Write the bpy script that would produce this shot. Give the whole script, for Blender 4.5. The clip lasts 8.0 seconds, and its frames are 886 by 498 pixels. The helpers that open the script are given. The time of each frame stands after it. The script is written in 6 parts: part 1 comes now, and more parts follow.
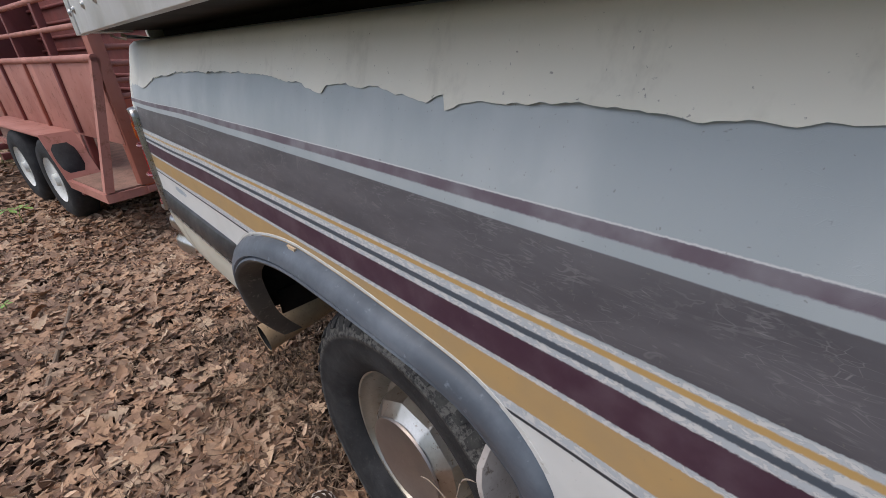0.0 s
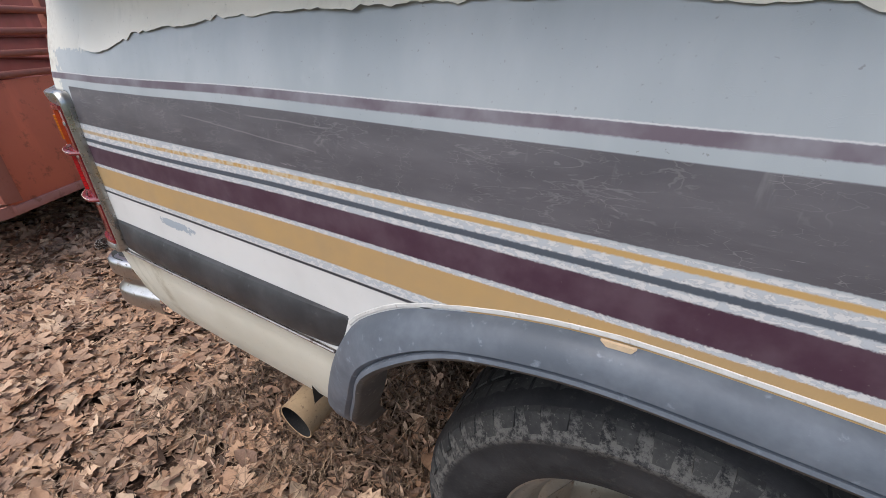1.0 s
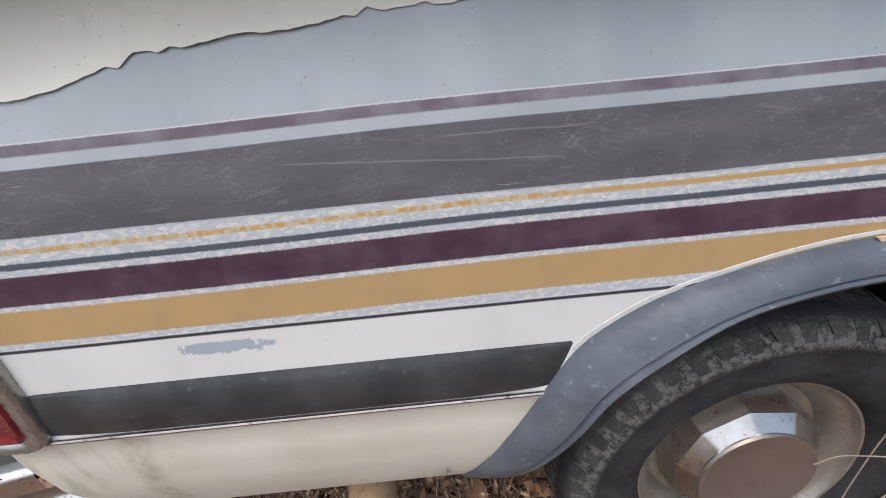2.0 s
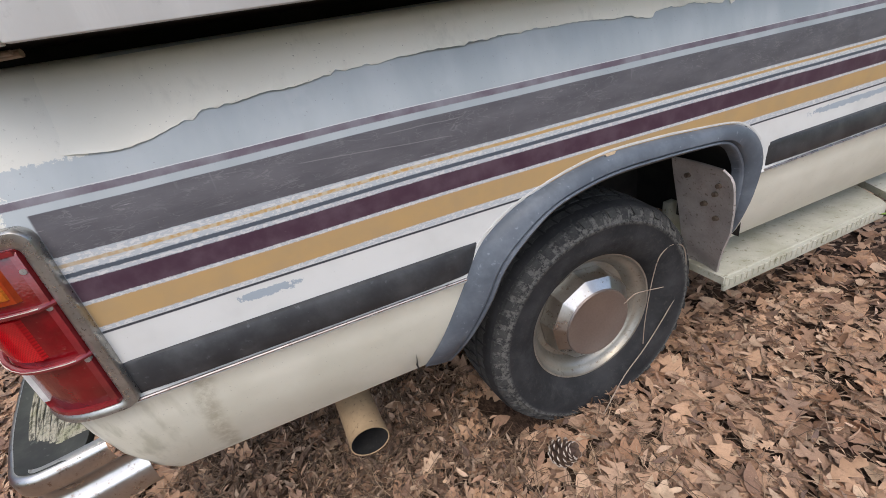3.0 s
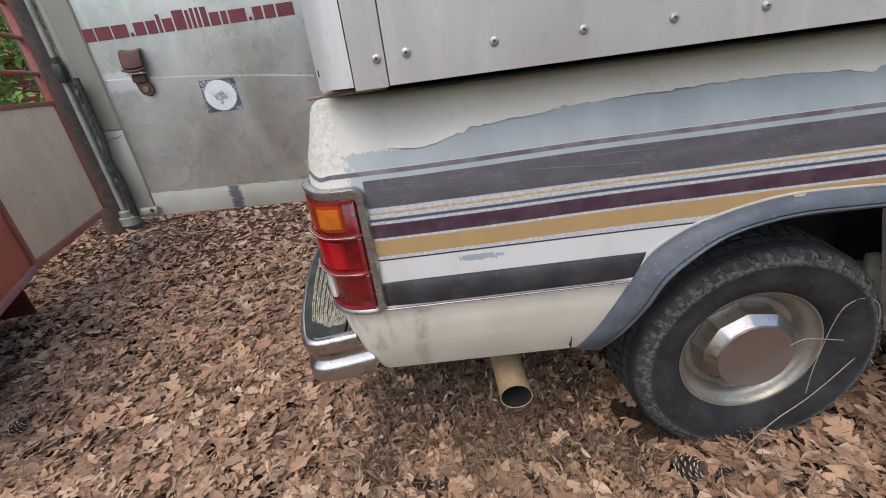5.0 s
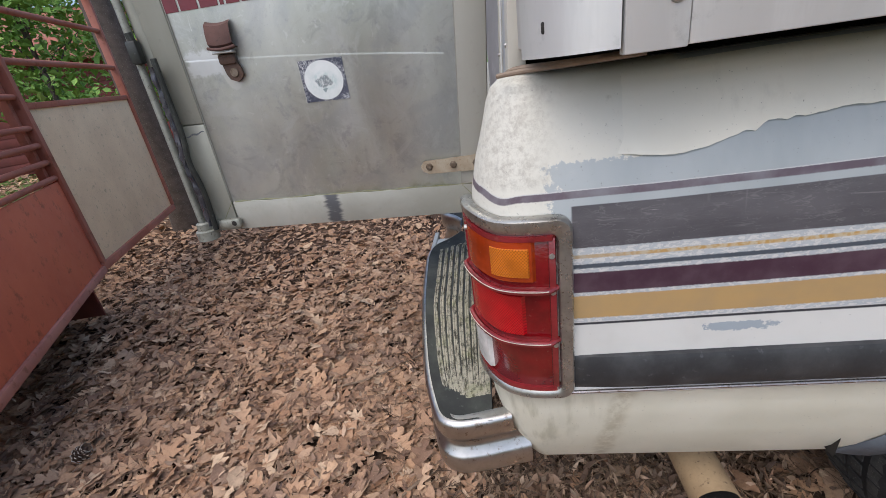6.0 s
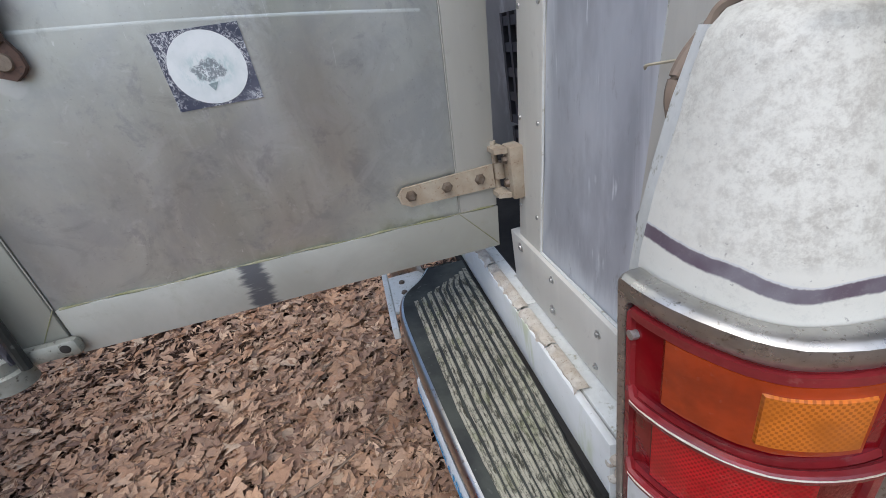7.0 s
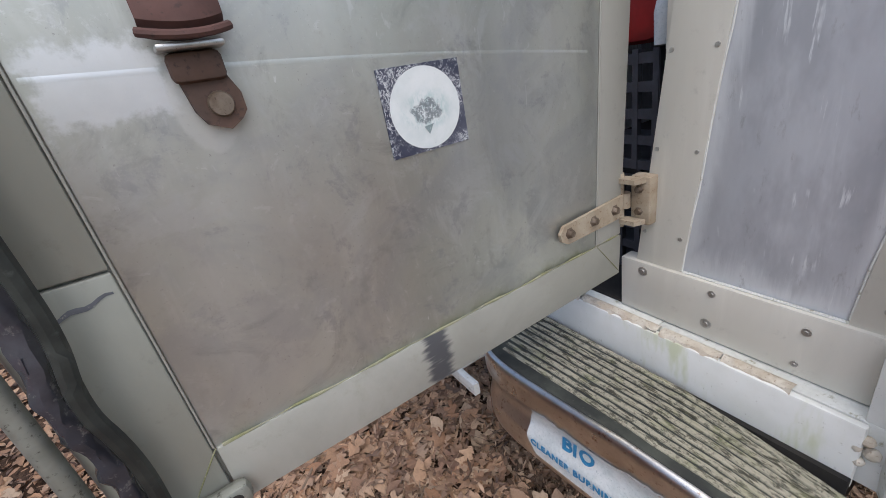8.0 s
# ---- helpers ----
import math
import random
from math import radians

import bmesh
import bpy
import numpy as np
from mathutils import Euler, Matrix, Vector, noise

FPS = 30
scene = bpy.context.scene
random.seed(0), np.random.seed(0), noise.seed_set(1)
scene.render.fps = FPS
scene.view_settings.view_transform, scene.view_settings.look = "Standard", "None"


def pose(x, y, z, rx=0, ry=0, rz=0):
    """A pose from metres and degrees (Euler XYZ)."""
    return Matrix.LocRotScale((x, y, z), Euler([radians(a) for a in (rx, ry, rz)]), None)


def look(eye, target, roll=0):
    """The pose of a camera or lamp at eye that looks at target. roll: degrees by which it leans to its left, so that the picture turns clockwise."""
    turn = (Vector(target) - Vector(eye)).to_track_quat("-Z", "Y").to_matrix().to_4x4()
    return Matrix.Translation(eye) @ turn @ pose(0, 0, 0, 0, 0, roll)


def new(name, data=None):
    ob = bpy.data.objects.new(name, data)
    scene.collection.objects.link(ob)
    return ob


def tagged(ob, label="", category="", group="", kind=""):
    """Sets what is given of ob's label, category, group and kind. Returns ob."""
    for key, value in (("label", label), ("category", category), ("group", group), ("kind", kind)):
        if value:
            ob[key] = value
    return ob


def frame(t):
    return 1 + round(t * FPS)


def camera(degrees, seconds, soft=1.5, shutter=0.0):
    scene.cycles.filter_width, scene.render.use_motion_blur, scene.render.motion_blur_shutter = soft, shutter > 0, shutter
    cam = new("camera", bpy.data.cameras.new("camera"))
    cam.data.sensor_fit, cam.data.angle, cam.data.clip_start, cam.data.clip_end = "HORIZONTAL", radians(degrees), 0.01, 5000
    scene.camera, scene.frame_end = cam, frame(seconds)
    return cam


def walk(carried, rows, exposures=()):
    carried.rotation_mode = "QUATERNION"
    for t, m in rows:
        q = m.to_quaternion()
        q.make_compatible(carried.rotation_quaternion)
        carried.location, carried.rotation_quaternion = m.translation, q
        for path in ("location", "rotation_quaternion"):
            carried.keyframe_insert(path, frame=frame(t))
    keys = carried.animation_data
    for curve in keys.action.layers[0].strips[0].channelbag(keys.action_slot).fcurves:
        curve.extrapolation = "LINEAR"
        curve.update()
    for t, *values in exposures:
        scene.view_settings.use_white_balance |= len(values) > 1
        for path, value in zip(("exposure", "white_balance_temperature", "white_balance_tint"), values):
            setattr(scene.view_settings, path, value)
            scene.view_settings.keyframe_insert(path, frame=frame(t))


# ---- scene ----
cam = camera(92.8, 8.0, 0.8)
PATH = [
    (0, (2.045, -0.288, 1.363), (0.733, 0.928, 0.469), -2.8),
    (0.2, (1.878, -0.299, 1.342), (0.696, 1.037, 0.437), -3.7),
    (0.5, (1.668, -0.329, 1.361), (0.659, 1.138, 0.449), -2.0),
    (0.8, (1.5, -0.379, 1.331), (0.542, 1.109, 0.398), -0.8),
    (1, (1.347, -0.372, 1.299), (0.406, 1.128, 0.37), -0.5),
    (1.2, (1.164, -0.359, 1.273), (0.324, 1.203, 0.35), -1.4),
    (2.5, (0.649, -0.609, 1.306), (1.104, 1.121, 0.411), -7.7),
    (2.8, (0.585, -0.735, 1.349), (1.127, 0.952, 0.42), -9.2),
    (3, (0.585, -0.808, 1.354), (1.148, 0.877, 0.436), -10.0),
    (3.3, (0.612, -0.922, 1.346), (1.205, 0.752, 0.425), -10.4),
    (3.5, (0.634, -1.007, 1.337), (1.219, 0.667, 0.412), -9.3),
    (4, (0.604, -1.087, 1.356), (1.044, 0.642, 0.454), -9.1),
    (4.5, (0.545, -1.099, 1.405), (0.818, 0.682, 0.536), -6.1),
    (4.8, (0.482, -1.083, 1.442), (0.543, 0.73, 0.599), -6.9),
    (5, (0.427, -1.052, 1.459), (0.35, 0.771, 0.64), -7.9),
    (5.2, (0.357, -0.987, 1.456), (0.203, 0.836, 0.648), -7.7),
    (6.3, (-0.023, -0.475, 1.421), (-0.305, 1.329, 0.604), -8.8),
    (6.5, (-0.09, -0.336, 1.408), (-0.241, 1.474, 0.57), -10.7),
    (6.8, (-0.14, -0.217, 1.41), (-0.079, 1.586, 0.546), -11.8),
    (7, (-0.18, -0.167, 1.421), (0.062, 1.601, 0.519), -11.6),
    (7.3, (-0.309, -0.079, 1.419), (0.171, 1.612, 0.464), -11.6),
    (7.5, (-0.448, -0.024, 1.451), (0.136, 1.642, 0.512), -13.7),
    (7.8, (-0.601, 0.026, 1.501), (0.138, 1.63, 0.562), -12.2),
    (8, (-0.672, 0.092, 1.495), (0.195, 1.698, 0.678), -11.0),
]
EXPOSURES = [(0.0, -0.36, 6150, 10), (0.5, 0.08, 6150, 10), (1.0, 0.04, 6200, 10), (2.5, 0.04, 6200, 10), (3.5, -0.02, 6200, 10), (4.5, -0.02, 6200, 10), (5.2, -0.18, 6200, 10), (6.5, -0.10, 6050, 9), (7.0, -0.15, 5800, 8), (7.5, -0.04, 5900, 8), (8.0, -0.08, 6100, 9)]
walk(cam, [(t, look(eye, target, roll)) for t, eye, target, roll in PATH], EXPOSURES)

# ---- world and light ----
world = bpy.data.worlds.new("sky")
scene.world = world
world.use_nodes = True
wn, wl = world.node_tree.nodes, world.node_tree.links
sky = wn.new("ShaderNodeTexSky")
sky.sky_type = "NISHITA"
sky.sun_disc = False
sky.sun_elevation, sky.sun_rotation = radians(59.5), radians(201)
sky.dust_density, sky.air_density = 4.0, 1.0
wl.new(sky.outputs[0], wn["Background"].inputs[0])
wn["Background"].inputs[1].default_value = 0.24
sun = new("sun", bpy.data.lights.new("sun", "SUN"))
sun.data.energy, sun.data.angle, sun.data.color = 0.8, radians(90), (1.0, 0.985, 0.96)
sun.matrix_world = look((-2.9, -7.4, 13.5), (0, 0, 0))


# ---- node helpers ----
class Mat:
    """A node material under construction; values are sockets or numbers."""

    def __init__(self, name, rough=0.6, metal=0.0, spec=0.5):
        self.m = bpy.data.materials.new(name)
        self.m.use_nodes = True
        self.t = self.m.node_tree
        self.b = self.t.nodes["Principled BSDF"]
        self.b.inputs["Roughness"].default_value = rough
        self.b.inputs["Metallic"].default_value = metal
        self.b.inputs["Specular IOR Level"].default_value = spec
        co = self.t.nodes.new("ShaderNodeTexCoord")
        self.obj = co.outputs["Object"]
        geo = self.t.nodes.new("ShaderNodeNewGeometry")
        self.pos, self.island = geo.outputs["Position"], geo.outputs["Random Per Island"]
        self.normal = geo.outputs["Normal"]
        sep = self.t.nodes.new("ShaderNodeSeparateXYZ")
        self.t.links.new(self.pos, sep.inputs[0])
        self.x, self.y, self.z = sep.outputs
        self.oi = self.t.nodes.new("ShaderNodeObjectInfo").outputs["Random"]

    def put(self, sock, v):
        if isinstance(v, bpy.types.NodeSocket):
            self.t.links.new(v, sock)
        elif isinstance(v, (tuple, list)):
            sock.default_value = (*v, 1.0) if len(v) == 3 and sock.type == "RGBA" else v
        else:
            sock.default_value = v

    def math(self, op, a, b=0.0, clamp=False):
        n = self.t.nodes.new("ShaderNodeMath")
        n.operation, n.use_clamp = op, clamp
        self.put(n.inputs[0], a)
        self.put(n.inputs[1], b)
        return n.outputs[0]

    def add(self, a, b):
        return self.math("ADD", a, b)

    def mul(self, a, b):
        return self.math("MULTIPLY", a, b)

    def step(self, v, lo, hi):
        n = self.t.nodes.new("ShaderNodeMapRange")
        n.interpolation_type = "SMOOTHSTEP"
        self.put(n.inputs[0], v)
        self.put(n.inputs[1], lo)
        self.put(n.inputs[2], hi)
        return n.outputs[0]

    def scaled(self, v, s):
        n = self.t.nodes.new("ShaderNodeVectorMath")
        n.operation = "MULTIPLY"
        self.put(n.inputs[0], v)
        n.inputs[1].default_value = s
        return n.outputs[0]

    def noise(self, scale, detail=4.0, rough=0.55, vec=None, dist=0.0):
        n = self.t.nodes.new("ShaderNodeTexNoise")
        n.inputs["Scale"].default_value, n.inputs["Detail"].default_value = scale, detail
        n.inputs["Roughness"].default_value, n.inputs["Distortion"].default_value = rough, dist
        self.put(n.inputs["Vector"], self.pos if vec is None else vec)
        return n.outputs["Fac"]

    def cells(self, scale, feature="F1", vec=None):
        n = self.t.nodes.new("ShaderNodeTexVoronoi")
        n.feature = feature
        n.inputs["Scale"].default_value = scale
        self.put(n.inputs["Vector"], self.pos if vec is None else vec)
        return n.outputs["Distance"]

    def mix(self, f, a, b):
        n = self.t.nodes.new("ShaderNodeMix")
        n.data_type = "RGBA"
        self.put(n.inputs["Factor"], f)
        self.put(n.inputs[6], a)
        self.put(n.inputs[7], b)
        return n.outputs[2]

    def val(self, f, a, b):
        return self.add(self.mul(f, b - a), a)

    def color(self, c):
        self.put(self.b.inputs["Base Color"], c)
        return self

    def rough(self, v):
        self.put(self.b.inputs["Roughness"], v)
        return self

    def bump(self, h, strength=0.3, dist=0.002):
        n = self.t.nodes.new("ShaderNodeBump")
        n.inputs["Strength"].default_value, n.inputs["Distance"].default_value = strength, dist
        self.put(n.inputs["Height"], h)
        self.t.links.new(n.outputs[0], self.b.inputs["Normal"])
        return self


def worn(name, a, b, dark=None, scale=6.0, rough=0.6, metal=0.0, bump=0.15, fine=120.0, spec=0.5, cut=(0.35, 0.7)):
    """Two tones in broad clouds, fine grain, and optional dark specks."""
    m = Mat(name, rough, metal, spec)
    c = m.mix(m.step(m.noise(scale, 5), *cut), a, b)
    g = m.noise(fine, 3)
    c = m.mix(m.mul(m.step(g, 0.3, 0.8), 0.25), c, tuple(v * 0.6 for v in a))
    if dark:
        c = m.mix(m.mul(m.step(m.noise(scale * 7, 6, 0.7), 0.56, 0.68), 0.8), c, dark)
    m.color(c)
    m.rough(m.val(m.noise(scale * 2.5, 3), rough - 0.12, min(1.0, rough + 0.15)))
    m.bump(g, bump, 0.001)
    return m.m


# ---- materials ----
def body_paint():
    """Truck side: cream, grey primer and the stripe decals, by height, with flaked edges."""
    m = Mat("striped_body_paint", 0.42)
    wob = m.mul(m.add(m.noise(2.0, 2), -0.5), 0.006)
    rear = m.math("SUBTRACT", 1.0, m.step(m.x, 0.15, 0.18))
    climb = m.math("MULTIPLY", rear, m.add(m.mul(m.step(m.y, 0.024, 0.062), 0.013), m.add(m.mul(m.step(m.y, 0.05, 0.13), 0.010), m.mul(m.step(m.y, 0.010, 0.024), -0.006))))
    z = m.math("SUBTRACT", m.add(m.z, wob), climb)
    zt = m.math("SUBTRACT", z, m.mul(m.step(m.x, 0.35, 0.8), 0.0055))   # upper bands rise slightly forward
    lift = m.mul(m.step(m.x, 0.45, 0.9), 0.0055)
    flake = m.mul(m.add(m.noise(260, 4, 0.75), -0.5), 0.010)
    amount = m.step(m.noise(7, 3), 0.35, 0.7)
    zs = m.math("SUBTRACT", z, lift)
    zf = m.add(zs, m.mul(flake, m.val(amount, 0.15, 0.5)))
    soft = m.noise(30, 4)
    cream = m.mix(m.step(m.noise(4, 5), 0.35, 0.7), (0.68, 0.665, 0.59), (0.60, 0.59, 0.52))
    cream = m.mix(m.mul(m.step(m.noise(60, 5, 0.7), 0.6, 0.75), 0.35), cream, (0.30, 0.29, 0.24))
    primer = m.mix(m.step(m.noise(6, 5, vec=m.scaled(m.pos, (1, 1, 0.35))), 0.35, 0.7), (0.33, 0.37, 0.385), (0.42, 0.455, 0.465))
    primer = m.mix(m.mul(m.step(m.noise(9, 4), 0.62, 0.75), 0.35), primer, (0.52, 0.54, 0.53))

    def band(c, lo, hi, col, zz, e=0.0012):
        f = m.math("MULTIPLY", m.step(zz, lo - e, lo + e), m.math("SUBTRACT", 1.0, m.step(zz, hi - e, hi + e)))
        return m.mix(f, c, col)

    white = m.mix(m.step(m.noise(5, 4), 0.35, 0.7), (0.66, 0.66, 0.63), (0.57, 0.57, 0.54))
    chip = m.noise(150, 5, 0.7, vec=m.scaled(m.pos, (0.55, 1, 1.1)), dist=0.5)
    pale = m.mix(m.step(chip, 0.485, 0.495), (0.58, 0.58, 0.565), (0.44, 0.47, 0.49))
    rimline = m.math("SUBTRACT", 1.0, m.step(m.math("ABSOLUTE", m.add(chip, -0.497)), 0.006, 0.016))
    pale = m.mix(m.mul(rimline, 0.30), pale, (0.16, 0.16, 0.17))
    c = m.mix(m.step(z, 0.9765, 0.979), white, pale)
    primer_on = m.step(m.add(m.x, m.mul(m.noise(55, 5, 0.75), 0.12)), 0.224, 0.232)
    flk = m.mul(m.add(m.noise(60, 5, 0.75), -0.5), 0.035)
    rear_top = m.math("MULTIPLY", m.math("SUBTRACT", 1.0, m.step(m.x, 0.36, 0.38)), m.step(m.add(m.z, flk), 1.2655, 1.2675))
    primer_on = m.math("MULTIPLY", primer_on, m.math("SUBTRACT", 1.0, rear_top))
    c = m.mix(m.step(z, 1.121, 1.126), c, m.mix(primer_on, cream, primer))
    purple = m.mix(m.step(m.noise(14, 4), 0.35, 0.75), (0.120, 0.090, 0.112), (0.23, 0.222, 0.242))
    c = band(c, 1.2115, 1.2235, purple, m.add(zt, m.mul(flake, 0.25)))
    c = band(c, 1.2235, 1.2248, (0.56, 0.56, 0.55), m.add(zt, m.mul(flake, 0.25)), 0.0006)
    has = m.step(m.x, 0.199, 0.203)
    cracks = m.cells(130, "DISTANCE_TO_EDGE", m.scaled(m.pos, (0.6, 1, 1.6)))
    crz = m.math("MULTIPLY", m.math("SUBTRACT", 1.0, m.step(cracks, 0.004, 0.035)), m.step(m.noise(26, 5, 0.7), 0.52, 0.66))
    dk = m.mix(m.step(m.noise(11, 5, vec=m.scaled(m.pos, (0.6, 1, 2.2))), 0.3, 0.7), (0.078, 0.074, 0.082), (0.118, 0.112, 0.121))
    dk = m.mix(m.mul(crz, 0.30), dk, (0.38, 0.36, 0.35))
    dk = m.mix(m.mul(m.step(m.noise(26, 3, vec=m.scaled(m.pos, (3, 1, 0.5))), 0.66, 0.8), 0.2), dk, (0.3, 0.29, 0.29))
    lines = m.math("SUBTRACT", 1.0, m.step(m.math("ABSOLUTE", m.add(m.noise(11, 4, 0.6, vec=m.scaled(m.pos, (0.45, 1, 2.6)), dist=1.2), -0.5)), 0.003, 0.014))
    lines2 = m.math("SUBTRACT", 1.0, m.step(m.math("ABSOLUTE", m.add(m.noise(26, 3, 0.6, vec=m.scaled(m.pos, (0.5, 1, 2.0)), dist=0.8), -0.5)), 0.003, 0.018))
    zone = m.math("MULTIPLY", m.step(m.noise(4.5, 4), 0.46, 0.6), m.step(m.noise(40, 4), 0.40, 0.55))
    dk = m.mix(m.mul(m.math("MULTIPLY", m.math("MAXIMUM", lines, lines2), zone), 0.20), dk, (0.34, 0.325, 0.32))
    scr = m.math("MULTIPLY", m.step(m.noise(34, 4, 0.6, vec=m.scaled(m.pos, (0.3, 1, 5.0)), dist=0.8), 0.66, 0.70), m.step(m.noise(5, 3), 0.45, 0.6))
    dk = m.mix(m.mul(scr, 0.5), dk, (0.42, 0.40, 0.40))
    for z0, slope, xa, xb in ((1.178, -0.068, 0.60, 0.90), (1.191, -0.012, 0.77, 0.93)):
        off = m.add(m.add(m.z, m.mul(m.add(m.x, -xa), -slope)), m.add(m.mul(m.noise(14, 4), 0.006), -z0 - 0.003))
        cut = m.math("SUBTRACT", 1.0, m.step(m.math("ABSOLUTE", off), 0.0004, 0.0014))
        cut = m.math("MULTIPLY", cut, m.math("MULTIPLY", m.step(m.x, xa, xa + 0.03), m.math("SUBTRACT", 1.0, m.step(m.x, xb, xb + 0.03))))
        dk = m.mix(m.mul(cut, 0.24), dk, (0.40, 0.385, 0.37))
    top = m.math("SUBTRACT", 1.0, m.step(m.add(zt, m.mul(flake, 0.08)), 1.1975, 1.1992))
    low_edge = m.step(m.add(z, m.mul(flake, 0.3)), 1.1245, 1.1260)
    c = m.mix(m.math("MULTIPLY", has, m.math("MULTIPLY", top, low_edge)), c, dk)
    gold = m.mix(m.step(m.noise(16, 5), 0.3, 0.75), (0.45, 0.295, 0.125), (0.40, 0.275, 0.135))
    thin = m.mix(m.step(m.noise(90, 4), 0.4, 0.6), (0.48, 0.30, 0.10), (0.52, 0.44, 0.30))
    thin = m.mix(m.step(m.x, 0.8, 1.1), thin, (0.47, 0.305, 0.115))
    thin = m.mix(m.step(m.add(m.x, m.mul(m.noise(6, 3), 0.5)), 0.25, 0.75), (0.40, 0.335, 0.25), thin)
    maroon = m.mix(m.step(m.noise(20, 5), 0.35, 0.75), (0.055, 0.023, 0.040), (0.095, 0.058, 0.076))
    navy = (0.07, 0.085, 0.105)
    s = c
    s = band(s, 1.1060, 1.1125, thin, zf)
    s = band(s, 1.0870, 1.0950, navy, m.add(zs, m.mul(flake, 0.5)))
    s = band(s, 1.0395, 1.0785, maroon, m.add(zs, m.mul(flake, 0.6)))
    s = band(s, 0.9860, 1.0325, gold, m.add(zs, m.mul(flake, 0.7)))
    s = band(s, 0.9715, 0.9765, (0.035, 0.037, 0.045), m.add(z, m.mul(flake, 0.15)))
    c = m.mix(has, c, s)
    # bared primer patches on the white field under the stripes
    pz = m.math("MULTIPLY", m.step(m.z, 0.925, 0.952), m.math("SUBTRACT", 1.0, m.step(m.z, 0.953, 0.97)))
    px = m.math("MULTIPLY", m.step(m.x, 0.36, 0.46), m.math("SUBTRACT", 1.0, m.step(m.x, 0.48, 0.64)))
    px2 = m.math("MULTIPLY", m.step(m.x, 1.95, 2.2), m.math("SUBTRACT", 1.0, m.step(m.x, 2.4, 2.75)))
    win = m.mul(pz, m.add(px, px2))
    c = m.mix(m.step(m.add(m.mul(win, 0.42), m.mul(m.noise(38, 6, 0.8), 0.85)), 0.70, 0.71), c, (0.34, 0.39, 0.43))
    # lower panel cream and green-brown run-off by the rear corner
    low = m.math("SUBTRACT", 1.0, m.step(m.z, 0.806, 0.812))
    c = m.mix(low, c, m.mix(m.step(m.noise(4, 5), 0.35, 0.7), (0.67, 0.65, 0.545), (0.59, 0.57, 0.465)))
    runs = m.math("MULTIPLY", m.step(m.noise(16, 4, vec=m.scaled(m.pos, (1.5, 1.5, 0.3))), 0.52, 0.7), m.math("SUBTRACT", 1.0, m.step(m.x, 0.10, 0.34)))
    c = m.mix(m.mul(m.math("MULTIPLY", runs, low), 0.45), c, (0.20, 0.185, 0.10))
    streak = m.math("SUBTRACT", 1.0, m.step(m.math("ABSOLUTE", m.add(m.add(m.x, m.mul(m.z, -0.12)), m.add(m.mul(m.noise(14, 5), 0.05), -0.225))), 0.004, 0.032))
    c = m.mix(m.mul(m.math("MULTIPLY", m.math("MULTIPLY", streak, low), m.step(m.noise(30, 6, 0.75), 0.30, 0.62)), 0.55), c, (0.27, 0.23, 0.14))
    up = m.math("MULTIPLY", m.step(m.noise(80, 8, 0.85), 0.40, 0.66), m.math("SUBTRACT", 1.0, m.step(m.math("ABSOLUTE", m.add(m.add(m.x, m.mul(m.noise(7, 3), 0.08)), -0.150)), 0.01, 0.085)))
    c = m.mix(m.mul(m.math("MULTIPLY", up, m.step(m.z, 1.225, 1.24)), 0.7), c, (0.35, 0.32, 0.27))
    grime = m.math("MULTIPLY", m.step(m.noise(95, 7, 0.82), 0.50, 0.68), m.step(m.noise(9, 4), 0.36, 0.62))
    c = m.mix(m.mul(m.math("MULTIPLY", grime, m.math("SUBTRACT", 1.0, m.step(m.x, 0.15, 0.24))), 0.24), c, (0.33, 0.33, 0.31))
    c = m.mix(m.mul(m.step(m.noise(210, 3), 0.68, 0.74), 0.5), c, (0.16, 0.15, 0.13))
    m.color(c)
    m.rough(m.val(m.noise(12, 4), 0.36, 0.62))
    m.bump(m.add(m.mul(soft, 0.3), m.add(m.mul(flake, 20), m.mul(crz, 0.6))), 0.12, 0.0012)
    return m.m


def cream_sheet():
    m = Mat("peeling_cream_paint", 0.5)
    c = m.mix(m.step(m.noise(3.5, 5), 0.35, 0.7), (0.77, 0.735, 0.625), (0.68, 0.65, 0.55))
    c = m.mix(m.mul(m.step(m.noise(18, 5, 0.7, vec=m.scaled(m.pos, (1, 1, 0.4))), 0.52, 0.75), 0.35), c, (0.40, 0.38, 0.30))
    c = m.mix(m.mul(m.step(m.noise(170, 3), 0.68, 0.74), 0.6), c, (0.15, 0.14, 0.12))
    cap = m.mix(m.step(m.noise(4, 5), 0.35, 0.7), (0.68, 0.665, 0.59), (0.60, 0.59, 0.52))
    c = m.mix(m.step(m.x, 0.2, 0.5), cap, c)
    m.color(c).rough(m.val(m.noise(20, 3), 0.4, 0.65)).bump(m.noise(40, 4), 0.1, 0.001)
    return m.m


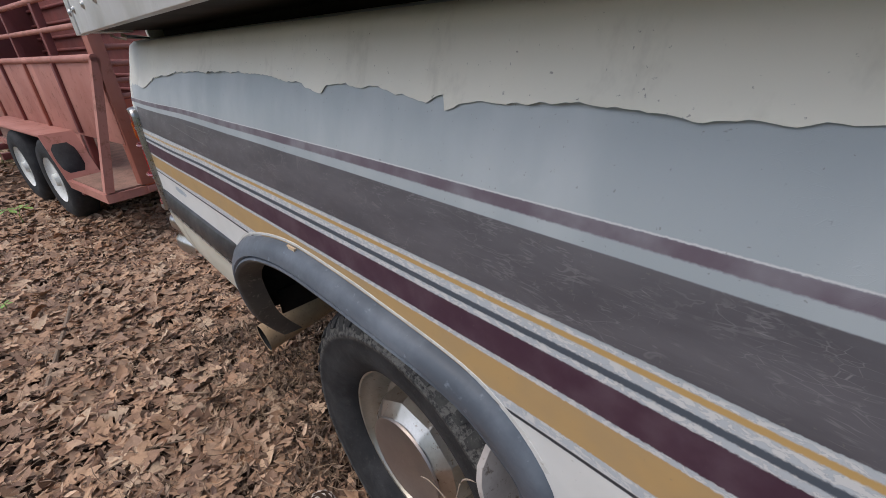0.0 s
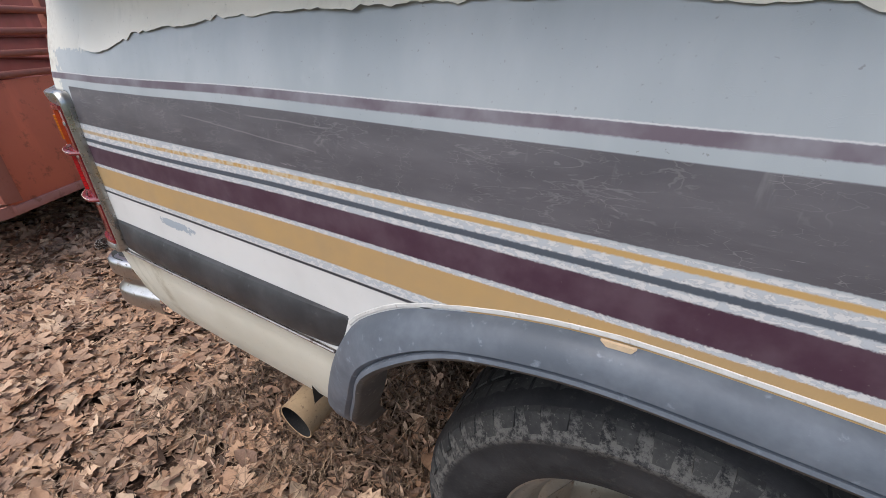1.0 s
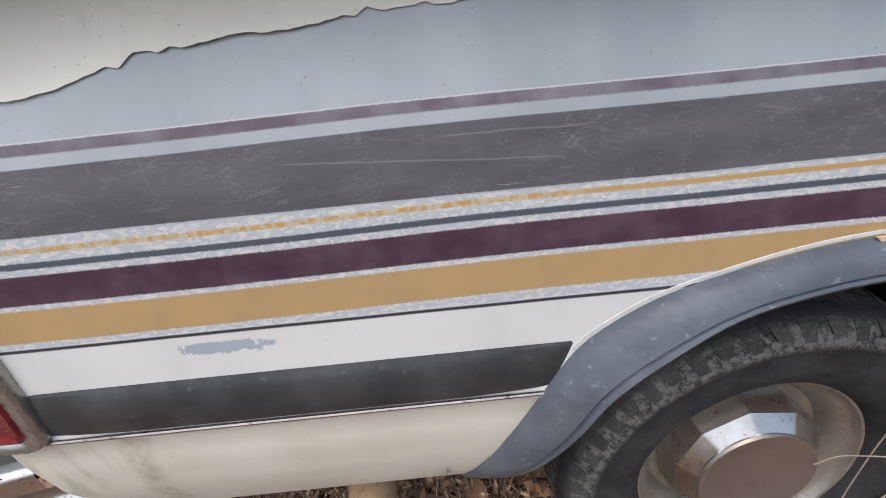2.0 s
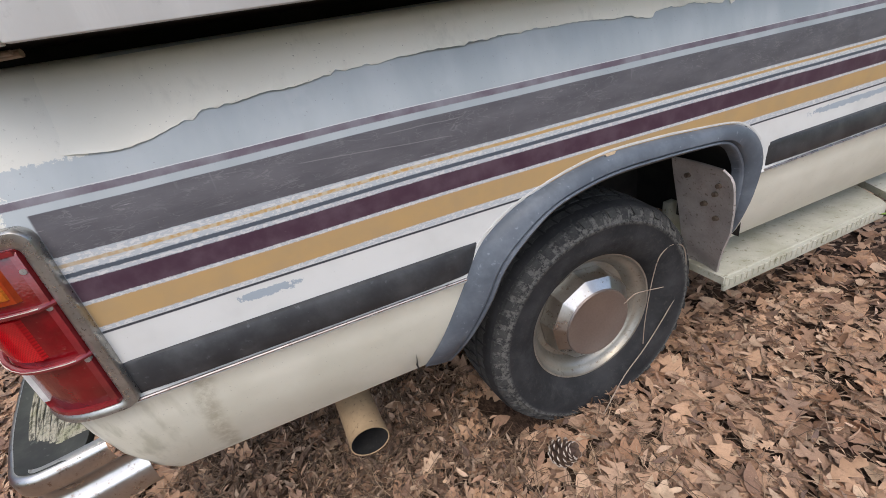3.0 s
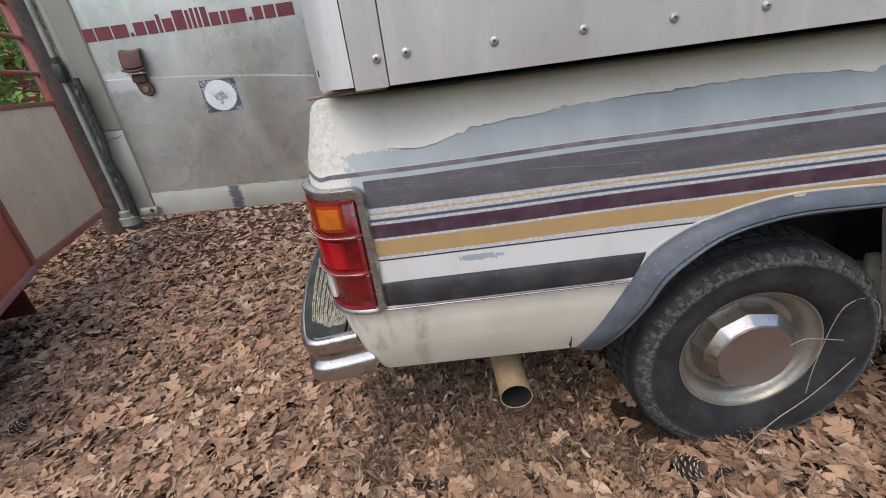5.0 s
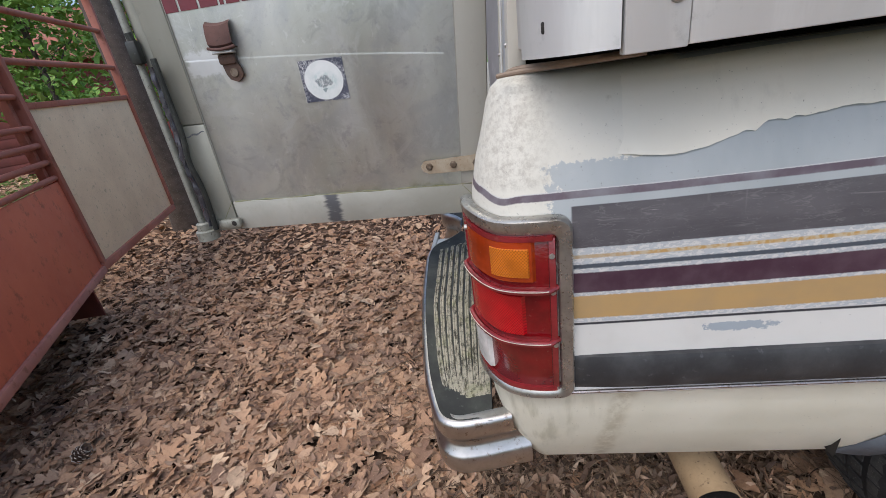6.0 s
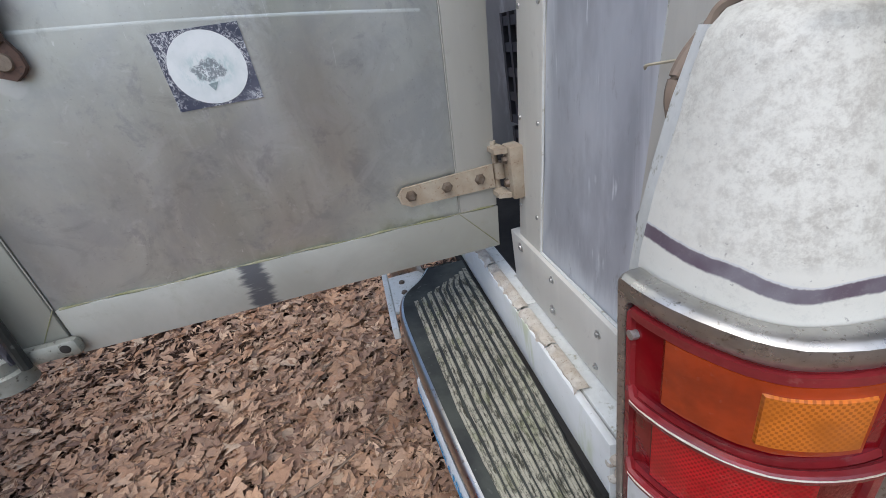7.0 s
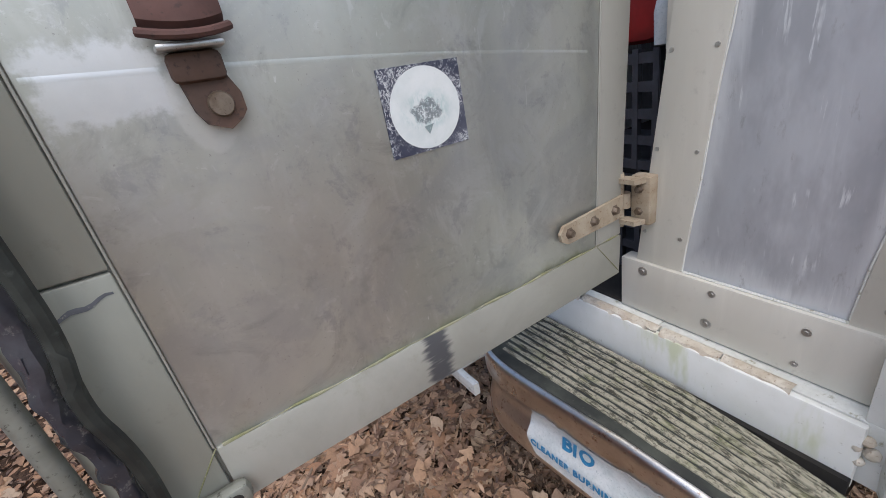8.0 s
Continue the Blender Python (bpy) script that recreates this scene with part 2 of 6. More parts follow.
def aluminium(name, a, b, streak=0.35, metal=0.55, rough=0.42):
    """Weathered sheet: clouded oxide, vertical run marks, scratches."""
    m = Mat(name, rough, metal)
    v = m.scaled(m.pos, (1, 1, 0.3))
    c = m.mix(m.step(m.noise(3.2, 6, 0.6, vec=v, dist=0.6), 0.32, 0.68), a, b)
    c = m.mix(m.mul(m.step(m.noise(13, 5, 0.65, vec=m.scaled(m.pos, (1.2, 1.2, 0.18))), 0.52, 0.74), streak), c, tuple(min(1, x * 1.4) for x in b))
    c = m.mix(m.mul(m.step(m.noise(30, 6, 0.7), 0.58, 0.75), 0.3), c, tuple(x * 0.55 for x in a))
    m.color(c)
    m.rough(m.val(m.step(m.noise(7, 5, vec=v), 0.3, 0.7), rough - 0.08, rough + 0.2))
    m.bump(m.add(m.noise(300, 2), m.mul(m.noise(6, 3), 1.5)), 0.05, 0.001)
    return m.m


def door_skin():
    """Aluminium door sheet with moss along its foot."""
    m = Mat("door_sheet_aluminium", 0.4, 0.8)
    v = m.scaled(m.pos, (1, 1, 0.35))
    a, b = (0.465, 0.484, 0.440), (0.620, 0.639, 0.601)
    c = m.mix(m.step(m.noise(3.0, 6, 0.6, vec=v, dist=0.5), 0.32, 0.68), a, b)
    c = m.mix(m.mul(m.step(m.noise(12, 5, 0.7, vec=m.scaled(m.pos, (1.3, 1.3, 0.2)), dist=0.4), 0.50, 0.70), 0.6), c, (0.66, 0.67, 0.65))
    c = m.mix(m.mul(m.step(m.noise(9, 6, 0.7, dist=1.2), 0.52, 0.68), 0.55), c, (0.335, 0.341, 0.329))
    c = m.mix(m.mul(m.step(m.noise(38, 5, 0.75, dist=0.8), 0.60, 0.68), 0.5), c, (0.72, 0.73, 0.72))
    c = m.mix(m.mul(m.step(m.noise(26, 6, 0.75), 0.55, 0.72), 0.35), c, (0.422, 0.409, 0.372))
    c = m.mix(m.mul(m.step(m.noise(4.5, 5, 0.65, dist=0.9), 0.46, 0.64), 0.5), c, (0.422, 0.446, 0.465))
    c = m.mix(m.mul(m.step(m.noise(8, 8, 0.74, dist=0.9), 0.52, 0.62), 0.5), c, (0.62, 0.64, 0.63))
    c = m.mix(m.mul(m.step(m.noise(14, 8, 0.78, dist=0.4), 0.55, 0.65), 0.45), c, (0.335, 0.341, 0.372))
    scr = m.step(m.noise(55, 3, 0.6, vec=m.scaled(m.pos, (2.2, 1, 0.22)), dist=1.5), 0.70, 0.735)
    c = m.mix(m.mul(m.math("MULTIPLY", scr, m.step(m.noise(4, 4), 0.42, 0.6)), 0.7), c, (0.80, 0.81, 0.80))
    c = m.mix(m.mul(m.step(m.noise(240, 3, 0.7), 0.66, 0.72), 0.5), c, (0.22, 0.21, 0.20))
    c = m.mix(m.mul(m.step(m.noise(170, 4, 0.75), 0.60, 0.68), 0.3), c, (0.68, 0.69, 0.68))
    edge = m.mul(m.add(m.noise(22, 5, 0.7), -0.5), 0.07)
    # bright bluish reflection by the free edge, painted into the sheet colour
    px = m.math("SUBTRACT", 1.0, m.step(m.math("ABSOLUTE", m.add(m.add(m.x, edge), 0.705)), 0.045, 0.06))
    pz = m.math("SUBTRACT", 1.0, m.step(m.math("ABSOLUTE", m.add(m.add(m.z, edge), -1.525)), 0.025, 0.04))
    c = m.mix(m.mul(m.math("MULTIPLY", px, pz), 0.8), c, (0.78, 0.80, 0.82))
    hx, hz = m.mul(m.add(m.x, 0.632), 1.25), m.mul(m.add(m.z, -1.50), 0.75)
    halo = m.math("SUBTRACT", 1.0, m.step(m.add(m.math("SQRT", m.add(m.mul(hx, hx), m.mul(hz, hz))), m.mul(edge, 0.25)), 0.036, 0.042))
    c = m.mix(m.mul(halo, 0.6), c, (0.70, 0.71, 0.69))
    c = m.mix(m.mul(m.step(m.noise(3.4, 5, 0.6, dist=0.7), 0.48, 0.64), 0.25), c, (0.484, 0.490, 0.496))
    moss = m.math("MULTIPLY", m.math("SUBTRACT", 1.0, m.step(m.z, 1.078, 1.125)), m.step(m.noise(14, 5), 0.42, 0.62))
    c = m.mix(m.mul(moss, 0.75), c, (0.22, 0.24, 0.07))
    m.color(c)
    m.rough(m.val(m.step(m.noise(6, 5, vec=v), 0.3, 0.7), 0.30, 0.52))
    m.bump(m.add(m.noise(260, 2), m.mul(m.noise(5, 3), 2.0)), 0.05, 0.001)
    return m.m


def door_rail():
    """Tan-grey rail sheet with one streaky dark smear and damp stains."""
    m = Mat("door_rail_aluminium", 0.5, 0.3)
    c = m.mix(m.step(m.noise(4, 6, 0.6, dist=0.5), 0.32, 0.68), (0.34, 0.34, 0.30), (0.44, 0.44, 0.40))
    c = m.mix(m.mul(m.step(m.noise(26, 6, 0.75), 0.56, 0.72), 0.35), c, (0.29, 0.285, 0.22))
    wipe = m.noise(46, 5, 0.7, vec=m.scaled(m.pos, (0.22, 1, 2.4)))
    off = m.math("ABSOLUTE", m.add(m.add(m.x, m.mul(m.add(wipe, -0.5), 0.05)), 0.440))
    smear = m.math("MULTIPLY", m.math("SUBTRACT", 1.0, m.step(off, 0.014, 0.030)), m.step(m.add(wipe, m.mul(m.noise(18, 4), 0.3)), 0.40, 0.62))
    c = m.mix(m.mul(smear, 0.9), c, (0.065, 0.068, 0.082))
    damp = m.math("MULTIPLY", m.step(m.noise(9, 5, 0.7, vec=m.scaled(m.pos, (1, 1, 0.4))), 0.55, 0.75), m.step(m.noise(40, 4), 0.4, 0.6))
    c = m.mix(m.mul(damp, 0.35), c, (0.27, 0.27, 0.17))
    m.color(c).rough(m.val(m.noise(8, 4), 0.42, 0.62)).bump(m.add(m.noise(240, 2), m.mul(m.noise(6, 3), 1.5)), 0.05, 0.001)
    return m.m


def rear_sheet():
    """Streaked grey sheet with chalky oxide along its edges."""
    m = Mat("rear_panel_aluminium", 0.45, 0.15)
    run = m.noise(11, 6, 0.7, vec=m.scaled(m.pos, (1.5, 1.5, 0.16)), dist=0.4)
    c = m.mix(m.step(m.noise(3.5, 6, 0.6, vec=m.scaled(m.pos, (1, 1, 0.35))), 0.32, 0.68), (0.42, 0.435, 0.475), (0.58, 0.60, 0.64))
    c = m.mix(m.mul(m.step(run, 0.52, 0.72), 0.7), c, (0.66, 0.68, 0.72))
    ym = m.math("ABSOLUTE", m.add(m.add(m.y, m.mul(m.add(m.z, -1.0), 0.09)), -0.386))
    chalk = m.math("MAXIMUM", m.step(m.add(ym, m.mul(m.add(run, -0.5), 0.07)), 0.098, 0.130), m.math("SUBTRACT", 1.0, m.step(m.add(m.z, m.mul(m.add(run, -0.5), 0.22)), 1.018, 1.085)))
    c = m.mix(m.mul(chalk, 0.75), c, (0.74, 0.76, 0.79))
    c = m.mix(m.mul(m.step(m.noise(32, 6, 0.75, vec=m.scaled(m.pos, (1.5, 1.5, 0.5))), 0.57, 0.70), 0.45), c, (0.27, 0.265, 0.275))
    bloom = m.math("MULTIPLY", m.step(m.noise(5, 5, 0.65, vec=m.scaled(m.pos, (1.4, 1.4, 0.6))), 0.44, 0.62), m.math("SUBTRACT", 1.0, chalk))
    c = m.mix(m.mul(bloom, 0.45), c, (0.30, 0.31, 0.345))
    drip = m.math("MULTIPLY", m.step(m.noise(60, 4, 0.6, vec=m.scaled(m.pos, (1.6, 1.6, 0.12))), 0.60, 0.68), m.step(m.noise(9, 4), 0.50, 0.62))
    c = m.mix(m.mul(drip, 0.8), c, (0.80, 0.82, 0.84))
    m.color(c).rough(m.val(m.noise(7, 5), 0.32, 0.58)).bump(m.noise(260, 2), 0.05, 0.001)
    return m.m


def emblem():
    """Worn white print: a ragged grey device amid pale green shading; coordinates of the door."""
    m = Mat("worn_white_print", 0.45)
    sep = m.t.nodes.new("ShaderNodeSeparateXYZ")
    m.t.links.new(m.obj, sep.inputs[0])
    u, v = m.add(sep.outputs[0], -0.450), m.add(sep.outputs[2], -1.434)
    c = m.mix(m.step(m.noise(30, 5), 0.35, 0.7), (0.70, 0.73, 0.73), (0.60, 0.645, 0.645))
    away = m.math("SQRT", m.add(m.mul(m.mul(u, u), 0.42), m.mul(v, v)))
    tint = m.math("MULTIPLY", m.math("SUBTRACT", 1.0, m.step(away, 0.018, 0.032)), m.step(m.noise(110, 6, 0.75, vec=m.scaled(m.pos, (1, 1, 0.5))), 0.42, 0.60))
    c = m.mix(m.mul(tint, 0.55), c, (0.36, 0.50, 0.50))
    device = m.math("MULTIPLY", m.math("SUBTRACT", 1.0, m.step(m.add(away, m.mul(m.add(m.noise(90, 5, 0.7), -0.5), 0.022)), 0.013, 0.017)), m.step(m.noise(210, 5, 0.75), 0.40, 0.52))
    c = m.mix(m.mul(device, 0.85), c, (0.13, 0.15, 0.17))
    c = m.mix(m.mul(m.step(m.noise(160, 5, 0.8), 0.63, 0.70), 0.5), c, (0.42, 0.45, 0.46))
    return m.color(c).m


def lace_print():
    """Navy ground with white floral scraps rubbed through."""
    m = Mat("navy_floral_print", 0.4)
    c = m.mix(m.step(m.noise(20, 4), 0.35, 0.7), (0.035, 0.04, 0.07), (0.085, 0.09, 0.125))
    lines = m.math("SUBTRACT", 1.0, m.step(m.math("ABSOLUTE", m.add(m.noise(85, 4, 0.6, dist=1.8), -0.5)), 0.012, 0.040))
    c = m.mix(m.mul(m.math("MULTIPLY", lines, m.step(m.noise(24, 4), 0.38, 0.56)), 0.9), c, (0.66, 0.68, 0.70))
    c = m.mix(m.mul(m.step(m.noise(120, 5, 0.8), 0.57, 0.66), 0.7), c, (0.62, 0.64, 0.65))
    return m.color(c).m


def rubber(name, base, light, rough=0.75, fine=180.0):
    m = Mat(name, rough, 0.0, 0.35)
    c = m.mix(m.step(m.noise(9, 5, 0.65), 0.38, 0.7), base, light)
    c = m.mix(m.mul(m.step(m.noise(70, 4), 0.62, 0.74), 0.4), c, tuple(min(1, v * 2.2) for v in light))
    m.color(c).rough(m.val(m.noise(25, 3), rough - 0.15, rough + 0.12)).bump(m.noise(fine, 3), 0.2, 0.001)
    return m.m


def pad_material():
    """Weathered step pad: tan-grey rib tops, dark moss between."""
    m = Mat("weathered_step_pad", 0.9, 0.0, 0.2)
    v = m.scaled(m.pos, (1, 0.16, 1))
    c = m.mix(m.step(m.noise(120, 6, 0.75, vec=v), 0.50, 0.60), (0.34, 0.32, 0.25), (0.070, 0.066, 0.050))
    c = m.mix(m.mul(m.step(m.noise(22, 5), 0.5, 0.7), 0.5), c, (0.24, 0.25, 0.14))
    c = m.mix(m.mul(m.step(m.noise(70, 6, 0.8), 0.50, 0.62), 0.72), c, (0.045, 0.045, 0.036))
    m.color(c).bump(m.noise(120, 5), 0.5, 0.003)
    return m.m


def glassy_red(name, col, rough=0.12, dots=0.0):
    m = Mat(name, rough, 0.0, 0.6)
    grain = m.cells(230)
    if dots:
        rows = m.math("MULTIPLY", m.math("SINE", m.mul(m.add(m.x, m.mul(m.y, -1.0)), 900.0)), m.math("SINE", m.mul(m.z, 1000.0)))
        col_lo = tuple(v * (1 - dots) for v in col)
    c = m.mix(m.step(m.noise(18, 4), 0.35, 0.7), col, tuple(v * 0.6 for v in col))
    c = m.mix(m.mul(m.step(m.noise(80, 4), 0.64, 0.75), 0.12), c, (0.4, 0.25, 0.2))
    if dots:
        c = m.mix(m.step(rows, -0.2, 0.5), c, col_lo)
    m.color(c)
    m.b.inputs["Coat Weight"].default_value = 0.35
    m.bump(grain, 0.10, 0.002)
    return m.m


def leaf_material(name, cols, rough=0.7):
    """Tone by leaf, from Random Per Island, with mottling."""
    m = Mat(name, rough, 0.0, 0.25)
    r = m.t.nodes.new("ShaderNodeValToRGB")
    m.t.links.new(m.island, r.inputs[0])
    el = r.color_ramp.elements
    el[0].position, el[0].color = 0.0, (*cols[0], 1)
    el[1].position, el[1].color = 1.0, (*cols[-1], 1)
    for i, c in enumerate(cols[1:-1], 1):
        e = el.new(i / (len(cols) - 1))
        e.color = (*c, 1)
    c = m.mix(m.mul(m.step(m.noise(60, 5, 0.7), 0.46, 0.68), 0.30), r.outputs[0], (0.11, 0.070, 0.048))
    c = m.mix(m.mul(m.step(m.noise(320, 3, 0.7), 0.54, 0.68), 0.22), c, tuple(min(1.0, v * 1.2) for v in cols[3 % len(cols)]))
    m.color(c).bump(m.noise(170, 5), 0.6, 0.002)
    return m.m


def litter_soil():
    m = Mat("litter_soil", 0.95, 0.0, 0.15)
    c = m.mix(m.step(m.noise(35, 6, 0.7), 0.35, 0.65), (0.030, 0.020, 0.015), (0.095, 0.060, 0.041))
    c = m.mix(m.mul(m.step(m.noise(120, 5, 0.7, vec=m.scaled(m.pos, (1, 0.3, 1))), 0.5, 0.66), 0.7), c, (0.17, 0.105, 0.068))
    away = m.step(m.add(m.math("ABSOLUTE", m.x), m.math("ABSOLUTE", m.y)), 3.0, 7.0)
    c = m.mix(m.mul(away, m.step(m.noise(16, 6, 0.8), 0.40, 0.58)), c, (0.20, 0.125, 0.080))
    grass = m.math("MULTIPLY", m.step(m.math("ABSOLUTE", m.add(m.x, 0.0)), 6.0, 9.0), m.step(m.noise(0.6, 4), 0.35, 0.55))
    c = m.mix(grass, c, (0.10, 0.16, 0.04))
    m.color(c).bump(m.noise(90, 6, 0.7), 0.8, 0.01)
    return m.m


def tyre_rubber():
    m = Mat("tyre_rubber", 0.8, 0.0, 0.3)
    c = m.mix(m.step(m.noise(8, 5, 0.6), 0.35, 0.7), (0.017, 0.0175, 0.0185), (0.036, 0.036, 0.037))
    c = m.mix(m.mul(m.step(m.noise(60, 5, 0.7), 0.55, 0.75), 0.45), c, (0.085, 0.082, 0.072))
    dx, dz = m.add(m.x, -1.412), m.add(m.z, -0.371)
    r = m.math("SQRT", m.add(m.mul(dx, dx), m.mul(dz, dz)))
    ring = m.math("MULTIPLY", m.step(r, 0.366, 0.380), m.math("SUBTRACT", 1.0, m.step(r, 0.408, 0.424)))
    c = m.mix(m.mul(m.math("MULTIPLY", ring, m.step(m.noise(70, 6, 0.78), 0.40, 0.58)), 0.75), c, (0.17, 0.166, 0.15))
    flat = m.math("MULTIPLY", m.step(r, 0.262, 0.28), m.math("SUBTRACT", 1.0, m.step(r, 0.32, 0.36)))
    c = m.mix(m.mul(m.math("MULTIPLY", flat, m.step(m.noise(22, 6, 0.75), 0.42, 0.68)), 0.3), c, (0.065, 0.066, 0.066))
    m.color(c).bump(m.add(m.noise(140, 4), m.mul(m.noise(45, 4), m.mul(ring, 2.0))), 0.45, 0.002)
    return m.m


def rust_paint(name, a, b, rust=(0.16, 0.06, 0.03)):
    m = Mat(name, 0.65, 0.0, 0.35)
    c = m.mix(m.step(m.noise(2.2, 5), 0.35, 0.7), a, b)
    c = m.mix(m.mul(m.step(m.noise(12, 6, 0.7), 0.54, 0.7), 0.6), c, rust)
    c = m.mix(m.mul(m.step(m.noise(5, 5, vec=m.scaled(m.pos, (1, 1, 0.2))), 0.56, 0.75), 0.4), c, tuple(min(1, v * 1.5) for v in a))
    m.color(c).rough(m.val(m.noise(8, 3), 0.5, 0.85)).bump(m.noise(60, 5), 0.15, 0.002)
    return m.m


TREAD = worn("dusty_tread_rubber", (0.030, 0.030, 0.030), (0.062, 0.062, 0.058), (0.15, 0.148, 0.13), 22, 0.9, 0, 0.3)
PAINT = body_paint()
CREAM = cream_sheet()
WHITELINE = worn("pale_filler_line", (0.62, 0.615, 0.58), (0.52, 0.51, 0.47), (0.35, 0.33, 0.28), 20, 0.7)
TANFILL = worn("tan_body_filler", (0.62, 0.47, 0.30), (0.52, 0.40, 0.26), None, 30, 0.8)
LIP = worn("worn_flare_lip", (0.085, 0.082, 0.075), (0.045, 0.044, 0.042), (0.20, 0.185, 0.16), 9, 0.6)
WRAP = worn("crumpled_plastic", (0.045, 0.045, 0.055), (0.09, 0.09, 0.105), (0.2, 0.195, 0.19), 12, 0.22, 0.3, 0.4)
FLARE = rubber("flare_grey_primer", (0.085, 0.100, 0.120), (0.135, 0.155, 0.18), 0.5)
STRIP = rubber("black_side_moulding", (0.030, 0.031, 0.033), (0.060, 0.062, 0.064), 0.45)
SEAL = rubber("black_door_seal", (0.018, 0.020, 0.019), (0.05, 0.055, 0.05), 0.4)
TYRE = tyre_rubber()
CHROME = worn("pitted_chrome", (0.58, 0.565, 0.54), (0.43, 0.41, 0.38), (0.24, 0.18, 0.14), 9, 0.30, 1.0, 0.06)
DULLCHROME = worn("dull_brown_chrome", (0.42, 0.38, 0.35), (0.30, 0.255, 0.23), (0.14, 0.10, 0.08), 10, 0.26, 0.9, 0.05)
# the brown base colour holds the leaf litter mirrored in the cap
CAPFACE = worn("chrome_tinted_by_reflection", (0.37, 0.325, 0.295), (0.32, 0.275, 0.25), None, 5, 0.36, 0.8, 0.03)
RIM = worn("wheel_enamel", (0.37, 0.35, 0.30), (0.29, 0.27, 0.225), (0.18, 0.13, 0.09), 9, 0.34, 0.65, 0.04)
ALU = aluminium("box_side_aluminium", (0.56, 0.56, 0.54), (0.66, 0.66, 0.64), 0.25, 0.35, 0.45)
ALUFRAME = aluminium("frame_aluminium", (0.60, 0.58, 0.515), (0.68, 0.66, 0.595), 0.2, 0.12, 0.5)
DOORFRAME = aluminium("door_frame_aluminium", (0.35, 0.345, 0.305), (0.42, 0.415, 0.375), 0.2, 0.3, 0.5)
ALUGREY = aluminium("panel_aluminium", (0.43, 0.445, 0.485), (0.64, 0.66, 0.70), 0.8, 0.25, 0.42)
DOOR = door_skin()
STILE = aluminium("free_stile_aluminium", (0.27, 0.275, 0.235), (0.36, 0.365, 0.32), 0.3, 0.35, 0.5)
RODMETAL = worn("grimy_rod_steel", (0.34, 0.35, 0.31), (0.24, 0.245, 0.21), (0.06, 0.055, 0.04), 18, 0.55, 0.6, 0.2)
DOORRAIL = door_rail()
REARSHEET = rear_sheet()
EMBLEM = emblem()
LACE = lace_print()
WHITEPAINT = worn("chalky_white_paint", (0.70, 0.71, 0.68), (0.60, 0.61, 0.56), (0.30, 0.29, 0.20), 8, 0.55)
def sill_paint():
    m = Mat("algae_streaked_white_paint", 0.55)
    c = m.mix(m.step(m.noise(9, 5), 0.35, 0.7), (0.74, 0.75, 0.73), (0.66, 0.67, 0.64))
    c = m.mix(m.mul(m.step(m.noise(9, 5, 0.65, vec=m.scaled(m.pos, (1, 1, 0.25))), 0.54, 0.70), 0.6), c, (0.46, 0.50, 0.26))
    c = m.mix(m.mul(m.step(m.noise(70, 5, 0.75), 0.62, 0.70), 0.6), c, (0.26, 0.24, 0.18))
    m.color(c).rough(m.val(m.noise(12, 3), 0.45, 0.7)).bump(m.noise(60, 4), 0.15, 0.001)
    return m.m


SILLPAINT = sill_paint()
CAULK = worn("old_caulk", (0.62, 0.58, 0.50), (0.48, 0.41, 0.32), (0.20, 0.14, 0.09), 30, 0.85, 0, 0.5)
PAD = pad_material()
PADEDGE = rubber("black_pad_edge", (0.03, 0.032, 0.03), (0.06, 0.065, 0.055), 0.7)
# also used where gaps and the inside of the box are coloured dark
BLACK = worn("underbody_and_filler_black", (0.012, 0.011, 0.010), (0.03, 0.026, 0.022), None, 8, 0.9)
TAN = worn("tan_exhaust", (0.42, 0.30, 0.17), (0.33, 0.23, 0.13), (0.12, 0.08, 0.05), 14, 0.8)
# soot taken almost to black, so the colour carries the shade inside the pipe
SOOTSHADE = worn("exhaust_soot_and_shade", (0.006, 0.0055, 0.005), (0.012, 0.011, 0.009), (0.04, 0.032, 0.024), 25, 0.95)
FLAP = worn("muddy_flap", (0.40, 0.365, 0.335), (0.30, 0.27, 0.245), (0.12, 0.09, 0.065), 10, 0.8)
BOARD = worn("running_board_cream", (0.50, 0.49, 0.40), (0.38, 0.37, 0.275), (0.20, 0.19, 0.11), 7, 0.6)
REDLENS = glassy_red("red_lens", (0.19, 0.003, 0.006))
BRIGHTRED = glassy_red("bright_red_lens", (0.52, 0.004, 0.010), 0.12, 0.5)
REDFRAME = glassy_red("red_lens_rib", (0.24, 0.020, 0.024), 0.25)
AMBER = glassy_red("amber_lens", (0.38, 0.044, 0.006))
# brighter than the amber lens: the returned glow is put into the base colour
AMBERLIT = glassy_red("amber_reflector", (0.64, 0.175, 0.013), 0.14, 0.40)
BEZEL = worn("dull_bezel_chrome", (0.46, 0.45, 0.42), (0.34, 0.33, 0.30), (0.20, 0.18, 0.15), 25, 0.28, 0.85, 0.1)
CLEAR = glassy_red("clear_lens", (0.70, 0.70, 0.68))
RUST = worn("rusty_iron", (0.115, 0.07, 0.052), (0.085, 0.062, 0.052), (0.05, 0.035, 0.03), 18, 0.85, 0.2, 0.4)
RUSTRED = worn("maroon_iron_paint", (0.115, 0.055, 0.045), (0.080, 0.040, 0.034), (0.05, 0.03, 0.026), 22, 0.7, 0.1, 0.3)
HINGE = worn("primed_hinge", (0.44, 0.38, 0.29), (0.34, 0.27, 0.19), (0.20, 0.11, 0.06), 20, 0.7, 0.2, 0.2)
BOLT = worn("old_bolt", (0.22, 0.18, 0.14), (0.14, 0.10, 0.07), (0.06, 0.04, 0.03), 60, 0.6, 0.6)
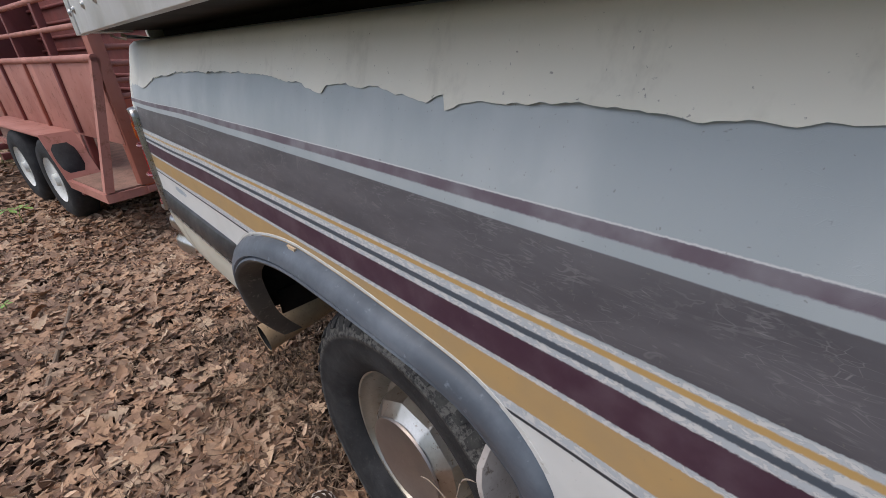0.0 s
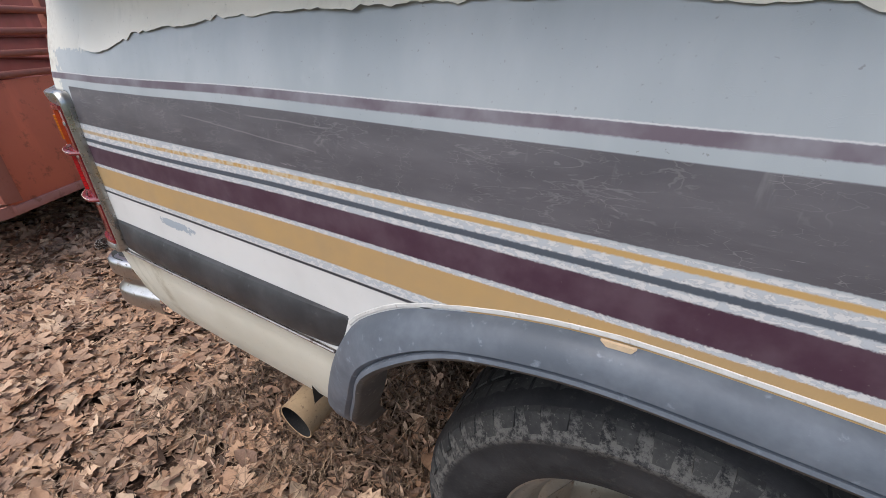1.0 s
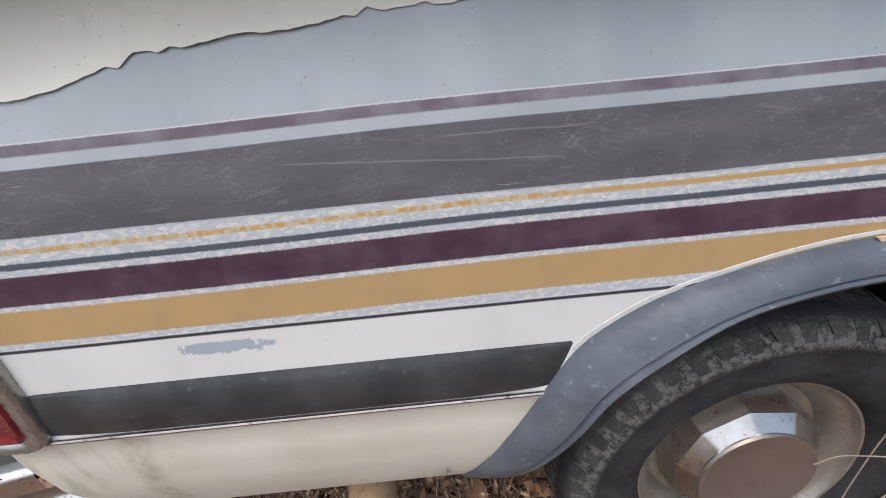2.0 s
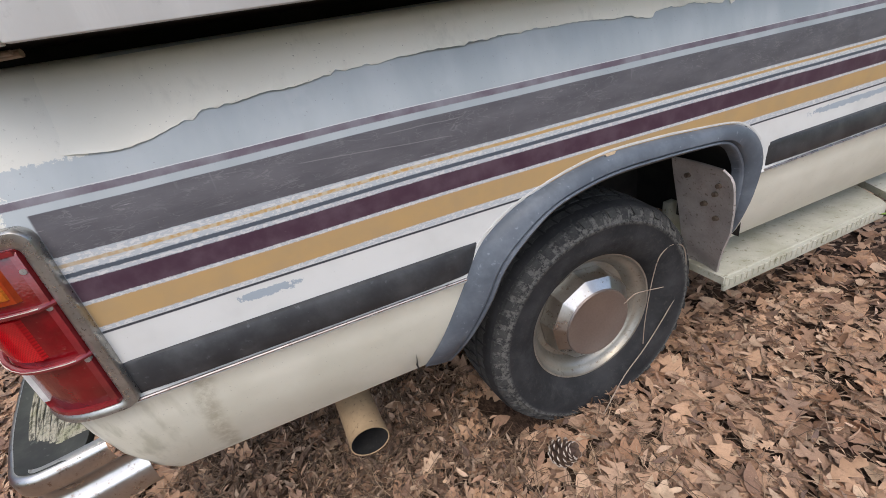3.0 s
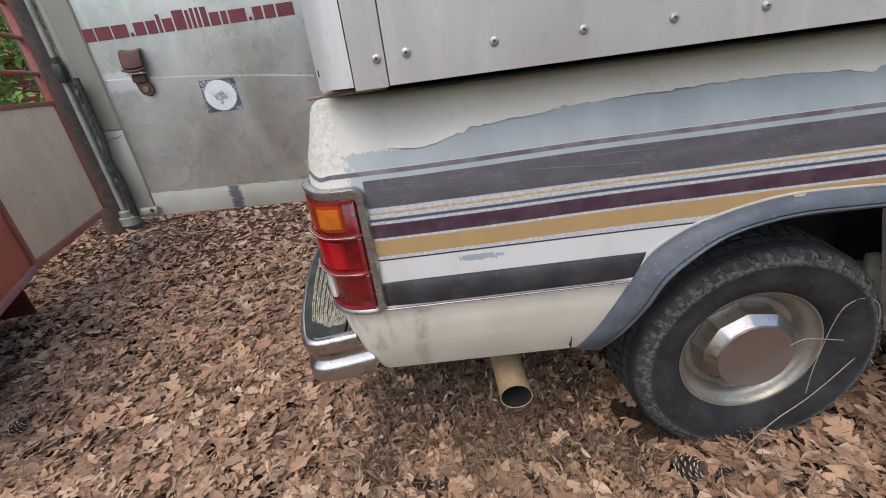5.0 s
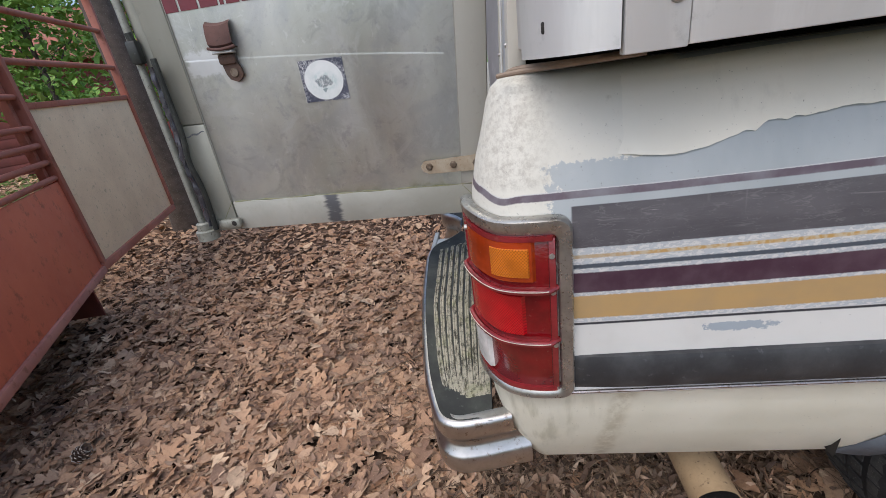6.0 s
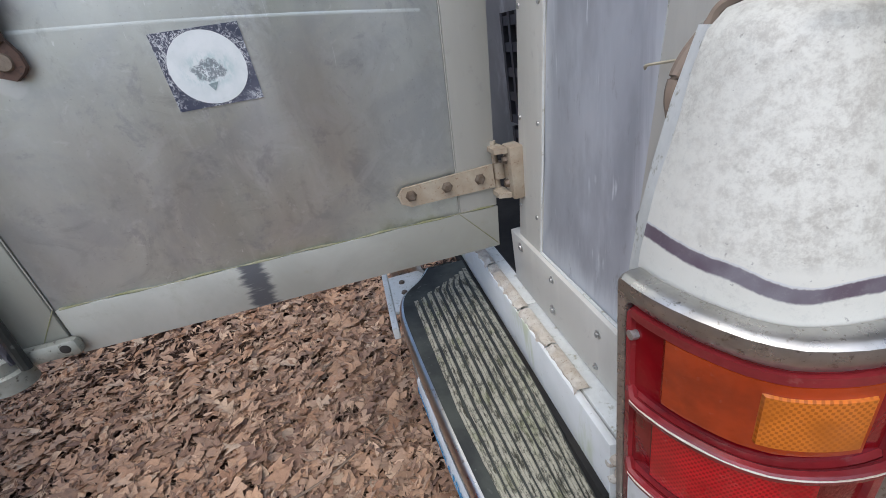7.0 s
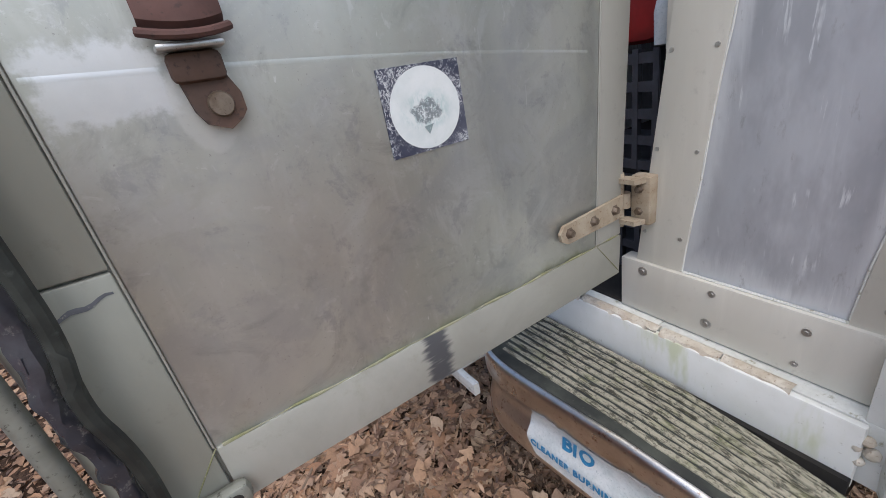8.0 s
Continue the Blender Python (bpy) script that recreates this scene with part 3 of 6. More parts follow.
SCREW = worn("bright_screw", (0.55, 0.55, 0.53), (0.40, 0.39, 0.37), (0.15, 0.13, 0.11), 60, 0.35, 0.8)
GALV = worn("galvanised_pipe", (0.40, 0.42, 0.41), (0.30, 0.315, 0.305), (0.14, 0.13, 0.11), 14, 0.45, 0.6)
ORANGE = rust_paint("orange_red_trailer_paint", (0.62, 0.17, 0.09), (0.54, 0.14, 0.08))
PINK = rust_paint("faded_pink_red_paint", (0.44, 0.20, 0.155), (0.36, 0.145, 0.11))
DARKRED = rust_paint("dark_red_paint", (0.20, 0.055, 0.045), (0.15, 0.045, 0.04))
RAIL = rust_paint("rusty_red_rail", (0.34, 0.115, 0.075), (0.38, 0.16, 0.12))
BOARDS = worn("dirty_trailer_planks", (0.30, 0.17, 0.12), (0.20, 0.12, 0.085), (0.10, 0.06, 0.04), 9, 0.9, 0, 0.3)
BEIGE = worn("bare_plywood", (0.84, 0.65, 0.43), (0.76, 0.57, 0.37), (0.50, 0.38, 0.25), 4, 0.85, 0, 0.2)
SOIL = litter_soil()
LEAF = leaf_material("dead_oak_leaves", [(0.218, 0.128, 0.085), (0.448, 0.279, 0.172), (0.324, 0.178, 0.102), (0.553, 0.376, 0.245), (0.218, 0.128, 0.084), (0.410, 0.249, 0.151), (0.506, 0.317, 0.192), (0.601, 0.440, 0.297), (0.218, 0.134, 0.093), (0.467, 0.307, 0.199), (0.362, 0.235, 0.153)])
CRUMBS = leaf_material("dark_litter_crumbs", [(0.056, 0.035, 0.025), (0.200, 0.122, 0.077), (0.094, 0.059, 0.040), (0.375, 0.256, 0.169), (0.069, 0.045, 0.033), (0.150, 0.095, 0.062), (0.500, 0.362, 0.250), (0.056, 0.039, 0.029), (0.250, 0.163, 0.106)])
LITTER = leaf_material("broken_leaf_litter", [(0.154, 0.091, 0.065), (0.402, 0.244, 0.155), (0.218, 0.124, 0.078), (0.577, 0.384, 0.250), (0.154, 0.096, 0.067), (0.326, 0.200, 0.128), (0.674, 0.476, 0.326), (0.154, 0.101, 0.078), (0.218, 0.135, 0.093)])
NEEDLE = leaf_material("pine_needles", [(0.14, 0.09, 0.058), (0.34, 0.235, 0.15), (0.07, 0.047, 0.034), (0.22, 0.15, 0.095), (0.46, 0.335, 0.22)])
GREEN = leaf_material("fresh_leaves", [(0.12, 0.24, 0.035), (0.22, 0.40, 0.08), (0.15, 0.30, 0.06), (0.28, 0.42, 0.10)], 0.45)
BARK = worn("bark", (0.11, 0.085, 0.07), (0.07, 0.055, 0.045), (0.22, 0.22, 0.17), 14, 0.95, 0, 0.8, 60)
CONE = worn("pine_cone_scales", (0.12, 0.075, 0.05), (0.07, 0.045, 0.032), None, 70, 0.85)
CONETIP = worn("pine_cone_tips", (0.50, 0.44, 0.37), (0.30, 0.24, 0.19), None, 90, 0.85)
PALETWIG = worn("grey_dry_twig", (0.38, 0.31, 0.24), (0.27, 0.21, 0.16), (0.10, 0.07, 0.05), 60, 0.9)
TWIG = worn("dry_twig", (0.26, 0.19, 0.13), (0.18, 0.13, 0.09), None, 30, 0.9)
MAROONINK = worn("maroon_lettering", (0.16, 0.022, 0.035), (0.12, 0.02, 0.03), None, 20, 0.5)
WHITEINK = worn("white_print", (0.68, 0.71, 0.71), (0.58, 0.63, 0.63), (0.35, 0.42, 0.42), 30, 0.45)
GREYINK = worn("grey_print", (0.20, 0.26, 0.27), (0.34, 0.41, 0.41), (0.6, 0.64, 0.64), 60, 0.5)
BLUEINK = worn("blue_print", (0.020, 0.19, 0.40), (0.04, 0.24, 0.44), (0.4, 0.5, 0.58), 90, 0.5)
MOSS = worn("seam_moss", (0.20, 0.205, 0.10), (0.34, 0.33, 0.25), (0.35, 0.33, 0.26), 30, 0.95, 0, 0.5)
TAPE = worn("dark_smear", (0.10, 0.105, 0.12), (0.17, 0.175, 0.19), (0.4, 0.39, 0.35), 30, 0.7)
CRATE = worn("dark_grey_plastic", (0.036, 0.039, 0.048), (0.058, 0.062, 0.074), None, 20, 0.5)
REDPLASTIC = worn("red_plastic", (0.35, 0.02, 0.02), (0.25, 0.02, 0.02), None, 20, 0.45)
TIE = worn("yellowed_plastic", (0.52, 0.47, 0.34), (0.44, 0.38, 0.26), None, 20, 0.5)
WIRE = worn("tan_cable", (0.29, 0.22, 0.16), (0.21, 0.16, 0.12), None, 20, 0.6)


# ---- geometry helpers: each returns (verts, faces) ----
def grid(fn, nu, nv, closed_u=False, closed_v=False):
    v = [tuple(fn(i, j)) for i in range(nu) for j in range(nv)]
    f = []
    for i in range(nu if closed_u else nu - 1):
        for j in range(nv if closed_v else nv - 1):
            a, b = (i + 1) % nu, (j + 1) % nv
            f.append((i * nv + j, a * nv + j, a * nv + b, i * nv + b))
    return v, f


def joined(*gs):
    v, f = [], []
    for gv, gf in gs:
        n = len(v)
        v += [tuple(p) for p in gv]
        f += [tuple(i + n for i in q) for q in gf]
    return v, f


def moved(g, m):
    return [tuple(m @ Vector(p)) for p in g[0]], g[1]


def block(x0, x1, y0, y1, z0, z1, bevel=0.004):
    bm = bmesh.new()
    bmesh.ops.create_cube(bm, size=1.0)
    for p in bm.verts:
        p.co = Vector((x0 + (p.co.x + 0.5) * (x1 - x0), y0 + (p.co.y + 0.5) * (y1 - y0), z0 + (p.co.z + 0.5) * (z1 - z0)))
    if bevel:
        bmesh.ops.bevel(bm, geom=bm.edges[:], offset=bevel, segments=2, affect="EDGES", profile=0.5)
    bm.verts.index_update()
    g = [tuple(p.co) for p in bm.verts], [tuple(q.index for q in f.verts) for f in bm.faces]
    bm.free()
    return g


def lathe(profile, n=48, centre=(0, 0, 0), axis="y"):
    """profile: (radius, along) pairs, turned about an axis through centre."""
    cx, cy, cz = centre

    def at(i, j):
        r, a = profile[j]
        t = 2 * math.pi * i / n
        p, q = r * math.cos(t), r * math.sin(t)
        return {"y": (cx + p, cy + a, cz + q), "x": (cx + a, cy + p, cz + q), "z": (cx + p, cy + q, cz + a)}[axis]

    return grid(at, n, len(profile), closed_u=True)


def tube(path, r, n=10, cap=True):
    """A round bar along points; r may be a list."""
    path = [Vector(p) for p in path]
    rs = r if isinstance(r, (list, tuple)) else [r] * len(path)
    up = Vector((0.13, 0.21, 1)).normalized()
    v, f = [], []
    for i, p in enumerate(path):
        d = (path[min(i + 1, len(path) - 1)] - path[max(i - 1, 0)]).normalized()
        a = d.cross(up if abs(d.dot(up)) < 0.95 else Vector((1, 0, 0))).normalized()
        b = d.cross(a)
        for k in range(n):
            t = 2 * math.pi * k / n
            v.append(tuple(p + rs[i] * (a * math.cos(t) + b * math.sin(t))))
    for i in range(len(path) - 1):
        for k in range(n):
            l = (k + 1) % n
            f.append((i * n + k, i * n + l, (i + 1) * n + l, (i + 1) * n + k))
    if cap:
        f.append(tuple(range(n - 1, -1, -1)))
        f.append(tuple((len(path) - 1) * n + k for k in range(n)))
    return v, f


def curve_points(ctrl, n=8):
    """Catmull-Rom through control points."""
    c = [Vector(p) for p in ctrl]
    c = [c[0] * 2 - c[1]] + c + [c[-1] * 2 - c[-2]]
    out = []
    for i in range(1, len(c) - 2):
        a, b, d, e = c[i - 1:i + 3]
        for k in range(n):
            t = k / n
            out.append(0.5 * (2 * b + (d - a) * t + (2 * a - 5 * b + 4 * d - e) * t * t + (3 * b - a - 3 * d + e) * t ** 3))
    return out + [c[-2]]


def slab(outline, depth):
    """A flat plate: closed outline of 3D points, pushed by the vector depth."""
    n = len(outline)
    d = Vector(depth)
    v = [tuple(p) for p in outline] + [tuple(Vector(p) + d) for p in outline]
    f = [tuple(range(n)), tuple(range(2 * n - 1, n - 1, -1))]
    f += [(i, i + n, (i + 1) % n + n, (i + 1) % n) for i in range(n)]
    return v, f


def part(name, g, mat, parent=None, label="", smooth=40):
    me = bpy.data.meshes.new(name)
    me.from_pydata([tuple(p) for p in g[0]], [], g[1])
    bm = bmesh.new()
    bm.from_mesh(me)
    bmesh.ops.remove_doubles(bm, verts=bm.verts, dist=1e-5)
    bmesh.ops.recalc_face_normals(bm, faces=bm.faces)
    bm.to_mesh(me)
    bm.free()
    me.materials.append(mat)
    if smooth:
        me.shade_smooth()
        me.set_sharp_from_angle(angle=radians(smooth))
    ob = new(name, me)
    if parent:
        ob.parent = parent
    return tagged(ob, label)


def thing(name, label, category, group="", kind="", m=None):
    ob = new(name)
    ob.empty_display_size = 0.1
    if m is not None:
        ob.matrix_world = m
    return tagged(ob, label, category, group, kind)


def lerp_table(t, x):
    for (a, va), (b, vb) in zip(t, t[1:]):
        if x <= b:
            return va + (vb - va) * max(0.0, (x - a)) / (b - a)
    return t[-1][1]


# ---- truck plan: side face y = 0, rear face x = 0.03, tail to -x ----
BED_FRONT, CORNER_R = 3.40, 0.12
AXLE = (1.412, 0.371)
SIDE = [(0.526, 0.118), (0.531, 0.090), (0.58, 0.060), (0.66, 0.028), (0.74, 0.010), (0.80, 0.003), (0.812, -0.004), (0.818, 0.0), (1.10, 0.0), (1.16, 0.003), (1.214, 0.008), (1.228, 0.011),
        (1.27, 0.020), (1.32, 0.036), (1.365, 0.048), (1.387, 0.057), (1.399, 0.072), (1.403, 0.095)]


def outline(s):
    """Bed plan from the rear jamb (s = 0) round the corner and forward: place and outward normal."""
    a, b = 0.012, CORNER_R * math.pi / 2
    if s < a:
        return 0.03, 0.12 + a - s, -1.0, 0.0
    if s < a + b:
        t = math.pi / 2 * (1 - (s - a) / b)
        return 0.15 - CORNER_R * math.sin(t), 0.12 - CORNER_R * math.cos(t), -math.sin(t), -math.cos(t)
    return 0.15 + s - a - b, 0.0, 0.0, -1.0


S_STRAIGHT = 0.012 + CORNER_R * math.pi / 2
s_of_x = lambda x: S_STRAIGHT + x - 0.15


def skin(s, z, out=0.0):
    x, y, nx, ny = outline(s)
    o = out - min(lerp_table(SIDE, z), 0.11)
    return x + nx * o, y + ny * o, z


# wheel arch: outer edge of the flare (x, z), its lip (x, z, y) and the body opening behind it
ARCH_OUT = [(0.772, 0.530), (0.815, 0.632), (0.857, 0.725), (0.895, 0.805), (0.925, 0.860), (0.960, 0.904), (1.02, 0.945), (1.08, 0.971), (1.20, 1.003), (1.32, 1.019), (1.48, 1.017),
            (1.62, 1.008), (1.74, 0.997), (1.80, 0.981), (1.857, 0.946), (1.898, 0.896), (1.912, 0.838), (1.908, 0.745), (1.902, 0.69), (1.898, 0.63), (1.895, 0.58), (1.893, 0.53)]
ARCH_LIP = [(0.850, 0.512, 0.086), (0.874, 0.575, 0.045), (0.903, 0.645, 0.008), (0.948, 0.737, -0.020), (0.987, 0.828, -0.038), (1.06, 0.898, -0.042), (1.14, 0.942, -0.036), (1.24, 0.964, -0.030),
            (1.34, 0.973, -0.027), (1.48, 0.971, -0.025), (1.60, 0.966, -0.024), (1.70, 0.956, -0.020), (1.762, 0.930, -0.010), (1.808, 0.887, 0.0), (1.846, 0.835, 0.010), (1.858, 0.765, 0.014), (1.866, 0.70, 0.022), (1.874, 0.64, 0.034), (1.880, 0.58, 0.055), (1.884, 0.53, 0.092)]
OPEN = [(0.80, 0.52), (0.845, 0.605), (0.88, 0.685), (0.92, 0.775), (0.955, 0.848), (1.0, 0.898), (1.08, 0.945), (1.2, 0.982), (1.34, 0.997), (1.6, 0.988), (1.74, 0.968), (1.80, 0.940), (1.85, 0.885), (1.878, 0.82), (1.88, 0.50)]


def opening(x):
    return lerp_table(OPEN, x) if 0.80 < x < 1.88 else 0.0


# peel line of the cream top coat
PEEL = [(0.0, 1.262), (0.25, 1.277), (0.368, 1.262), (0.495, 1.297), (0.64, 1.307), (0.86, 1.318), (1.11, 1.323), (1.29, 1.318), (1.40, 1.311), (1.455, 1.300), (1.466, 1.300), (1.480, 1.312), (1.60, 1.315), (1.645, 1.307), (1.69, 1.302),
        (1.702, 1.311), (1.714, 1.311), (1.717, 1.296), (1.745, 1.303), (1.80, 1.311), (1.87, 1.314), (1.96, 1.307), (1.985, 1.312), (2.003, 1.307), (2.045, 1.312), (3.5, 1.312)]


def peel(x):
    for x0, w, h in ((0.468, 0.018, 0.008), (0.72, 0.02, -0.008), (2.10, 0.03, 0.014)):
        x_off = (x - x0) / w
        if -0.3 < x_off < 1:
            tab = h * (1 - x_off if x_off > 0 else 1 + x_off / 0.3)
            return lerp_table(PEEL, x) - tab + 0.003 * noise.noise((x * 75, 5.1, 0))
    z = lerp_table(PEEL, x) + 0.004 * noise.noise((x * 21, 1.7, 0)) + 0.0035 * noise.noise((x * 75, 5.1, 0))
    return z - 0.006 * max(0.0, noise.noise((x * 13, 9.2, 0)) - 0.15)


# ---- the ground ----
def relief(x, y):
    near = max(0.0, 1 - math.hypot(x - AXLE[0], y - 0.2) / 0.5)
    return 0.020 * noise.noise((x * 1.3, y * 1.3, 0)) + 0.012 * noise.noise((x * 4.1, y * 4.1, 2)) - 0.008 + 0.02 * near


def ground():
    n = 150
    c = [math.copysign(abs(k) ** 2.6, k) for k in np.linspace(-1, 1, n)]
    R = 60.0

    def at(i, j):
        x, y = c[i] * R + 0.2 * (1 - abs(c[i])), c[j] * R + 0.6 * (1 - abs(c[j]))
        k = 1.0 if math.hypot(x, y) < 6 else 0.3
        return x, y, relief(x, y) * k - 0.012

    return tagged(part("ground", grid(at, n, n), SOIL), "brown forest floor under fallen leaves and needles", "ground", kind="structure")


ground()


# ---- truck ----
truck = thing("pickup_truck", "old striped pickup truck with peeling cream paint, parked on leaf litter", "truck")

cols = [0.0, 0.006] + [0.012 + CORNER_R * math.pi / 2 * k / 10 for k in range(11)]
cols += [s_of_x(0.17), s_of_x(0.19)] + [s_of_x(0.2 + 0.02 * k) for k in range(int((BED_FRONT - 0.2) / 0.02) + 1)]
zrows = sorted({z for z, _ in SIDE} | {0.62, 0.68, 0.72, 0.76, 0.86, 0.90, 0.94, 0.98, 1.02, 1.06, 1.10, 1.14, 1.18})


def side_at(i, j):
    s = cols[i]
    x = outline(s)[0]
    z = max(zrows[j], opening(x) if s > s_of_x(0.4) else 0.0)
    return skin(s, min(z, 1.403))


part("bed_side", grid(side_at, len(cols), len(zrows)), PAINT, truck, "cream and grey side with dark, maroon and gold stripes")
# rail top, inner wall and rear jamb
part("bed_rail", joined(
    grid(lambda i, j: (0.13 + 3.26 * i / 40, (0.10, 0.14, 0.165, 0.165)[j], (1.403, 1.403, 1.392, 1.02)[j]), 41, 4),
    grid(lambda i, j: (0.030 + lerp_table(SIDE, 0.74 + 0.65 * i / 13) + (0.0, 0.006, 0.050)[j], (0.131, 0.152, 0.178)[j], 0.74 + 0.65 * i / 13), 14, 3)),
    WHITEPAINT, truck, "chalky white rail top and rear jamb")
part("far_bed_side", block(0.05, BED_FRONT, 1.86, 2.02, 0.60, 1.40, 0.02), WHITEPAINT, truck)
part("bed_floor", joined(block(0.06, 0.70, 0.10, 0.55, 0.80, 0.872, 0.005), block(0.06, BED_FRONT, 0.55, 1.92, 0.80, 0.872, 0.005)), WHITEPAINT, truck)
part("underbody", joined(block(0.35, 3.6, 0.55, 1.5, 0.45, 0.80, 0.01), block(0.06, 0.9, 0.20, 1.8, 0.62, 0.80, 0.01)), BLACK, truck)


def peel_sheet():
    xs = [0.255 + 0.006 * k for k in range(int((BED_FRONT - 0.17) / 0.006))]
    rows = 22

    def at(i, j):
        x = xs[i]
        lo = peel(x)
        lift = 0.0015 + 0.006 * max(0.0, noise.noise((x * 4.5, 7.7, 0)) + 0.25)
        t = j / (rows - 1)
        z = lo + (1.402 - lo) * t ** 1.25
        curl = lift * max(0.0, 1 - (z - lo) / 0.028) ** 2
        begin = min(1.0, max(0.0, (x - 0.255) / 0.05))
        return skin(s_of_x(x), z, -0.002 + 0.0033 * begin + curl * begin ** 2)

    front = grid(at, len(xs), rows)
    rim = grid(lambda i, j: Vector(at(i, 0)) + Vector((0, 0.0011 * j, 0.0004 * j)), len(xs), 2)
    return joined(front, rim)


part("peeling_paint", peel_sheet(), CREAM, truck, "cream top coat curling off along a ragged edge")


def evenly(pts, n):
    """Points at even steps along a smooth line."""
    line = curve_points(pts, 6)
    run = [0.0]
    for p, q in zip(line, line[1:]):
        run.append(run[-1] + (q - p).length)
    return [Vector([float(np.interp(run[-1] * k / (n - 1), run, [p[axis] for p in line])) for axis in range(3)]) for k in range(n)]


N_ARCH = 72
arch_out = evenly([(x, lerp_table(SIDE, z) * 0.9 + 0.001, z) for x, z in ARCH_OUT], N_ARCH)
arch_lip = evenly([(x, y, z) for x, z, y in ARCH_LIP], N_ARCH)
ARCH_MID = Vector((1.36, 0.0, 0.62))


def flare(prof, first=0, last=None):
    last = N_ARCH if last is None else last

    def at(i, j):
        i += first
        k, lift, inward, deep = prof[j]
        o, p = arch_out[i], arch_lip[i]
        q = o.lerp(p, k)
        end = min(1.0, 0.3 + 14 * i / N_ARCH, 0.3 + 14 * (N_ARCH - 1 - i) / N_ARCH)
        to_mid = Vector((ARCH_MID.x - q.x, 0, ARCH_MID.z - q.z)).normalized()
        q = q + to_mid * inward
        return q.x, q.y - lift * end + deep, q.z

    return grid(at, last - first, len(prof))


part("wheel_arch_flare", flare([(0.0, 0.0, 0, 0), (0.04, 0.008, 0, 0), (0.14, 0.014, 0, 0), (0.45, 0.015, 0, 0), (0.78, 0.008, 0, 0), (0.86, 0.0, 0, 0), (0.88, -0.003, 0, 0), (0.91, 0.002, 0, 0), (1.0, 0.0015, 0, 0)]), FLARE, truck, "grey painted wheel arch flare")
part("flare_lip", flare([(1.0, 0.0015, 0, 0), (1.0, 0.0, 0.005, 0.001), (1.0, 0, 0.008, 0.006), (1.0, 0, 0.013, 0.032), (1.0, 0, 0.016, 0.060)], 0, 46), LIP, truck, "worn pale inner lip of the flare")
part("flare_return", flare([(1.0, 0.0015, 0, 0), (1.0, 0.0, 0.004, 0.001), (1.0, 0, 0.007, 0.006), (1.0, 0, 0.009, 0.026)], 45), FLARE, truck, "grey inner return of the flare")
cut = [k for k, p in enumerate(arch_out) if 0.93 < p.x < 1.89]
part("flare_edge_line", grid(lambda i, j: (lambda o: tuple(o + (o - ARCH_MID).normalized() * (0.001, 0.003, 0.008 + 0.0014 * noise.noise((o.x * 60, 3, 0)), 0.0095)[j] + Vector((0, (-0.0002, -0.0022, -0.0020, 0.0006)[j], 0))))(arch_out[cut[0] + i]), len(cut), 4), WHITELINE, truck, "pale filler line round the flare")
for x0, l, h in ((1.315, 0.034, 0.007),):
    k0 = min(range(N_ARCH), key=lambda k: abs(arch_out[k].x - x0))
    o = arch_out[k0]
    t = (arch_out[k0 + 1] - arch_out[k0 - 1]).normalized()
    w = (ARCH_MID - o).normalized()
    part("bared_patch", slab([tuple(o + t * (l * p) + w * (h * q) + Vector((0, -0.0105, 0))) for p, q in ((-0.5, -0.5), (-0.35, 0.3), (-0.1, 0.7), (0.15, 0.9), (0.35, 0.5), (0.5, -0.5))], (0, 0.004, 0)), TANFILL, truck, "bared tan filler on the flare edge")
part("wheel_well", joined(
    grid(lambda i, j: (1.345 + 0.60 * math.cos(math.pi * (1 - i / 24)), 0.045 + 0.5 * j, 0.56 + 0.47 * math.sin(math.pi * i / 24) ** 0.7), 25, 2),
    block(0.72, 1.94, 0.50, 0.53, 0.5, 1.05, 0), block(0.752, 0.762, 0.13, 0.50, 0.53, 0.62, 0)), BLACK, truck)


def strip(x0, x1, cut0, cut1):
    """Rubber side moulding with sloping ends: a rounded bar on the side."""
    prof = [(0.826, 0.0), (0.829, 0.010), (0.84, 0.015), (0.865, 0.017), (0.89, 0.015), (0.901, 0.009), (0.904, 0.0)]
    n = 30

    def at(i, j):
        z, o = prof[j]
        k = (z - 0.826) / 0.078
        a, b = x0 + cut0 * k, x1 + cut1 * k
        e = min(1.0, 6 * i / (n - 1), 6 * (n - 1 - i) / (n - 1)) ** 0.5
        return a + (b - a) * i / (n - 1), -o * e + 0.001, z

    return grid(at, n, len(prof))


part("side_moulding", strip(0.190, 0.915, -0.002, 0.03), STRIP, truck, "black rubber side moulding")
part("side_moulding", strip(1.925, 3.36, 0.0, 0.0), STRIP, truck, "black rubber side moulding")
part("moulding_trim", tube([(0.19, -0.004, 0.817), (0.90, -0.004, 0.8175)], 0.0036, 8), DULLCHROME, truck, "thin metal trim line")
part("moulding_trim", tube([(1.93, -0.004, 0.817), (3.36, -0.004, 0.8175)], 0.0036, 8), DULLCHROME, truck, "thin metal trim line")

# cab flank ahead of the bed
part("cab_side", grid(lambda i, j: (3.41 + 0.5 * i / 10, lerp_table(SIDE, zrows[j]), zrows[j]), 11, len(zrows)), PAINT, truck)
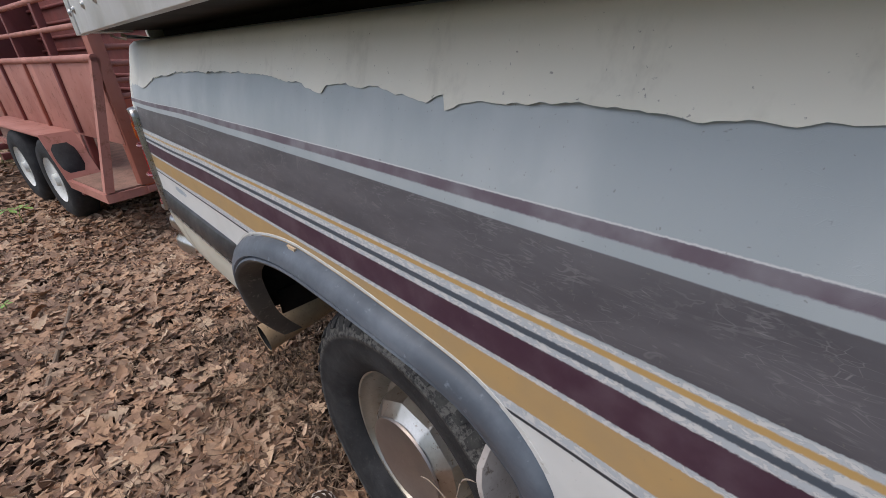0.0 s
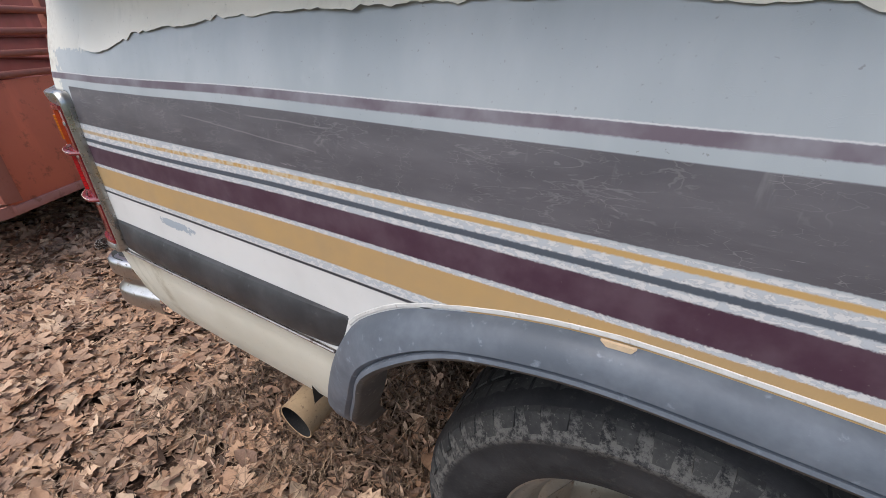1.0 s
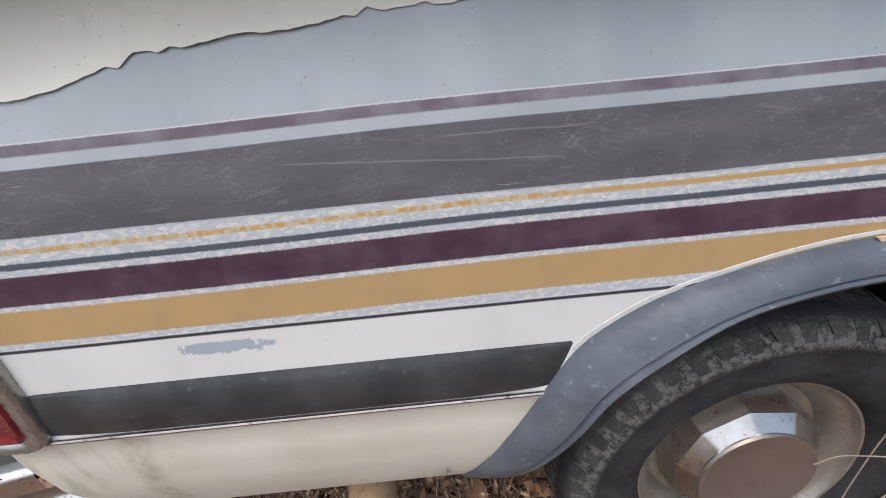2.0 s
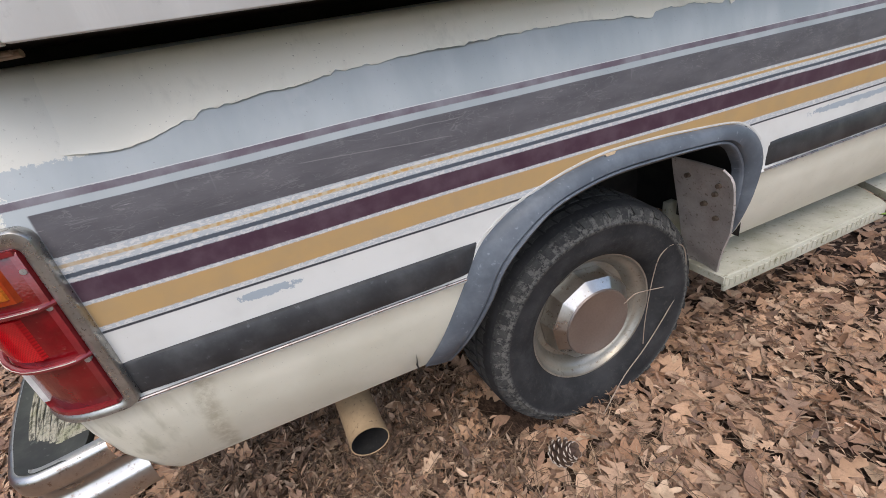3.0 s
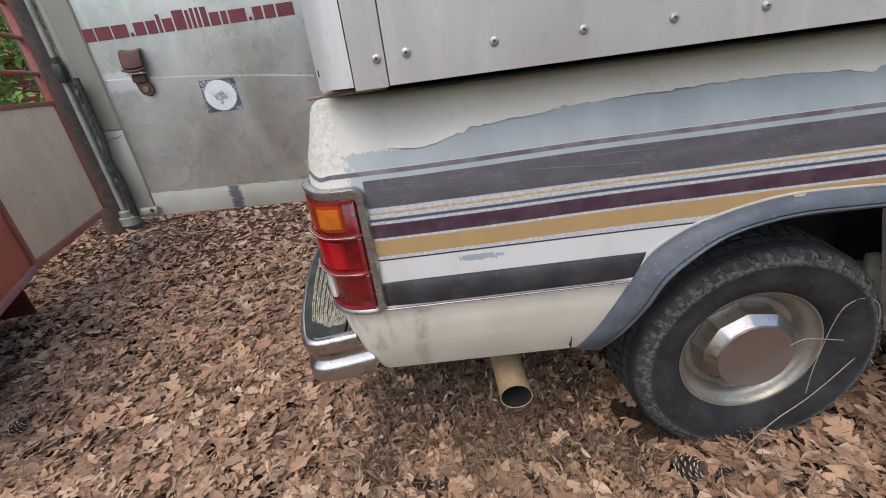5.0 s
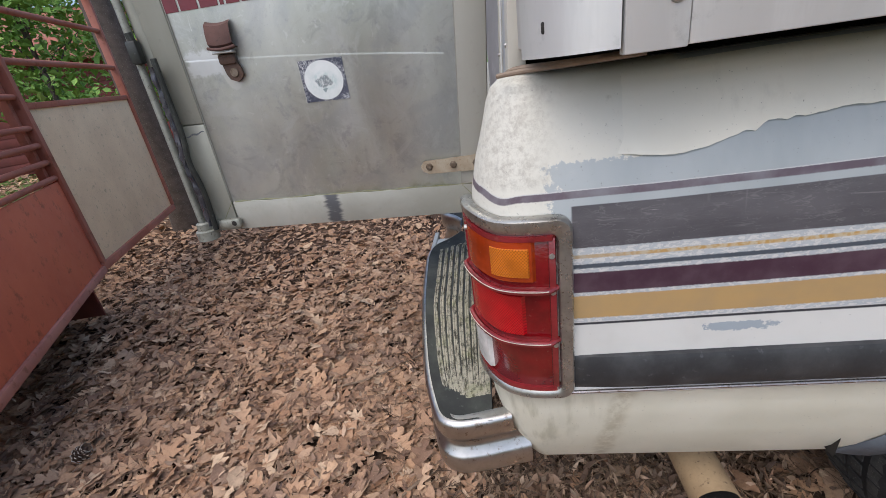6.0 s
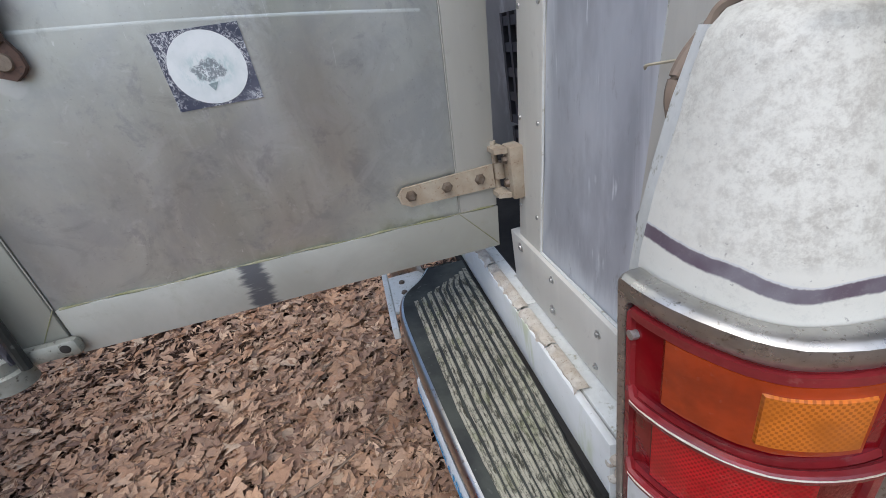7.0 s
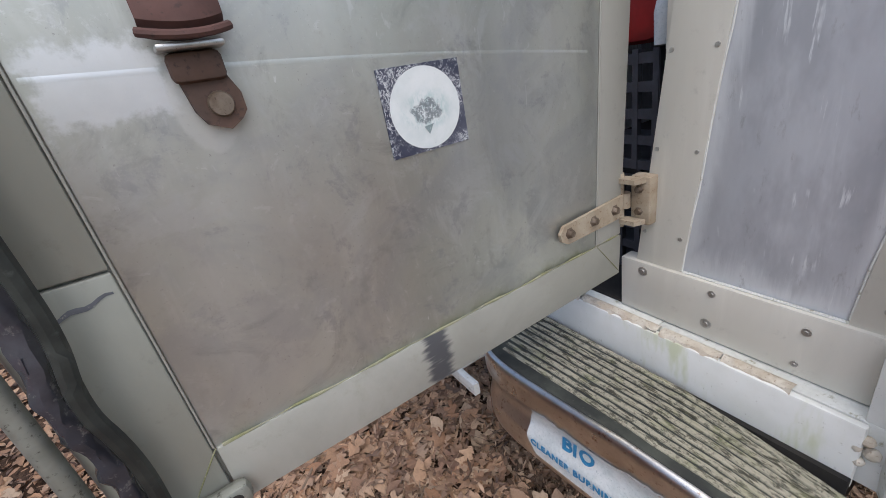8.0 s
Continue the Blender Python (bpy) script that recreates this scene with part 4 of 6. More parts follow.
for za, outl, xa, xb in ((0.420, [(1.885, 0.031), (2.835, 0.031), (2.875, 0.075), (3.06, 0.33), (1.885, 0.33)], 1.89, 2.83), (0.446, [(2.875, 0.040), (3.9, 0.040), (3.9, 0.33), (3.06, 0.33), (2.90, 0.085)], 2.89, 3.88)):
    y_out = outl[0][1]
    part("running_board", joined(slab([(x, y, za) for x, y in outl], (0, 0, -0.030)), block(xa, xb, y_out - 0.004, y_out + 0.010, za - 0.060, za + 0.004, 0.004),
                                 *[block(xa + 0.02 + 0.03 * k, xa + 0.036 + 0.03 * k, y_out - 0.0075, y_out, za - 0.042, za - 0.012, 0) for k in range(int((xb - xa - 0.05) / 0.03))]), BOARD, truck, "cream stamped metal running board")
part("rocker_panel", block(1.90, 3.9, 0.30, 0.33, 0.40, 0.62, 0.005), BOARD, truck)
flap_x = lambda z: 1.80 + 0.28 * (0.77 - z)


def flap():
    """Slanting rubber flap: rounded top outer corner, foot cut to a point, slightly wavy."""
    edge = [(0.855, 0.040), (0.845, 0.006), (0.815, -0.008), (0.79, -0.010), (0.70, -0.004), (0.62, 0.010), (0.54, 0.038), (0.45, 0.062), (0.366, 0.082)]
    n, k = 26, 9

    def at(i, j, back):
        z = 0.850 - 0.484 * i / (n - 1)
        out = lerp_table(sorted((a, b) for a, b in edge), z)
        y = out + (0.205 - out) * j / (k - 1)
        zz = z + (0.040 * max(0.0, i / (n - 1) - 0.8) / 0.2) * j / (k - 1) + 0.004 * j / (k - 1)
        return flap_x(zz) + 0.006 * noise.noise((y * 9, z * 7, 3)) + 0.010 * math.sin(3.0 * j / (k - 1)) + back, y, zz

    front, rear = grid(lambda i, j: at(i, j, 0.0), n, k), grid(lambda i, j: at(i, j, 0.010), n, k)
    rim = grid(lambda i, j: at(i, 0, 0.010 * j), n, 2)
    under = grid(lambda i, j: at(n - 1, i, 0.010 * j), k, 2)
    return joined(front, rear, rim, under)


part("mud_flap", flap(), FLAP, truck, "mud-caked pale grey mud flap")
for y, z in ((0.040, 0.790), (0.055, 0.755), (0.100, 0.705), (0.06, 0.66), (0.15, 0.80)):
    part("flap_bolt", lathe([(0.0001, -0.010), (0.008, -0.009), (0.010, 0.006)], 8, (flap_x(z) + 0.004, y, z), "x"), BOLT, truck)


# rear wheel
def wheel():
    ax, az = AXLE
    y0, KW = 0.135, 1.09
    sink = lambda g: ([(x, y, max(z, -0.045)) for x, y, z in g[0]], g[1])   # the tyre stands sunk and slightly flat
    w = thing("rear_wheel", "", "")
    w.parent = truck
    tyre = [(0.225, 0.030), (0.229, 0.015), (0.240, 0.001), (0.262, -0.017), (0.289, -0.029), (0.317, -0.032), (0.335, -0.031), (0.341, -0.034), (0.349, -0.034), (0.354, -0.029), (0.367, -0.022),
            (0.378, -0.013), (0.389, 0.001), (0.3965, 0.020), (0.398, 0.10), (0.3965, 0.175), (0.386, 0.200), (0.35, 0.215), (0.28, 0.217), (0.225, 0.195)]
    t = part("tyre", sink(lathe([(r * KW, a) for r, a in tyre], 96, (ax, y0, az))), TYRE, w, "weathered black all-terrain tyre")
    gs = []
    for k in range(52):
        a = 2 * math.pi * k / 52
        for ya, yb, ra, tw in ((0.004, 0.066, 0.0, 0.0), (0.078, 0.125, 0.004, 0.5), (0.135, 0.18, 0.004, 0.0), (0.19, 0.232, 0.0, 0.5)):
            b = a + tw * 2 * math.pi / 52
            d = 0.031 if ya < 0.01 else 0.027
            ring = []
            for r, yy, dd in ((0.386, ya, d), (0.386, yb, d), (0.400 + ra, yb - 0.004, d * 0.93), (0.3965 + ra, ya + (0.022 if ya < 0.01 else 0.004), d * 0.93)):
                for sgn in (-1, 1):
                    tt = b + sgn * dd * (1.82 if ya < 0.01 else 1.70)
                    r2 = r - (0.022 if ya < 0.01 and yy < 0.01 and r < 0.39 else 0)
                    ring.append((ax + r2 * math.cos(tt), y0 + yy, az + r2 * math.sin(tt)))
            gs.append((ring, [(0, 1, 7, 6), (6, 7, 5, 4), (4, 5, 3, 2), (0, 6, 4, 2), (1, 3, 5, 7)]))
    for k in range(52):
        a = 2 * math.pi * (k + 0.25) / 52
        r0, r1 = (0.352, 0.389) if k % 2 else (0.364, 0.389)
        dd = 0.040
        ring = [(ax + r * math.cos(a + s * dd * q), y0 + yy, az + r * math.sin(a + s * dd * q)) for r, yy, q in ((r0, -0.020, 0.75), (r0 + 0.003, -0.030, 0.7), (r1 - 0.006, -0.012, 0.95), (r1, 0.004, 1.0)) for s in (-1, 1)]
        gs.append((ring, [(0, 1, 3, 2), (2, 3, 5, 4), (4, 5, 7, 6), (0, 2, 4, 6), (1, 7, 5, 3)]))
    gs = [([(ax + (x - ax) * KW, y, az + (z - az) * KW) for x, y, z in g[0]], g[1]) for g in gs]
    part("tread", sink(joined(*gs)), TREAD, t, smooth=0)
    rim = [(0.233, 0.034), (0.233, 0.022), (0.229, 0.016), (0.224, 0.018), (0.220, 0.028), (0.214, 0.036), (0.206, 0.040), (0.199, 0.046), (0.190, 0.062), (0.178, 0.082), (0.155, 0.088), (0.10, 0.088)]
    part("rim", lathe([(r * KW, a) for r, a in rim], 72, (ax, y0, az)), RIM, w, "dull steel wheel rim")
    # centre cap: ten-sided chrome shoulder round a flat brown-grey face
    n, cap = 10, [(0.176, 0.085), (0.174, 0.060), (0.170, 0.036), (0.163, 0.022), (0.132, -0.004), (0.127, -0.010)]

    def at(i, j):
        r, a = cap[j]
        half = (0.5, 0.5, 0.5, 0.46, 0.42, 0.5)[j]
        q = 2 * math.pi * (i // 2 + (half if i % 2 else -half) + 0.3) / n
        r *= 1.0 + (0.012 if j == 3 else 0.0)
        return ax + r * math.cos(q), y0 + a, az + r * math.sin(q)

    part("hub_cap", grid(at, 2 * n, len(cap), closed_u=True), CHROME, w, "chrome hub cap with facetted shoulder", 12)
    part("cap_face", lathe([(0.131, -0.006), (0.128, -0.012), (0.121, -0.0125), (0.116, -0.0095), (0.0001, -0.011)], 48, (ax, y0, az)), CAPFACE, w, "dull cap face tinted with the brown of the mirrored ground")
    part("far_tyre", lathe([(0.22, 0.0), (0.39, 0.02), (0.39, 0.20), (0.22, 0.22)], 48, (ax, 1.70, az)), TYRE, truck)
    part("axle", tube([(ax, 0.2, az), (ax, 1.8, az)], 0.05, 12), BLACK, truck)


wheel()


# tail lamp wrapping the rear corner
def lamp():
    s0, s1 = 0.002, s_of_x(0.201)
    z0, z1 = 0.812, 1.190

    climb = lambda q: lerp_table([(0.0, 0.012), (0.05, 0.010), (0.082, 0.006), (0.106, 0.001), (0.13, -0.002), (0.18, 0.0), (0.5, 0.0)], q)

    def wrap(sa, sb, za, zb, out, n=26, thick=0.012):
        """A rounded pad following the corner."""
        prof = [(0.0, -thick), (0.0, 0.0), (0.012, 0.003), (0.5, 0.003), (0.988, 0.003), (1.0, 0.0), (1.0, -thick)]
        def at(i, j):
            k, o = prof[j]
            s = sa + (sb - sa) * i / (n - 1)
            x, y, nx, ny = outline(s)
            e = -thick if i in (0, n - 1) else o
            d = out + (e if i in (0, n - 1) else o)
            return x + nx * d, y + ny * d, za + (zb - za) * k + climb(s)
        return grid(at, n, len(prof))

    ob = thing("tail_lamp", "", "")
    ob.parent = truck

    def corner(cs, cz, r, a0, n=7):
        return [(cs + r * math.cos(radians(a0 + 90 * k / n)), cz + r * math.sin(radians(a0 + 90 * k / n))) for k in range(n + 1)]

    def side(a, b, n=14):
        return [(a[0] + (b[0] - a[0]) * k / n, a[1] + (b[1] - a[1]) * k / n) for k in range(1, n)]

    def loop(l, r, b, t, rad):
        c = [corner(r - rad, t - rad, rad, 0), corner(l + 0.007, t - 0.007, 0.007, 90), corner(l + 0.007, b + 0.007, 0.007, 180), corner(r - rad, b + rad, rad, 270)]
        return sum((c[k] + side(c[k][-1], c[(k + 1) % 4][0]) for k in range(4)), [])

    outer, inner = loop(s0, s1, z0, z1, 0.026), loop(s0 + 0.009, s1 - 0.026, z0 + 0.020, z1 - 0.030, 0.012)
    prof = [(0.0, -0.004), (0.0, 0.006), (0.05, 0.0125), (0.16, 0.0165), (0.34, 0.017), (0.86, 0.013), (0.97, 0.010), (1.0, 0.002), (1.0, -0.004)]

    def ring(i, j):
        k, o = prof[j]
        q = outer[i][0] + (inner[i][0] - outer[i][0]) * k
        zz = outer[i][1] + (inner[i][1] - outer[i][1]) * k
        x, y, nx, ny = outline(max(q, 0.0))
        return x + nx * o, y + ny * o, zz + climb(q)

    part("bezel", grid(ring, len(outer), len(prof), closed_u=True), BEZEL, ob, "pitted dull chrome lamp bezel")
    part("lens", wrap(s0 + 0.008, s1 - 0.024, z0 + 0.018, z1 - 0.026, 0.006), REDLENS, ob, "deep red lens")
    part("amber_lens", wrap(0.046, 0.192, 1.074, 1.150, 0.012, 20, 0.006), AMBER, ob, "amber turn lens")
    part("amber_reflector", wrap(0.112, 0.184, 1.084, 1.138, 0.015, 14, 0.006), AMBERLIT, ob, "amber reflector with its returned glow painted in")
    part("stop_lens", wrap(0.040, 0.172, 0.962, 1.046, 0.012, 18, 0.006), BRIGHTRED, ob, "bright red stop lens")
    part("reverse_lens", wrap(0.016, 0.095, 0.850, 0.928, 0.013, 12, 0.006), CLEAR, ob, "clear reversing lens")
    for z in (1.062, 0.952):
        ss = [s0 + 0.012 + (s1 - s0 - 0.040) * k / 24 for k in range(25)]
        pts = [outline(q) for q in ss]
        part("lens_rib", joined(tube([(x + nx * 0.021 * min(1, 0.3 + k / 3, 0.3 + (24 - k) / 3), y + ny * 0.021 * min(1, 0.3 + k / 3, 0.3 + (24 - k) / 3), z - 0.004 + climb(ss[k])) for k, (x, y, nx, ny) in enumerate(pts)], 0.0058, 8),
                                wrap(s0 + 0.012, s1 - 0.026, z - 0.006, z - 0.001, 0.012, 26, 0.010)), REDFRAME, ob)
        part("rib_crest", tube([(x + nx * 0.0262 * min(1, 0.3 + k / 3, 0.3 + (24 - k) / 3), y + ny * 0.0262 * min(1, 0.3 + k / 3, 0.3 + (24 - k) / 3), z - 0.0015 + climb(ss[k])) for k, (x, y, nx, ny) in enumerate(pts)], [0.0006 + 0.0008 * abs(noise.noise((k * 0.6, z * 9, 2))) for k in range(25)], 6), CAULK, ob, "worn pale crest of the rib")
    part("lens_frame", joined(wrap(s0 + 0.010, s1 - 0.026, z1 - 0.040, z1 - 0.031, 0.012, 26, 0.010), wrap(s0 + 0.010, s1 - 0.026, z0 + 0.021, z0 + 0.030, 0.012, 26, 0.010),
                              wrap(s1 - 0.044, s1 - 0.027, z0 + 0.026, z1 - 0.036, 0.011, 6, 0.010), wrap(s0 + 0.010, s0 + 0.020, z0 + 0.026, z1 - 0.036, 0.011, 6, 0.010)), REDFRAME, ob)
    for s, z in ((s1 - 0.036, 1.122), (s1 - 0.036, 1.052), (s1 - 0.034, 0.940), (0.020, 1.140)):
        x, y, nx, ny = outline(s)
        m = Matrix.Translation((x + nx * 0.0115, y + ny * 0.0115, z))
        part("lamp_screw", moved(lathe([(0.0001, -0.004), (0.005, -0.004), (0.006, 0.004)], 8), m @ pose(0, 0, 0, 0, 0, math.degrees(math.atan2(nx, -ny)))), SCREW, ob)


lamp()


# step bumper
def bumper():
    b = thing("step_bumper", "chrome step bumper with mossy ribbed rubber step pad", "bumper")
    plan = curve_points([(x, y, 0) for x, y in ((0.074, 0.045), (0.036, 0.036), (-0.002, 0.028), (-0.050, 0.024), (-0.088, 0.042), (-0.110, 0.088), (-0.139, 0.20), (-0.170, 0.42),
                                                (-0.194, 0.68), (-0.198, 0.80), (-0.180, 0.878), (-0.125, 0.94), (-0.088, 1.0))], 6)
    drop = lambda y: lerp_table([(0.0, 0.92), (0.12, 1.0), (0.40, 1.5), (2.0, 1.5)], y)   # the face is deeper towards the middle
    dip = lambda y: lerp_table([(-0.05, 0.066), (0.08, 0.062), (0.20, 0.040), (0.34, 0.014), (0.46, 0.0), (2.0, 0.0)], y)   # the corner droops a little
    prof = [(-0.030, 0.774), (-0.010, 0.777), (-0.003, 0.775), (0.002, 0.769), (0.004, 0.761), (0.003, 0.730), (0.0, 0.723), (-0.013, 0.710), (-0.016, 0.694), (-0.013, 0.682), (0.0, 0.668), (0.004, 0.661), (0.005, 0.628), (0.001, 0.612), (-0.009, 0.600), (-0.022, 0.595)]

    def at(i, j):
        p = plan[i]
        d = (plan[min(i + 1, len(plan) - 1)] - plan[max(i - 1, 0)]).normalized()
        nrm = Vector((-d.y, d.x, 0))
        nrm = nrm if nrm.dot(Vector((p.x - 0.1, p.y - 0.55, 0))) > 0 else -nrm
        o, z = prof[j]
        tip = 0.040 * max(0.0, 1 - i / 9) * min(1.0, max(0.0, (0.735 - z) / 0.06))   # the lower lobe reaches further round
        return p.x + nrm.x * o - d.x * tip, p.y + nrm.y * o - d.y * tip, 0.776 - (0.776 - z) * drop(p.y) - dip(p.y)

    part("bumper_face", grid(at, len(plan), len(prof)), CHROME, b, "scuffed chrome bumper face")
    inner, crest = [at(i, 0) for i in range(len(plan))], [at(i, 1) for i in range(len(plan))]
    rim = [(x, y) for x, y, _ in crest if x < 0.0]
    edge = sorted((y, x) for x, y, _ in inner if x < 0.02)
    top = grid(lambda i, j: ((rim[i][0], rim[i][0] + 0.0015, min(rim[i][0] + 0.022, 0.030), 0.031, 0.031)[j], rim[i][1], (0.770, 0.7790, 0.7740, 0.773, 0.753)[j] - dip(rim[i][1])), len(rim), 5)
    pad = part("step_pad", top, PADEDGE, b, "black rubber step pad")
    for k in range(9):
        x = -0.114 + 0.0165 * k
        ya, yb = 0.098 + 0.007 * abs(4 - k) * (0.9 if k < 4 else 0.3), 0.845 + 0.012 * k
        n = 110

        def rib(i, j, x=x, ya=ya, yb=yb, k=k):
            y = ya + (yb - ya) * i / (n - 1)
            xa = max(-0.114 - 0.045 * (y - 0.1), lerp_table(edge, y) + 0.012)
            xx = xa + (0.022 - xa) * k / 8 + 0.0008 * noise.noise((y * 40, x * 90, 0))
            worn_down = 0.75 + 0.5 * noise.noise((y * 9, x * 70, 3)) + 0.35 * noise.noise((y * 45, x * 120, 5))
            h = (0.0, 0.0045, 0.0055, 0.0030, 0.0050, 0.0055, 0.0040, 0.0)[j] * worn_down
            return xx + (-0.0066, -0.0056, -0.0020, -0.0002, 0.0012, 0.0034, 0.0056, 0.0064)[j], y, 0.7735 - dip(y) + h * min(1, 8 * i / n, 8 * (n - 1 - i) / n)

        part("pad_rib", grid(rib, n, 8), PAD, pad)
    part("hitch_plate", joined(block(-0.215, 0.03, 0.97, 1.20, 0.655, 0.667, 0.003), block(-0.235, -0.215, 0.88, 1.28, 0.63, 0.67, 0.003)), WHITEPAINT, b, "dirty pale hitch plate")
    for y in (1.00, 1.07, 1.14):
        part("plate_bolt", lathe([(0.0001, 0.008), (0.009, 0.007), (0.011, 0.0)], 6, (-0.17, y, 0.667), "z"), BOLT, b)
    far = [(x, 2.14 - y, z) for x, y, z in (at(i, j) for i in range(len(plan)) for j in range(len(prof)))]
    part("bumper_face", (far, grid(at, len(plan), len(prof))[1]), CHROME, b)
    part("step_pad", ([(x, 2.14 - y, z) for x, y, z in top[0]], top[1]), PADEDGE, b)
    # peeled advertising sticker on the face
    st = thing("bumper_sticker", "torn white and blue sticker on the chrome bumper", "sticker")
    n = 40

    run = sorted((p.y, p.x) for p in plan if 0.03 < p.y < 0.8)
    face = lambda y, z: lerp_table(run, y) - lerp_table([(0.600, -0.009), (0.612, 0.001), (0.628, 0.005), (0.661, 0.004), (0.668, 0.0), (0.682, -0.013), (0.694, -0.016), (0.710, -0.013), (0.723, 0.0), (0.730, 0.003)], 0.776 - (0.776 - z - dip(y)) / drop(y))

    def sheet(i, j):
        y = 0.712 - 0.50 * i / (n - 1)
        tear = 0.012 * noise.noise((y * 16, 2, 0)) + 0.006 * noise.noise((y * 60, 4, 0)) - 0.018 * max(0, noise.noise((y * 9, 8, 0)))
        z = 0.556 + 0.02 * max(0, 2 - i) + (0.150 + 2.2 * tear - 0.045 * max(0, 2 - i)) * j / 7
        return face(y, z) - 0.0022, y, z

    part("backing", grid(sheet, n, 8), WHITEINK, st)
    for words, size, y, z in (("BIO", 0.047, 0.612, 0.632), ("CLEANER BURNING & RENEW", 0.0245, 0.697, 0.588)):
        fc = bpy.data.curves.new("letters", "FONT")
        fc.body, fc.size, fc.extrude, fc.space_character, fc.offset = words, size, 0.0004, 1.14, size * 0.038
        tmp = bpy.data.objects.new("letters", fc)
        scene.collection.objects.link(tmp)
        me = bpy.data.meshes.new_from_object(tmp.evaluated_get(bpy.context.evaluated_depsgraph_get()))
        bpy.data.objects.remove(tmp)
        for v in me.vertices:
            yy, zz = y - v.co.x, z + v.co.y
            v.co = (face(yy, zz) - 0.0050 - v.co.z, yy, zz)
        me.materials.append(BLUEINK)
        ob = new("lettering", me)
        ob.parent = st


bumper()

# bed sill across the tail
sill = thing("bed_sill", "white painted rear sill of the truck bed with flaking caulk", "truck sill")
part("sill_face", block(0.043, 0.058, 0.19, 1.86, 0.735, 0.872, 0.004), SILLPAINT, sill, "chalky white sill with green algae streaks")
part("jamb_return", block(0.062, 0.10, 0.155, 0.1985, 0.74, 1.003, 0.003), SILLPAINT, sill)
# solid black block painted in for the shade between pad and sill
part("sill_gap", block(0.0315, 0.0425, 0.19, 1.86, 0.730, 0.762, 0), BLACK, sill, "black filler standing in for the shaded gap under the sill")
for a, e in ((0.29, 0.405), (0.408, 0.53), (0.536, 0.74), (0.745, 0.93)):
    n = int((e - a) / 0.006)
    part("caulk_strip", grid(lambda i, j: ((0.046 - 0.006 * noise.noise((i * 0.35, a * 9, 1)), 0.050 - 0.010 * max(0, noise.noise((i * 0.22, a * 7, 4))), 0.062, 0.072)[j], a + (e - a) * i / n, (0.870, 0.877 + 0.006 * noise.noise((i * 0.3, a * 5, 2)), 0.880 + 0.005 * noise.noise((i * 0.4, a * 3, 6)), 0.876)[j]), n + 1, 4), CAULK, sill, "cracked tan caulk")
for y, z in ((0.365, 0.752), (0.50, 0.755), (0.66, 0.756), (0.27, 0.75)):
    part("sill_hole", lathe([(0.0001, -0.001), (0.0045, -0.001), (0.005, 0.001)], 10, (0.0425, y, z), "x"), BLACK, sill)

# exhaust tail pipe
ex = thing("exhaust_pipe", "tan crusted exhaust tailpipe pointing out below the bed", "exhaust")
d = Vector((0.06, -0.985, -0.10)).normalized()
tip = Vector((0.566, 0.098, 0.334))
ring = lambda p, r: [tuple(Vector(p) + r * (Vector((1, 0, 0)) * math.cos(2 * math.pi * k / 28) + d.cross(Vector((1, 0, 0))).normalized() * math.sin(2 * math.pi * k / 28))) for k in range(28)]
rings = [(tip - d * 0.5, 0.055), (tip - d * 0.3, 0.056), (tip - d * 0.06, 0.057), (tip, 0.058), (tip - d * 0.001, 0.0545)]
part("pipe", grid(lambda i, j: ring(*rings[i])[j], len(rings), 28, closed_v=True), TAN, ex)
mouth = [(tip - d * 0.0012, 0.0545), (tip - d * 0.03, 0.052), (tip - d * 0.14, 0.050), (tip - d * 0.141, 0.0005)]
part("pipe_mouth", grid(lambda i, j: ring(*mouth[i])[j], 4, 28, closed_v=True), SOOTSHADE, ex, "sooty pipe mouth with its inner shade painted black")


# ---- livestock box on the bed ----
box = thing("livestock_box", "weathered aluminium livestock box mounted on the truck bed", "truck box")
BOX_Y, BOX_Z, BOX_TOP, REAR_X = -0.085, 1.419, 2.75, 0.088


def box_plan(k):
    """Rear edge to side, with a rounded upright corner."""
    t = math.pi / 2 * k
    return 0.245 - 0.105 * math.cos(t), 0.063 - 0.148 * math.sin(t)


part("corner_post", slab([(*box_plan(i / 12), BOX_Z + 0.006) for i in range(13)] + [(0.245, 0.063, BOX_Z + 0.006)], (0, 0, BOX_TOP - BOX_Z)), ALU, box, "rounded white-grey corner post")
part("side_sheet", joined(block(0.322, 3.3, BOX_Y, BOX_Y + 0.02, BOX_Z, BOX_TOP, 0.002)), ALU, box, "pale riveted aluminium side sheet")
part("corner_strip", block(0.248, 0.320, BOX_Y - 0.004, BOX_Y + 0.018, BOX_Z - 0.002, BOX_TOP, 0.002), ALU, box)
part("box_sole", joined(block(0.25, 3.3, BOX_Y + 0.02, 0.17, BOX_Z + 0.010, BOX_Z + 0.045, 0.002), block(0.13, 3.3, 0.17, 0.20, 0.87, BOX_Z + 0.03, 0.002), block(0.16, 0.30, -0.03, 0.17, BOX_Z + 0.035, BOX_Z + 0.05, 0.002)), BLACK, box)
part("roof", block(0.10, 3.3, BOX_Y, 2.05, BOX_TOP, BOX_TOP + 0.03, 0.01), ALU, box)
part("far_side", block(0.10, 3.3, 1.83, 1.86, 0.875, BOX_TOP, 0.005), ALUGREY, box)
part("front_wall", block(3.27, 3.3, 0.0, 1.86, 0.875, BOX_TOP, 0.005), ALUGREY, box)
